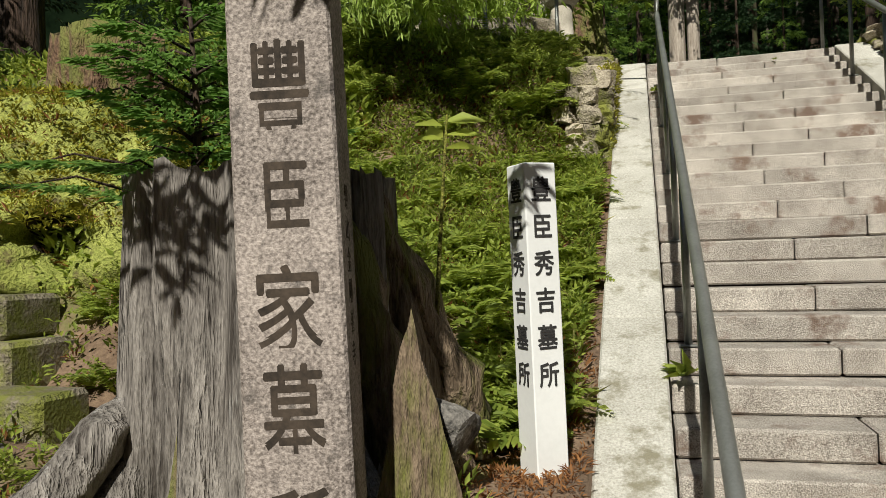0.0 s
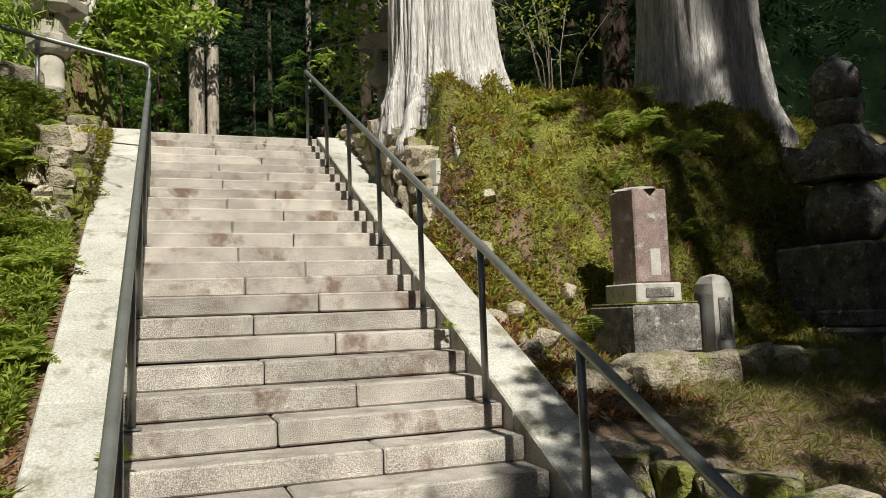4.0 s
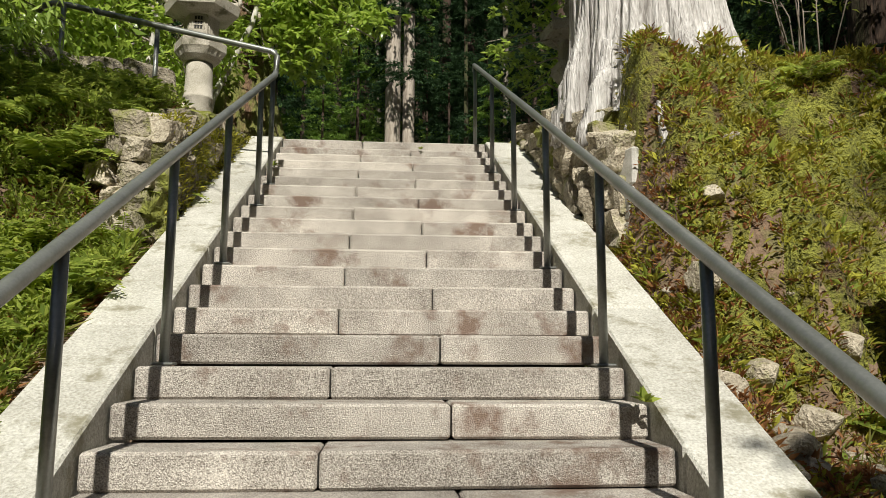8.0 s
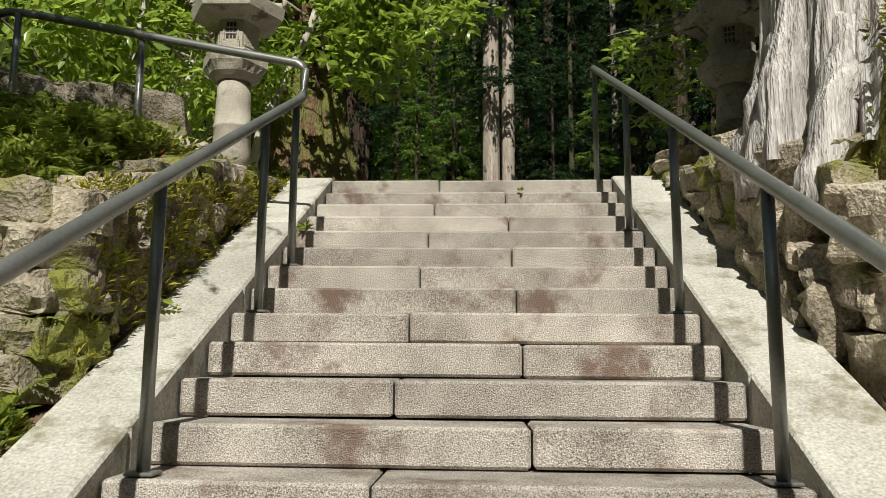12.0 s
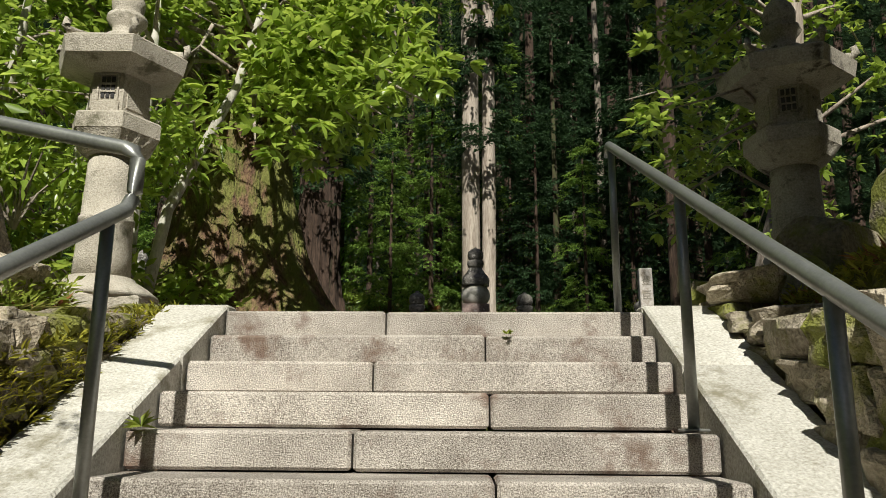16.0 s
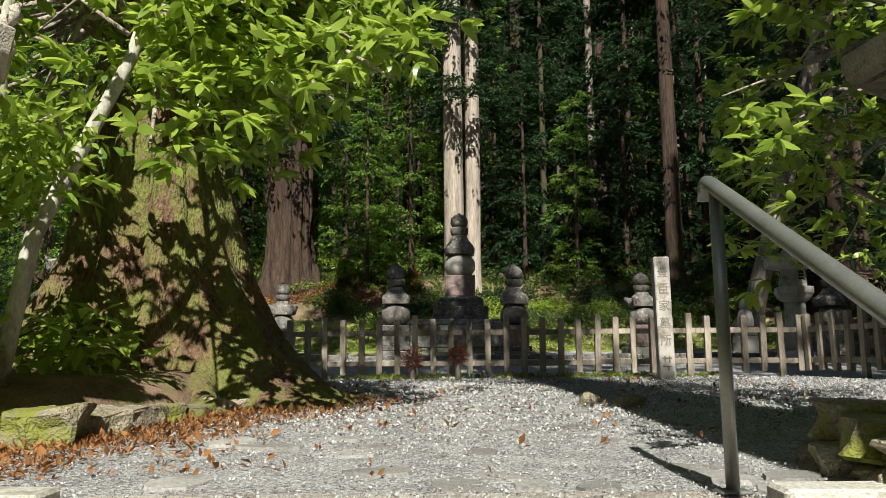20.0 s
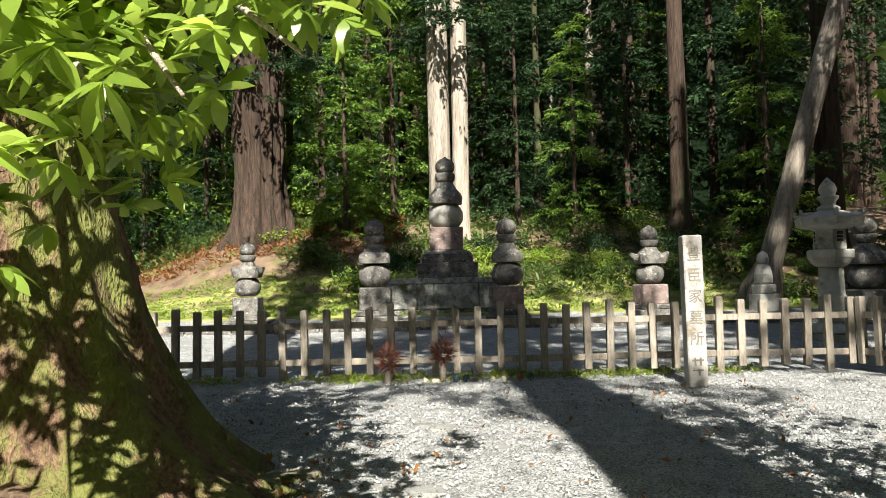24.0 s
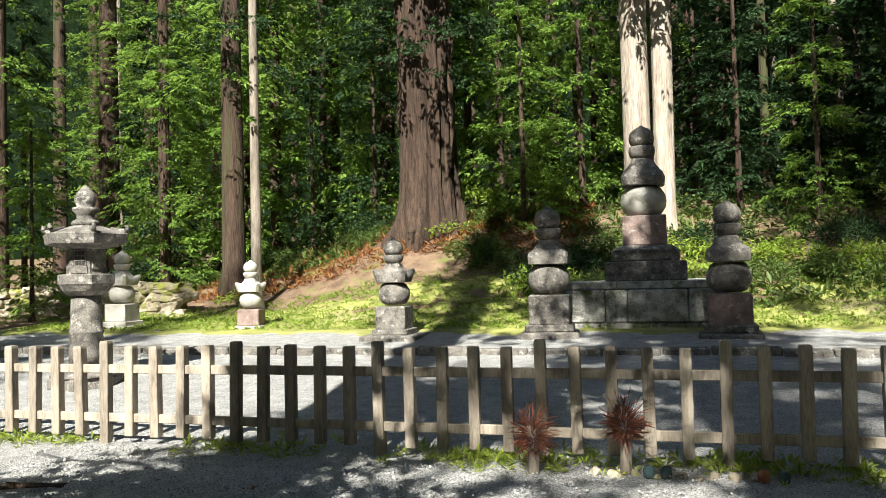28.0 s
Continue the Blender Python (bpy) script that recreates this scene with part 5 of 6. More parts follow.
while len(placed) < 80 and tries < 4000:
    tries += 1
    y = rnd.uniform(36, 74)
    x = rnd.uniform(-0.62 * y, 0.62 * y)
    if free(x, y, 2.6 + 0.012 * y):
        placed.append((x, y))
        # few light crowns to the right: its shade is put into leaf colour
        forest_tree(x, y, rnd.choice((0, 1, 0, 1, 3)), rnd.choice((0, 0, 1, 4, 3)), rnd.random() < (0.7 if x < -1.5 else 0.1), s=rnd.uniform(0.8, 1.2))
# the last three stand unseen, added to shade the right-hand terrace
for x, y, k in ((-11.6, 21, 2), (-13, 25, 2), (-9.5, 15.5, 2), (-7.5, 12.3, 2), (-12, 11, 0), (13, 20, 1), (12.5, 16, 0), (10.8, 12.5, 0), (15, 25, 0), (13, 9, 1), (11, 5, 0), (12, 0, 0), (-8, 8.8, 0), (-9.5, 5, 1), (-11, 0, 0), (-6.6, 10.6, 2), (9.6, 14.0, 0), (-9, -9, 0), (7.5, -10, 1), (16, 30, 2), (-17, 17, 1), (-15, 7, 0), (18, 13, 1), (-18, 27, 0), (18, 20, 0), (8.2, -3.4, 0), (10.8, -3.0, 1), (6.2, -5.2, 0)):
    forest_tree(x, y, k, 2 if k == 2 else rnd.choice((0, 1, 3)), k == 2, s=rnd.uniform(0.85, 1.15))
for x, y, s in ((-1.2, 33.6, .75), (-6.2, 36.0, .8), (-12.0, 33.6, .8), (0.2, 35.5, 1.0), (4.2, 34.2, .8), (5.8, 33.0, .7), (7.8, 34.5, .9), (10.6, 30.6, .85), (11.8, 33.5, .9), (3.4, 37.0, .9), (-8.4, 36.2, .7), (13.6, 28.0, .9), (-14.5, 36.5, 1.0), (-2.0, 41.0, 1.0), (6.6, 40.0, 1.0), (1.6, 43.0, 1.1), (9.8, 38.5, 1.0), (-5.4, 43.0, 1.0), (-10.0, 44.0, 1.1), (14.5, 38.0, 1.1), (-17.5, 34, 1.0), (-13, 29.5, .6), (12.6, 23, .8), (11.2, 19.0, .8), (10.2, 16.2, .8)):
    forest_tree(x, y, 2, 2, rnd.random() < (0.75 if x < 0.5 else 0.2), s=s, label="young conifer with low drooping sprays")
for k in range(12):
    x, y = rnd.uniform(-16, 14), rnd.uniform(35.5, 50)
    if free(x, y, 1.3):
        placed.append((x, y))
        forest_tree(x, y, 3, rnd.choice((2, 4, 0, 4)), False, s=rnd.uniform(0.7, 1.1), lean=(rnd.uniform(-3, 3), rnd.uniform(-3, 3)), label="slender bare-stemmed conifer with a high crown")
# unseen trees, added to shade the lower steps and the right terrace
for x, y, s in ((2.7, -2.0, .70), (4.2, -1.7, .62), (5.6, -2.4, .95), (7.6, -1.6, 1.05), (9.4, -1.0, 1.1), (3.4, -1.1, .8), (1.95, -2.3, .68), (6.6, -0.4, .9)):
    forest_tree(x, y, 2, 2, False, s=s, label="unseen young cedar added behind the approach for shade")
for x, y, s, lt in ((-11.2, 36.5, 1.3, True), (-9.0, 38.5, 1.6, True), (-6.6, 38.0, 1.4, True), (-2.4, 37.0, 1.3, True), (-0.2, 39.5, 1.6, True), (-12.8, 40, 1.7, True), (-4.2, 40.5, 1.7, True), (2.8, 39.0, 1.5, True), (5.2, 36.4, 1.4, False), (8.4, 36.0, 1.5, False), (6.8, 41.0, 1.8, False), (10.8, 35.0, 1.6, False), (13.0, 36.0, 1.8, False), (3.6, 42.5, 1.8, False), (10.0, 41.5, 1.8, False), (-15.5, 38.5, 1.7, True)):
    forest_tree(x, y, 2, 2, lt, s=s, label="conifer with low drooping sprays at the edge of the grove")
# plain cylinder; the far wood's shade is put into its near-black colour
M_FAR = mat("forest shade backdrop", (0.004, 0.008, 0.004), (0.012, 0.022, 0.010), 0.3, 2.0, 1.0, 0, spec=0.0)
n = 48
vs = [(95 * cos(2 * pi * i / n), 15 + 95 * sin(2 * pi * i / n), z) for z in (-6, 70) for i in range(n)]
tagged(mesh_ob("backdrop", vs, [(i, (i + 1) % n, n + (i + 1) % n, n + i) for i in range(n)], M_FAR), "backdrop cylinder with the distant wood's shade in its colour", "forest", kind="structure")


# shrubs of the slope behind the tombs and under the forest
def shrub_mesh(seed, material, n=46, per=26, size=0.13, w=0.045, flat=0.6):
    g = np.random.RandomState(seed)
    c = unit(g, n) * (0.25 + 0.75 * g.rand(n, 1) ** 0.5) * np.array([1, 1, flat])
    c[:, 2] = np.abs(c[:, 2]) + 0.05
    P, D = twig_cloud(g, c, 0.28 * np.ones(n), per, 0.8, 0.1)
    return leaf_mesh("leaves", P, D, size * g.uniform(0.6, 1.4, len(P)), w * g.uniform(0.7, 1.3, len(P)), material, 0.25, 0.3, g)


SHRUBS = [shrub_mesh(30, L_SHRUB), shrub_mesh(31, L_SHRUB, 36, 30, 0.16, 0.06), shrub_mesh(32, L_CEDAR, 40, 30, 0.20, 0.035), shrub_mesh(33, L_BRIGHT, 30, 24, 0.15, 0.06)]


def shrub_stems(seed):
    """Thin woody stems that fan out from the root."""
    r = random.Random(seed)
    bm = bmesh.new()
    for i in range(7):
        a, o = 2 * pi * i / 7 + r.uniform(-.4, .4), r.uniform(0.25, 0.6)
        b2 = tube([(0, 0, -0.05), (o * 0.4 * cos(a), o * 0.4 * sin(a), 0.25), (o * cos(a), o * sin(a), r.uniform(0.4, 0.6))], [0.018, 0.012, 0.005], 5)
        me = bpy.data.meshes.new("t")
        b2.to_mesh(me)
        b2.free()
        bm.from_mesh(me)
        bpy.data.meshes.remove(me)
    me = bpy.data.meshes.new("stem")
    bm.to_mesh(me)
    bm.free()
    me.materials.append(M_BARK_GREY)
    return me


STEMS = [shrub_stems(1), shrub_stems(2)]


def shrub(x, y, k, s, label="", z=None):
    zz = (plateau(x, y) if y > 10.6 else ground_z(x, y)) if z is None else z
    t = thing("shrub", pose(x, y, zz - 0.08, 0, 0, rnd.uniform(0, 360)), label or ("bright leafy undergrowth shrub" if k == 3 else "dark green undergrowth shrub"), "shrub", "undergrowth shrubs")
    t.scale = (s * rnd.uniform(.85, 1.2), s * rnd.uniform(.85, 1.2), s * rnd.uniform(.8, 1.1))
    for nm, me in (("stem", STEMS[k % 2]), ("leaves", SHRUBS[k])):
        o = new(nm, me)
        o.parent = t
    return t


for i in range(120):
    x, y = rnd.uniform(-15, 14), rnd.uniform(30.0, 46)
    if y < 33.5 and x < -0.8:
        continue
    if abs(x - 1.9) < 0.9 and y < 33:
        y += 2.5
    shrub(x, y, rnd.choice((0, 1, 2, 0, 1, 3)), rnd.uniform(0.5, 1.15))
for x, y, k, s in ((-0.6, 31.0, 2, .8), (0.2, 31.6, 2, .9), (-1.5, 31.6, 0, .8), (2.9, 31.3, 3, .8), (3.6, 31.6, 3, .7), (2.4, 31.9, 3, 1.0), (-2.2, 32.2, 1, 1.0), (4.4, 30.6, 0, .7), (5.4, 30.4, 1, .8), (6.6, 30.2, 0, .9), (7.6, 29.8, 0, .8), (8.4, 30.6, 1, 1.0), (10.2, 28.6, 1, .8), (11.5, 27, 3, .9), (-8.8, 32.2, 3, .6), (-3.0, 36.2, 3, 1.3), (-5.6, 37.5, 3, 1.4), (-7.6, 37.0, 1, 1.2)):
    shrub(x, y, k, s)

# broadleaf crown of the plaza tree
g = np.random.RandomState(41)


def bough(t, pts, r0, material):
    part("bough", tube(pts, [r0 * (1 - 0.85 * i / (len(pts) - 1)) for i in range(len(pts))], 8), material, t, smooth=True)


def pruned(p):
    """Room kept clear of low leaves over the path and before the tombs."""
    x, y, z = p
    for ax, ay, az, k in ((1.61, 10.9, 5.62, 0.42), (1.76, 11.8, 5.62, 0.58), (1.9, 12.8, 5.65, 0.74), (1.8, 13.7, 5.67, 0.98)):
        d = y - ay
        if d > 0.1 and z - az < 0.35 * d and x - ax > -(k if d > 1.7 else 0.68) * d:
            return True
    if y > 13.9 and x < -1.5 and z > 7.0:
        return True
    if z < 8.6 and -2.1 < x < -0.2 and 11.5 < y < 14.2 and z < 8.6 and noise.noise(Vector((x * 1.5, y * 1.5, z * 1.5))) > -0.12:
        return True
    return abs(x - 1.4) < 0.75 and z < 7.0 and y < 13.0 and not (y > 12.0 and z > 5.85)


def broadleaf(t, base, boughs, per, size, w, material, seed, clump=0.34, clumps=9, droop=0.35, name="crown", trim=None):
    """Boughs with clumps of leaves set along their outer half."""
    g = np.random.RandomState(seed)
    C = []
    for pts, r0 in boughs:
        bough(t, pts, r0, M_BARK_PALE)
        pa = np.array(pts)
        for k in range(clumps):
            f = 0.35 + 0.65 * g.rand()
            q = f * (len(pa) - 1)
            i = min(int(q), len(pa) - 2)
            c = pa[i] + (pa[i + 1] - pa[i]) * (q - i)
            C.append(c + g.normal(0, clump * 0.9, 3) * np.array([1, 1, .7]))
        C.append(pa[-1])
    P, D = [], []
    for cc in C:
        for q in range(max(3, per // 8)):
            tip = cc + unit(g, 1)[0] * clump * g.rand() ** 0.4 * np.array([1, 1, .6])
            out = tip - cc + np.array([0, 0, 0.10])
            n = 8
            dd = unit(g, n) * np.array([1, 1, 0.5]) + out / max(np.linalg.norm(out), .05) * 0.7 + np.array([0, 0, -droop * 0.6])
            P.append(tip + 0 * dd)
            D.append(dd)
    P, D = np.concatenate(P), np.concatenate(D)
    org = np.array(t.matrix_basis.translation)
    keep = np.array([not (trim or pruned)(p + org) for p in P])
    P, D = P[keep], D[keep]
    me = leaf_mesh("leaves", P, D, size * g.uniform(0.65, 1.3, len(P)), w * g.uniform(0.75, 1.25, len(P)), material, 0.18, 0.9, g, True)
    return add_crown(t, me, name=name)


B = []
for k in range(34):
    a = radians(g.uniform(150, 335))
    r = g.uniform(1.0, 3.0)
    z0 = g.uniform(2.4, 4.9)
    x1, y1 = r * cos(a) * 1.05, r * sin(a)
    if x1 < -0.9:
        z0 = min(z0, 3.3)
    z1 = z0 + g.uniform(-0.9, 0.4)
    B.append(([(0.3 * cos(a), 0.3 * sin(a), z0 - 0.2), (x1 * 0.4, y1 * 0.4, z0 + 0.35), (x1 * 0.75, y1 * 0.75, z0 + 0.1), (x1, y1, z1)], 0.05))
for x1, y1, z1 in ((1.93, -2.5, 1.88), (1.73, -2.65, 1.78), (1.63, -2.25, 1.98), (2.3, -2.5, 2.0), (2.0, -2.3, 2.35), (1.7, -1.9, 2.9), (1.3, -2.4, 2.0), (2.1, -2.0, 3.0), (1.5, -2.8, 2.3), (0.9, -2.6, 1.6), (1.2, -1.6, 3.4)):
    B.append(([(0.3, -0.3, 3.0), (x1 * 0.45, y1 * 0.45, 3.3), (x1 * 0.8, y1 * 0.8, z1 + 0.45), (x1, y1, z1)], 0.045))
broadleaf(plaza_tree, None, B, 64, 0.14, 0.05, L_BRIGHT, 42, 0.36, 10)
# unseen upper boughs, added to dapple the trunk and fence with shade
B = []
for k in range(15):
    a = radians(g.uniform(248, 290))
    r = g.uniform(0.8, 2.2)
    z0 = g.uniform(5.0, 7.6)
    B.append(([(0.2 * cos(a), 0.2 * sin(a), z0 - 0.2), (r * .45 * cos(a), r * .45 * sin(a), z0 + 0.4), (r * cos(a), r * sin(a), z0 - 0.1)], 0.05))
for k in range(15):
    a = radians(g.uniform(-35, 40))
    r = g.uniform(1.6, 4.2)
    z0 = g.uniform(5.4, 7.4)
    B.append(([(0.2 * cos(a), 0.2 * sin(a), z0 - 0.4), (r * .45 * cos(a), r * .45 * sin(a), z0 + 0.3), (r * cos(a), r * sin(a), z0)], 0.05))
broadleaf(plaza_tree, None, B, 64, 0.15, 0.055, L_BRIGHT, 43, 0.40, 9, name="upper_shade_crown")
# unseen crown, added to shade the slope and the tombs
add_crown(plaza_tree, conifer_crown(7, 12.5, 22, 3.5, 11, 9, 140, 0.2, 0.36, 0.12, L_BRIGHT), pose(1.0, 0, 0), name="top_shade_crown")
# slender stems rising at the edge of the bed
for x, y, lx, ly in ((-1.32, 12.6, 0.0, 0.05), (-1.25, 12.68, 0.30, 0.1), (-2.1, 12.8, 0.06, 0.1), (-2.9, 13.3, -0.05, 0.05), (-2.5, 12.2, 0.10, 0.02), (-3.3, 12.4, 0.0, 0.1)):
    t = thing("sapling_tree", pose(x, y, 4.25), "slender pale-barked evergreen sapling with leafy boughs", "tree", "saplings")
    part("trunk", tube([(0, 0, -0.2), (lx * 0.6, ly * 0.5, 1.0), (lx * 2.2, ly * 2, 2.2), (lx * 3.2, ly * 3, 3.6)], [0.06, 0.052, 0.042, 0.02], 8), M_BARK_WHITE, t, smooth=True)
    BB = []
    for k in range(8):
        a = g.uniform(0, 2 * pi)
        z0 = g.uniform(1.2, 3.4)
        r = g.uniform(0.6, 1.3)
        BB.append(([(lx * z0 * .9, ly * z0 * .8, z0), (r * .5 * cos(a) + lx * z0, r * .5 * sin(a), z0 + 0.25), (r * cos(a) + lx * z0, r * sin(a), z0 + 0.05)], 0.02))
    broadleaf(t, None, BB, 50, 0.11, 0.042, L_BRIGHT, 50 + int(x * 10) % 17, 0.30, 6)
# right-hand evergreen by the lantern
rt = thing("evergreen_tree", pose(4.15, 12.0, 4.1), "evergreen tree with glossy leaves beside the lantern", "tree")
part("trunk", tube([(0, 0, -0.3), (-0.12, 0.05, 1.2), (-0.02, 0.0, 2.6), (0.1, 0.1, 5.2)], [0.10, 0.085, 0.07, 0.04], 12), M_BARK_PALE, rt, smooth=True)
B = []
for k in range(90):
    a = radians(g.uniform(0, 360) if k % 3 == 0 else g.uniform(172, 255))
    r = g.uniform(0.8, 1.9)
    z0 = g.uniform(0.9, 5.2)
    B.append(([(0, 0, z0 - 0.1), (r * .5 * cos(a), r * .5 * sin(a), z0 + 0.3), (r * cos(a), r * sin(a), z0 - 0.1)], 0.022))
def clear_of_path(p):
    return (p[1] < 11.55 and p[0] > 2.95) or not (p[0] - 1.54 > 0.35 * (p[1] - 8.2) and p[0] - 1.56 > 0.6 * (p[1] - 10.2))


B = [q for q in B if not clear_of_path((q[0][2][0] + 4.15, q[0][2][1] + 12.0, 0))]
broadleaf(rt, None, B, 40, 0.09, 0.034, L_BRIGHT, 61, 0.26, 7, trim=clear_of_path)

# unseen tree, added to throw leaf shadows on the white post
bt = thing("evergreen_tree", pose(-2.5, 0.5, 0.0), "unseen young evergreen added beside the approach, its one long bough shading the post", "tree")
part("trunk", tube([(0, 0, -0.2), (0.05, 0.05, 1.5), (0.0, 0.1, 3.1)], [0.06, 0.05, 0.03], 10), M_BARK_GREY, bt, smooth=True)
B = [([(0.0, 0.08, 2.8), (0.7, 0.6, 3.05), (1.5, 1.3, 3.1), (2.15 + dx, 1.75 + dy, 3.0 + dz)], 0.02) for dx, dy, dz in ((0.0, 0.0, 0.0), (0.06, 0.1, 0.14), (-0.4, -0.1, 0.1))]
broadleaf(bt, None, B, 20, 0.15, 0.028, L_BRIGHT, 66, 0.16, 5, trim=lambda p: p[2] < 2.75)

# light hanging sprays of a cypress left of the stair
cyp = thing("cypress_tree", pose(-3.0, 7.0, 3.1), "cypress with light green hanging sprays", "tree")
part("trunk", tube([(0, 0, -0.8), (0.05, 0, 2), (0.1, 0, 6)], [0.13, 0.11, 0.07], 12), M_BARK_RED, cyp, smooth=True)
P, D = [], []
for k in range(54):
    a = radians(g.uniform(-48, 30))
    r = g.uniform(1.2, 3.0)
    z0 = g.uniform(1.0, 4.6)
    pts = [(0.05, 0, z0), (r * .5 * cos(a), r * .5 * sin(a) * .8, z0 + 0.3), (r * cos(a), r * sin(a) * .8, z0 - 0.15)]
    bough(cyp, pts, 0.018, M_BARK_RED)
    for q in range(26):
        f = 0.25 + 0.75 * g.rand()
        c = np.array([r * f * cos(a), r * f * sin(a) * .8, z0 + 0.3 - 0.45 * f * f]) + g.normal(0, 0.10, 3)
        m = 26
        tt = g.rand(m, 1)
        d0 = np.array([cos(a) * 0.35, sin(a) * 0.35, -0.9]) + g.normal(0, 0.25, 3)
        P.append(c + d0 * tt * 0.42 + g.normal(0, 0.015, (m, 3)))
        D.append(d0 + g.normal(0, 0.5, (m, 3)))
P, D = np.concatenate(P), np.concatenate(D)
add_crown(cyp, leaf_mesh("sprays", P, D, 0.10 * g.uniform(.6, 1.4, len(P)), 0.019 * g.uniform(.7, 1.3, len(P)), L_SPRAY, 0.1, 0.2, g), name="crown")

# evergreen shrubbery behind the left lantern and on the upper bank
for x, y, z, s, k in ((-1.6, 12.9, 4.4, 1.1, 3), (-2.6, 10.8, 4.0, 1.0, 3), (-3.4, 9.9, 4.0, 1.2, 3), (-1.9, 11.9, 5.0, .9, 3), (-2.8, 11.4, 5.4, 1.2, 3), (-3.8, 11.2, 4.8, 1.3, 1), (-1.4, 12.6, 5.6, .9, 3), (-4.6, 9.4, 4.2, 1.2, 0), (-3.0, 8.6, 3.9, .7, 1), (-4.2, 7.4, 3.4, .9, 0)):
    shrub(x, y, k, s, "bright glossy evergreen shrub on the bank" if k == 3 else "", z)
stone_wall("wall_upper", "row of pale mossy rocks on the upper bank", [(-0.95, 10.05, 3.95, 0.62), (-1.9, 9.95, 3.95, 0.80), (-3.2, 9.85, 3.95, 0.70)], 2, 0.42, 0.40, 0.30)


# ---------- ferns, herbs, moss tufts ----------
def frond_mesh(seed, L=0.42, arch=0.5):
    """One frond along +x: rib and paired leaflets."""
    g = np.random.RandomState(seed)
    P, D, Ls = [], [], []
    n = 17
    for i in range(n):
        t = (i + 1) / n
        p = np.array([L * t, 0.03 * L * sin(3 * t), L * (1.15 * t - arch * 1.5 * t * t)])
        for sd in (-1, 1):
            P.append(p)
            D.append(np.array([0.35, sd, -0.12]))
            Ls.append(L * 0.30 * (1 - t) ** 0.6 * (0.35 + min(1, t * 3)) + 0.012)
        P.append(p - np.array([L / n, 0, 0]) * 1.1)
        D.append(np.array([1, 0, 0.9 - 2.2 * arch * t]))
        Ls.append(L / n * 1.6)
    Ls = np.array(Ls)
    return leaf_mesh("frond", P, D, Ls, Ls * 0.30 + 0.006, L_FERN, 0.08, 0.15, g)


FRONDS = [frond_mesh(70), frond_mesh(71, 0.36, 0.35), frond_mesh(72, 0.5, 0.6)]


def fern(x, y, s, k=None, z=None, tilt=(0, 0)):
    if hypot(x + 0.3, y - 3.4) < 0.42:
        x -= 0.55
    z = ground_z(x, y) if z is None else z
    k = rnd.randrange(3) if k is None else k
    t = thing("fern", pose(x, y, z - 0.01, tilt[0], tilt[1], rnd.uniform(0, 360)), "green fern growing on the bank", "fern", "ferns on the banks")
    t.scale = (s, s, s)
    n = (8, 6, 9)[k]
    for i in range(n):
        o = new("frond", FRONDS[k])
        o.parent = t
        o.matrix_basis = pose(0, 0, 0, rnd.uniform(-10, 10), rnd.uniform(-18, 12), 360 * i / n + rnd.uniform(-15, 15)) @ Matrix.Scale(rnd.uniform(.75, 1.15), 4)
    return t


for i in range(210):
    x = CL_OUT - 0.25 - 3.6 * rnd.random() ** 1.3
    y = rnd.uniform(3.4, 8.9)
    if (x + 1.42) ** 2 + (y - 3.2) ** 2 < 0.9 or (x + 0.36) ** 2 + (y - 3.62) ** 2 < 0.08 or (x + 4.3) ** 2 + (y - 6.2) ** 2 < 0.6:
        continue
    if x < -1.75 and y < 4.9:
        continue
    fern(x, y, rnd.uniform(0.45, 1.0))
for x, y, s in ((-0.72, 3.75, .8), (-0.15 - .5, 4.4, .7), (-0.6, 4.0, .6), (-2.42, 3.5, .5), (-2.1, 4.0, .55), (-2.35, 3.1, .4), (-0.55, 5.3, .7), (-0.5, 6.3, .7)):
    fern(x, y, s)
for i in range(16):
    fx, fy = rnd.uniform(-3.3, -2.2), rnd.uniform(4.1, 4.6)
    fern(fx, fy, rnd.uniform(0.35, 0.65))
fern(5.05, 7.45, 0.95, 2, 2.35, (-25, 0))
fern(3.55, 7.55, 0.5, 1, 3.5, (-30, 0))
for i in range(26):
    x, y = rnd.uniform(3.6, 9.0), rnd.uniform(7.3, 9.6)
    fern(x, y, rnd.uniform(0.3, 0.75))


def herb_stuff(name, label, n, place, size, w, material, seed, tall=0.05, per=9):
    """Uncountable small plants: rosettes of leaves on the ground."""
    g = np.random.RandomState(seed)
    P, D, S = [], [], []
    for i in range(n):
        x, y, z, s = place(g)
        d = unit(g, per)
        d[:, 2] = np.abs(d[:, 2]) * 0.8 + 0.15
        P.append(np.array([x, y, z]) + d * np.array([1, 1, 0.4]) * 0.03 * s + np.array([0, 0, 1.0]) * tall * s * g.rand(per, 1))
        D.append(d)
        S.append(np.full(per, s) * g.uniform(.6, 1.3, per))
    P, D, S = np.concatenate(P), np.concatenate(D), np.concatenate(S)
    o = new(name, leaf_mesh(name, P, D, size * S, w * S, material, 0.2, 0.4, g))
    return tagged(o, label, "undergrowth", kind="stuff")


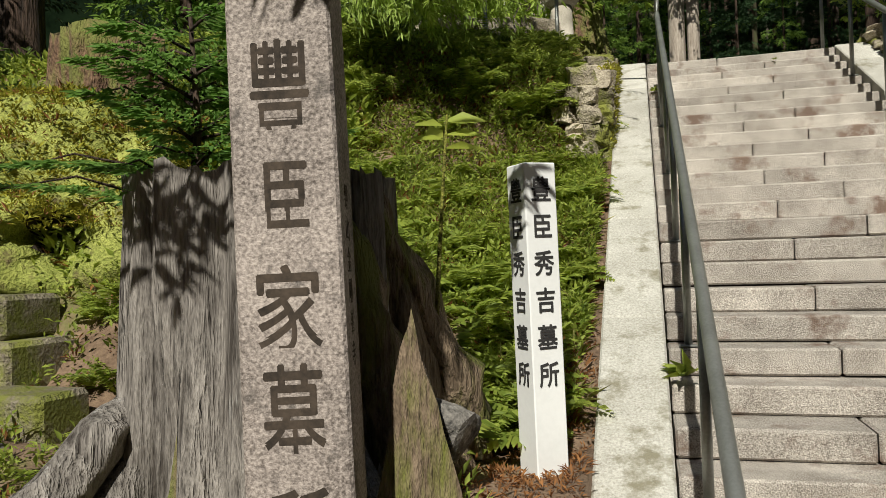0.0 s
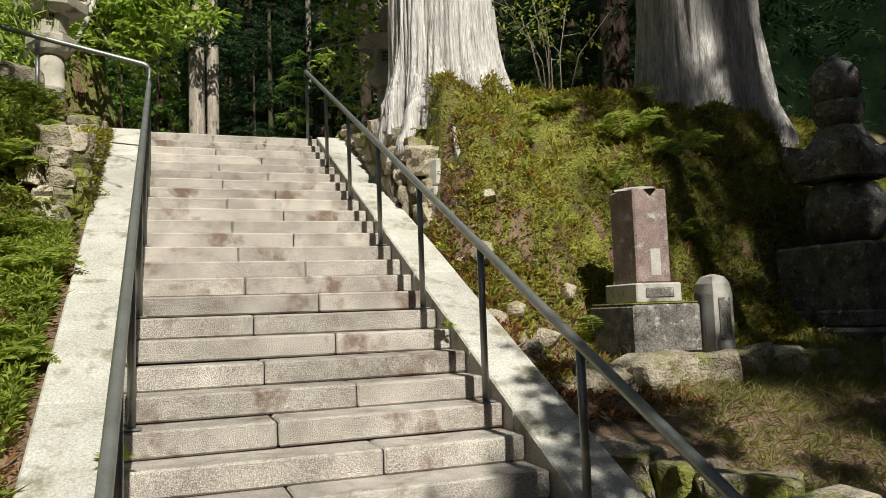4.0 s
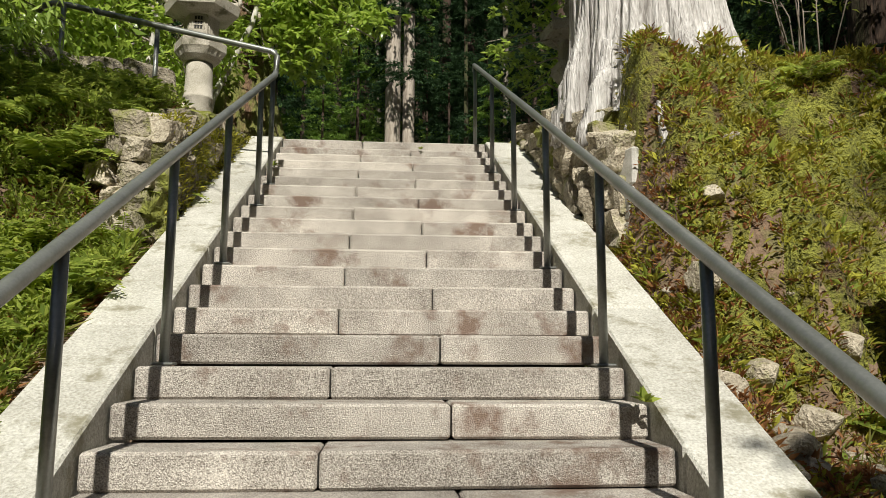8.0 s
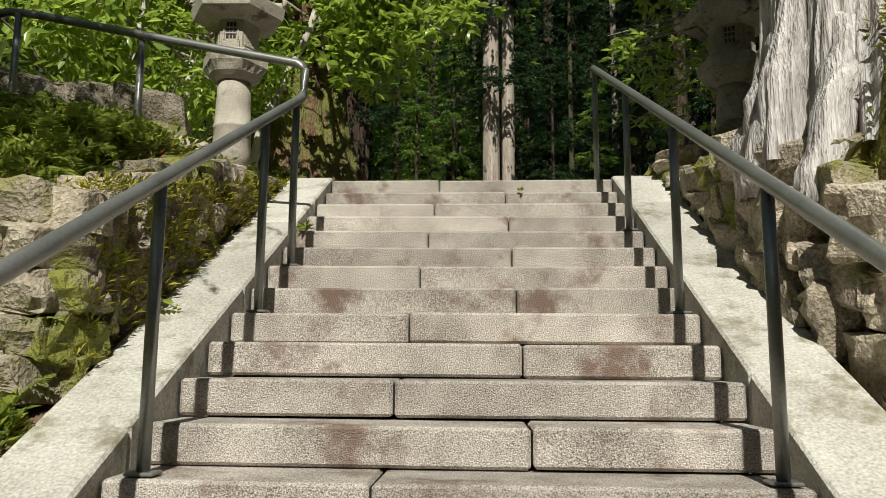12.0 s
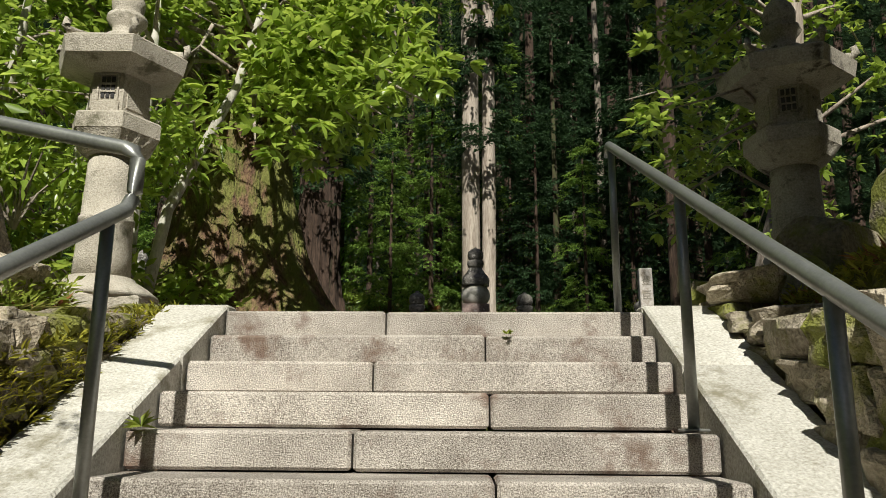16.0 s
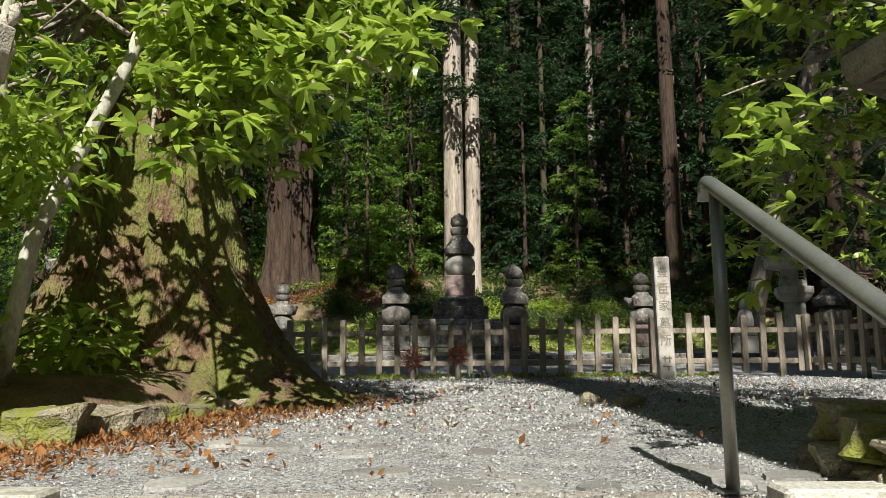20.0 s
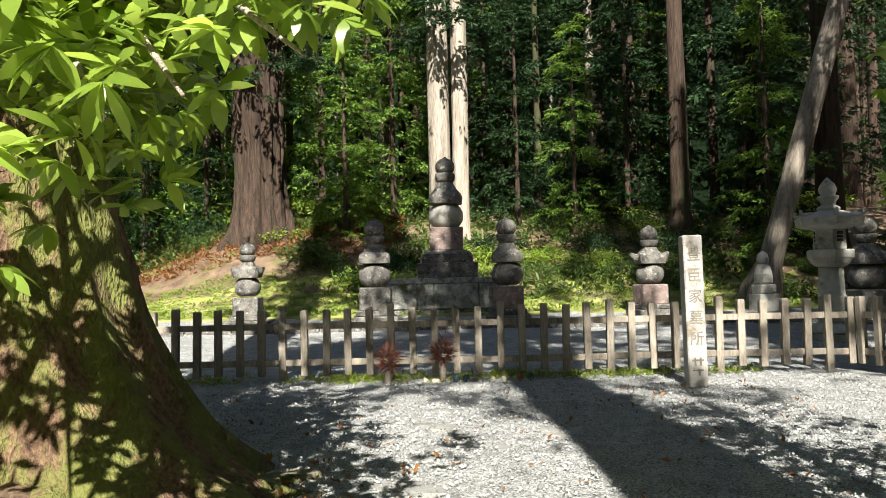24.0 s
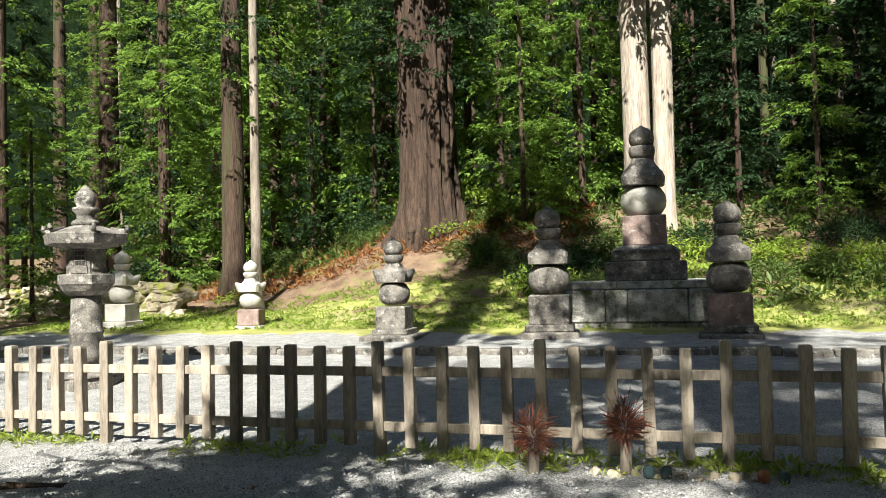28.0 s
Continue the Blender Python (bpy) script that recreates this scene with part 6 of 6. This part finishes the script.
def on_left(g):
    while True:
        x, y = CL_OUT - 0.11 - 4.8 * g.rand() ** 1.4, g.uniform(2.3, 10.4)
        if (x + 1.42) ** 2 + (y - 3.2) ** 2 < 0.7 or (x + 0.30) ** 2 + (y - 3.5) ** 2 < 0.26 or (x > -0.42 and y < 4.6 and g.rand() < 0.7) or (x > -0.75 and y < 3.5 and g.rand() < 0.75) or (x > -0.6 and y > 7.3 and x < -0.15):
            continue
        if x < -2.3 and y < 4.5 and g.rand() < 0.75:
            continue
        if y < 7 and noise.noise(Vector((x * 1.6, y * 1.6, 0))) < -0.32:
            continue
        return x, y, ground_z(x, y) - 0.01, g.uniform(0.6, 1.5)


def by_post(g):
    x, y = g.uniform(-0.75, CL_OUT - 0.02), g.uniform(2.7, 4.9)
    return x, y, ground_z(x, y) + 0.004, g.uniform(0.4, 1.0)


def on_bank(g):
    while True:
        x, y = 2.92 + 6.6 * g.rand() ** 1.15, g.uniform(5.0, 10.4) if g.rand() < 0.25 else g.uniform(6.0, 10.4)
        if y < 6.0 and x > 3.9:
            continue
        if noise.noise(Vector((x * 1.8, y * 1.8, 4))) > -0.5:
            return x, y, max(bank_skin(x, y), ground_z(x, y)) - 0.01, g.uniform(0.5, 1.2)


def on_terrace(g):
    x, y = g.uniform(3.6, 9), g.uniform(2.0, 6.2)
    return x, y, ground_z(x, y), g.uniform(0.5, 1.2)


herb_stuff("undergrowth_left", "low ferns, herbs and grasses on the left bank", 19000, on_left, 0.044, 0.017, L_FERN, 80, 0.12)
herb_stuff("grass_left", "grass blades among the herbs", 4200, on_left, 0.11, 0.007, L_GRASS, 81, 0.03, 7)
def far_left(g):
    x, y = g.uniform(-8.5, -2.4), g.uniform(4.6, 10.4)
    return x, y, ground_z(x, y) - 0.01, g.uniform(0.7, 1.6)


herb_stuff("undergrowth_far", "ferns and herbs on the far left slope", 9000, far_left, 0.08, 0.03, L_FERN, 99, 0.15, 8)
herb_stuff("litter_far", "brown litter among the ferns", 1500, far_left, 0.08, 0.02, L_DEAD, 100, 0.05, 6)
for x, y, s, k in ((-5.9, 6.0, .7, 0), (-6.4, 7.2, .8, 1), (-7.2, 6.0, .8, 0), (-8.0, 8.4, 1.0, 1), (-5.4, 7.6, .7, 0), (-6.2, 4.6, .6, 3)):
    shrub(x, y, k, s, "leafy shrub on the fern slope")
herb_stuff("litter_post", "reddish needle litter round the white post", 650, by_post, 0.05, 0.012, L_DEAD, 103, 0.01, 5)
herb_stuff("litter_left", "brown dead fern and leaf litter on the left bank", 3600, on_left, 0.06, 0.016, L_DEAD, 90, 0.04, 6)
herb_stuff("moss_tufts", "moss tufts on the cedar bank", 20000, on_bank, 0.055, 0.017, L_MOSS, 82, 0.03, 8)
herb_stuff("bank_herbs", "small herbs on the mossy bank", 900, on_bank, 0.09, 0.026, L_FERN, 83, 0.05, 7)
herb_stuff("dead_fern", "brown dead fern on the bank", 2600, on_bank, 0.07, 0.012, L_DEAD, 84, 0.05, 6)
def at_foot(g):
    x, y = 2.9 + 1.1 * g.rand() ** 1.4, g.uniform(4.6, 7.4)
    return x, y, max(bank_skin(x, y), ground_z(x, y)), g.uniform(0.5, 1.2)


herb_stuff("foot_litter", "reddish leaf litter at the foot of the bank", 1500, at_foot, 0.05, 0.018, L_DEAD, 98, 0.015, 5)
herb_stuff("terrace_grass", "thin dry grass on the terrace", 8500, on_terrace, 0.09, 0.006, L_GRASS, 85, 0.0, 7)


def on_wall(g):
    y = g.uniform(7.45, 10.7)
    top = 3.32 + (y - 7.5) * 0.24
    z = top - 0.8 * (1 - smooth01(7.5, 10.8, y) * 0.75) * g.rand() ** 1.3
    return -0.12 - 0.2 * g.rand() ** 2, y, z, g.uniform(0.4, 1.1)


herb_stuff("wall_moss", "moss, dry grass and small ferns in the wall joints", 2600, on_wall, 0.05, 0.013, L_MOSS, 97, 0.02, 6)
for x, y, z0, h, r, lean in ((3.27, 7.02, 2.5, 0.95, 0.075, 0.16), (3.45, 6.95, 2.75, 0.42, 0.05, 0.12), (3.75, 7.5, 3.2, 0.5, 0.05, 0.25), (4.4, 7.0, 2.7, 0.4, 0.045, 0.2)):
    rt2 = thing("dead_root", pose(x, y, z0, 0, 0, 15), "pale dead root standing out of the mossy bank", "root", "dead roots")
    bm = tube([(0, 0, -0.1), (0.02, lean * 0.3, h * 0.35), (-0.01, lean * 0.7, h * 0.7), (0.0, lean * 1.4, h)], [r * 1.1, r, r * 0.8, r * 0.35], 12)
    bmesh.ops.subdivide_edges(bm, edges=bm.edges, cuts=2, use_grid_fill=True)
    for v in bm.verts:
        v.co += Vector((fbm(v.co.x * 3, v.co.y * 3, v.co.z, 6), fbm(v.co.y, v.co.z, v.co.x, 6), 0)) * 0.03
    part("root", bm, M_BARK, rt2, smooth=True)
for x, y, s in ((4.02, 6.1, 1.15), (4.9, 7.1, 1.0), (5.3, 7.4, 1.1), (5.8, 7.3, 0.9), (6.4, 7.7, 1.0), (3.5, 7.3, 0.6), (4.6, 7.7, 0.7), (6.0, 8.2, 0.9), (5.5, 6.9, 0.8)):
    fern(x, y, s)


def on_slope(g):
    x = g.uniform(-12, 10)
    y = g.uniform(29.0, 38)
    if x < -0.5 and y < 33.5:
        y = g.uniform(33.5, 38)
    return x, y, plateau(x, y), g.uniform(0.6, 1.6)


herb_stuff("slope_herbs", "low green herbs on the slope behind the tombs", 5200, on_slope, 0.13, 0.05, L_SHRUB, 86, 0.08, 7)


def on_brown(g):
    x, y = g.uniform(-11, 0.5), g.uniform(32.2, 36)
    return x, y, plateau(x, y) + 0.01, g.uniform(0.6, 1.5)


herb_stuff("slope_litter", "brown needle litter and dead fern on the slope", 2600, on_brown, 0.14, 0.03, L_DEAD, 91, 0.03, 5)


def on_lawn(g):
    x, y = g.uniform(-11.5, 10.5), g.uniform(27.3, 31.5)
    return x, y, plateau(x, y) + 0.02, g.uniform(0.5, 1.3)


herb_stuff("lawn_tufts", "short moss with sunlight in its colour and grass tufts", 9000, on_lawn, 0.07, 0.02, L_LAWN, 92, 0.02, 6)


def leaf_litter(g):
    while True:
        if g.rand() < 0.6:
            x, y = -0.3 + g.normal(0, 0.55), g.uniform(11.0, 15.5)
            x += max(0, y - 13) * 0.4
        else:
            x, y = g.uniform(-2.5, 5.0), g.uniform(10.7, 19)
        if y > 10.6 and g.rand() < 0.9:
            return x, y, plateau(x, y) + 0.02, g.uniform(0.6, 1.2)


def kerb_litter(g):
    y = 11.0 + 3.6 * g.rand()
    x = -0.35 + max(0, y - 12.6) * 0.42 + abs(g.normal(0, 0.38)) - 0.25 - (0.9 * g.rand() if y < 12 else 0)
    return x, y, plateau(x, y) + 0.018, g.uniform(0.5, 1.1)


herb_stuff("kerb_litter", "reddish-brown needle and leaf litter along the kerb", 2600, kerb_litter, 0.045, 0.016, L_DEAD, 101, 0.01, 3)
herb_stuff("fallen_leaves", "fallen brown and orange leaves on the gravel", 620, leaf_litter, 0.055, 0.026, L_DEAD, 87, 0.004, 2)


def gravel_bits(g):
    x, y = g.uniform(-3.5, 6.5), 10.62 + 9.3 * g.rand() ** 1.5
    return x, y, plateau(x, y) + 0.012, g.uniform(0.5, 1.4) * (0.45 + 0.55 * smooth01(11.0, 13.5, y))


herb_stuff("gravel_chips", "loose angular gravel chips", 32000, gravel_bits, 0.019, 0.016, M_CHIP, 88, 0.004, 3)


def fence_weeds(g):
    x = g.uniform(-5, 6.5)
    if noise.noise(Vector((x * 0.9, 3, 0))) < -0.1:
        x = g.uniform(0.2, 4)
    return x, 19.75 + g.normal(0, 0.16), 4.18, g.uniform(0.5, 1.2)


herb_stuff("fence_weeds", "low green weeds along the fence foot", 520, fence_weeds, 0.08, 0.02, L_FERN, 89, 0.03, 8)

def on_mound(g):
    a, e = g.uniform(0, 2 * pi), g.uniform(0.0, 1.0)
    v = Vector((cos(a) * sqrt(1 - e * e), sin(a) * sqrt(1 - e * e), e))
    v *= 1 + 0.28 * fbm(v.x, v.y, v.z, 1.6) + 0.05 * fbm(v.x, v.y, v.z, 8)
    p = mound.matrix_basis @ v
    return p.x, p.y, p.z - 0.01, g.uniform(0.5, 1.2)


vd = Vector((0.42, -0.86, 0.22)).normalized()
vd *= 1 + 0.28 * fbm(vd.x, vd.y, vd.z, 1.6) + 0.05 * fbm(vd.x, vd.y, vd.z, 8)
hp = mound.matrix_basis @ vd
# bowl in the same near-black colour, painting the hollow's shade
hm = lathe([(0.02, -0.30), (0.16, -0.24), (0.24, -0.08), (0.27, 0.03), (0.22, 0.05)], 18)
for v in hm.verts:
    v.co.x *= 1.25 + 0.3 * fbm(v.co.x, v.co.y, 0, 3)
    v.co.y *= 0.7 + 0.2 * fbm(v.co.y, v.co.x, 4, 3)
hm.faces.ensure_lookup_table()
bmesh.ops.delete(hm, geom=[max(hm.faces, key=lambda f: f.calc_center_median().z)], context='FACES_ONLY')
hollow = part("hollow", hm, M_HOLE, mound, "hollow between the old roots, its shade put into the colour", smooth=True)
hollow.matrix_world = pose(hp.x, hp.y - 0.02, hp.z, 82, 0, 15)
herb_stuff("mound_moss", "moss and small herbs on the mound", 5200, on_mound, 0.045, 0.017, L_MOSS, 95, 0.03, 7)
herb_stuff("mound_litter", "brown fern litter on the mound", 900, on_mound, 0.07, 0.012, L_DEAD, 96, 0.02, 5)

# sapling on the stump and small broad leaves beside it
sap = thing("sapling_tree", pose(-1.75, 3.15, 1.75), "young feathery cypress growing from the stump", "tree", "saplings")
part("trunk", tube([(0, 0, -0.1), (0.05, 0.02, 0.4), (0.0, 0.05, 0.95)], [0.02, 0.016, 0.008], 8), M_BARK_RED, sap, smooth=True)
P, D = [], []
for k in range(30):
    a = g.uniform(0, 2 * pi)
    z0 = g.uniform(0.02, 0.85)
    r = (0.85 - 0.55 * z0) * g.uniform(.7, 1.1)
    pts = [(0.02, 0.02, z0), (r * .6 * cos(a), r * .6 * sin(a), z0 + 0.10), (r * cos(a), r * sin(a), z0 + 0.02)]
    bough(sap, pts, 0.008, M_BARK_RED)
    m = 260
    f = 0.15 + 0.85 * g.rand(m, 1)
    c = np.concatenate([r * f * cos(a), r * f * sin(a), z0 + 0.17 * f - 0.13 * f * f], 1)
    sd = g.choice([-1, 1], (m, 1)) * g.rand(m, 1) * 0.17 * (1.1 - f)
    P.append(c + sd * np.array([-sin(a), cos(a), 0]))
    D.append(np.array([cos(a), sin(a), -0.1]) + np.sign(sd) * np.array([-sin(a), cos(a), 0]) * 0.8 + g.normal(0, .2, (m, 3)))
P, D = np.concatenate(P), np.concatenate(D)
add_crown(sap, leaf_mesh("sprays", P, D, 0.058 * g.uniform(.6, 1.4, len(P)), 0.018, L_SAP, 0.1, 0.2, g))
bp = thing("broadleaf_plant", pose(-0.78, 3.5, 1.05), "tall herb with large light green leaves behind the stump", "plant")
part("stem", tube([(0, 0, 0), (0.03, 0.03, 0.5), (0.08, 0.05, 1.15)], [0.012, 0.01, 0.005], 6), M_MOSS, bp, smooth=True)
P = [(0.06, 0.05, 1.0 + 0.02 * k) for k in range(7)]
D = [(cos(k * 2.1), sin(k * 2.1) * .8, 0.05) for k in range(7)]
add_crown(bp, leaf_mesh("leaves", P, D, 0.2, 0.085, L_FERN, 0.1, 0.5), name="leaves")

# bare bush on the cedar bank
bb = thing("bare_bush", pose(4.75, 7.9, 4.0), "thin bare-twigged bush with few leaves on the bank", "bush")
P, D = [], []
for k in range(8):
    a = g.uniform(0, 2 * pi)
    h = g.uniform(0.7, 1.45)
    r = g.uniform(.15, .75)
    pts = [(0.1 * cos(a), 0.1 * sin(a), -0.15), (r * .4 * cos(a), r * .4 * sin(a), h * .5), (r * cos(a), r * sin(a), h)]
    part("branch", tube(pts, [0.009, 0.006, 0.003], 6), M_BARK_GREY, bb, smooth=True)
    for j in range(4):
        e = Vector(pts[1]).lerp(Vector(pts[2]), g.rand())
        q = e + Vector((g.normal(0, .16), g.normal(0, .16), g.uniform(.0, .22)))
        part("twig", tube([e, q], [0.005, 0.002], 5), M_BARK_GREY, bb)
        for u in range(11):
            P.append(q + Vector(g.normal(0, .05, 3)))
            D.append(g.normal(0, 1, 3))
add_crown(bb, leaf_mesh("leaves", P, D, 0.07, 0.03, L_FERN, 0.2, 0.3), name="leaves")

# dried offerings before the fence
for x, y, h in ((0.95, 19.42, 0.17), (1.62, 19.50, 0.24)):
    fo = thing("flower_offering", pose(x, y, 4.165), "dried brown flower branches in a wooden holder", "offering", "dried offerings")
    part("holder", lathe([(0.035, 0), (0.045, 0.02), (0.042, h), (0.034, h + 0.01)], 12), M_BARK_GREY, fo, smooth=True)
    n = 460
    d = unit(g, n)
    d[:, 2] = d[:, 2] * 0.7 + 0.3
    add_crown(fo, leaf_mesh("dried_spray", np.array([0, 0, h + 0.10]) + d * np.array([0.8, 0.8, 1.5]) * (0.03 + 0.12 * g.rand(n, 1) * g.uniform(.5, 1.2, (n, 1))), d + g.normal(0, .35, (n, 3)), 0.11 * g.uniform(.5, 1.4, n), 0.005 + 0 * g.rand(n), L_DRIED, 0.1, 0.4, g), name="dried_spray")
for k, (x, lab) in enumerate(((1.78, "small blue glass offering jar"), (1.90, "small blue glass offering jar"), (2.55, "small red clay offering cup"), (2.68, "small violet glass offering jar"))):
    o = part("offering_jar", lathe([(0.03, 0), (0.04, 0.015), (0.042, 0.06), (0.03, 0.075), (0.032, 0.085)], 12), (M_JAR, M_JAR, M_CLAY, M_JAR)[k], None, smooth=True)
    o.matrix_basis = pose(x, 19.42, plateau(x, 19.42) + 0.012)
    tagged(o, lab, "jar", "offerings")
for k in range(9):
    x = 1.4 + k * 0.14 + rnd.uniform(-.04, .04)
    s = rnd.uniform(.06, .13)
    rock(x, 19.45 + rnd.uniform(-.06, .06), 4.19, s * 1.4, s, s * .8, "small offering stone by the fence")
fb = thing("fallen_branch", pose(-2.6, 18.3, 4.2, 0, 0, 20), "dark fallen twig bundle on the gravel", "branch")
for k in range(6):
    part("twig", tube([(-0.2 + .02 * k, rnd.uniform(-.05, .05), 0.01 + .01 * k), (0.05, rnd.uniform(-.05, .05), .03), (0.3, rnd.uniform(-.12, .12), .02)], [.012, .01, .004], 6), M_BARK_RED, fb)
fbr = thing("fallen_branch", pose(-0.75, 6.6, ground_z(-0.75, 6.6) + 0.08, 0, 25, 150), "dead brown branch lying on the fern bank", "branch")
part("branch", tube([(0, 0, 0), (0.4, 0.05, 0.02), (0.9, 0.0, 0.0)], [.03, .035, .015], 8), M_BARK_RED, fbr, smooth=True)
# weeds growing from the steps
for x, y, z, s in ((0.31, 4.35, 0.92, 1.0), (1.72, 10.16, 3.895, .28), (0.3, 9.3, 3.45, .5), (2.4, 5.4, 1.5, .5)):
    o = new("weed", leaf_mesh("weed", np.array([0, 0, 0.02]) + 0 * unit(g, 14), np.abs(unit(g, 14)) * np.array([1, 1, .6]) * np.sign(g.normal(0, 1, (14, 3)) + np.array([0, 0, 9])), 0.14, 0.06, L_FERN, .2, .4, g))
    o.matrix_basis = pose(x, y, z) @ Matrix.Diagonal((s, s, s, 1))
    tagged(o, "small green weed in a stair joint", "weed", "stair weeds")
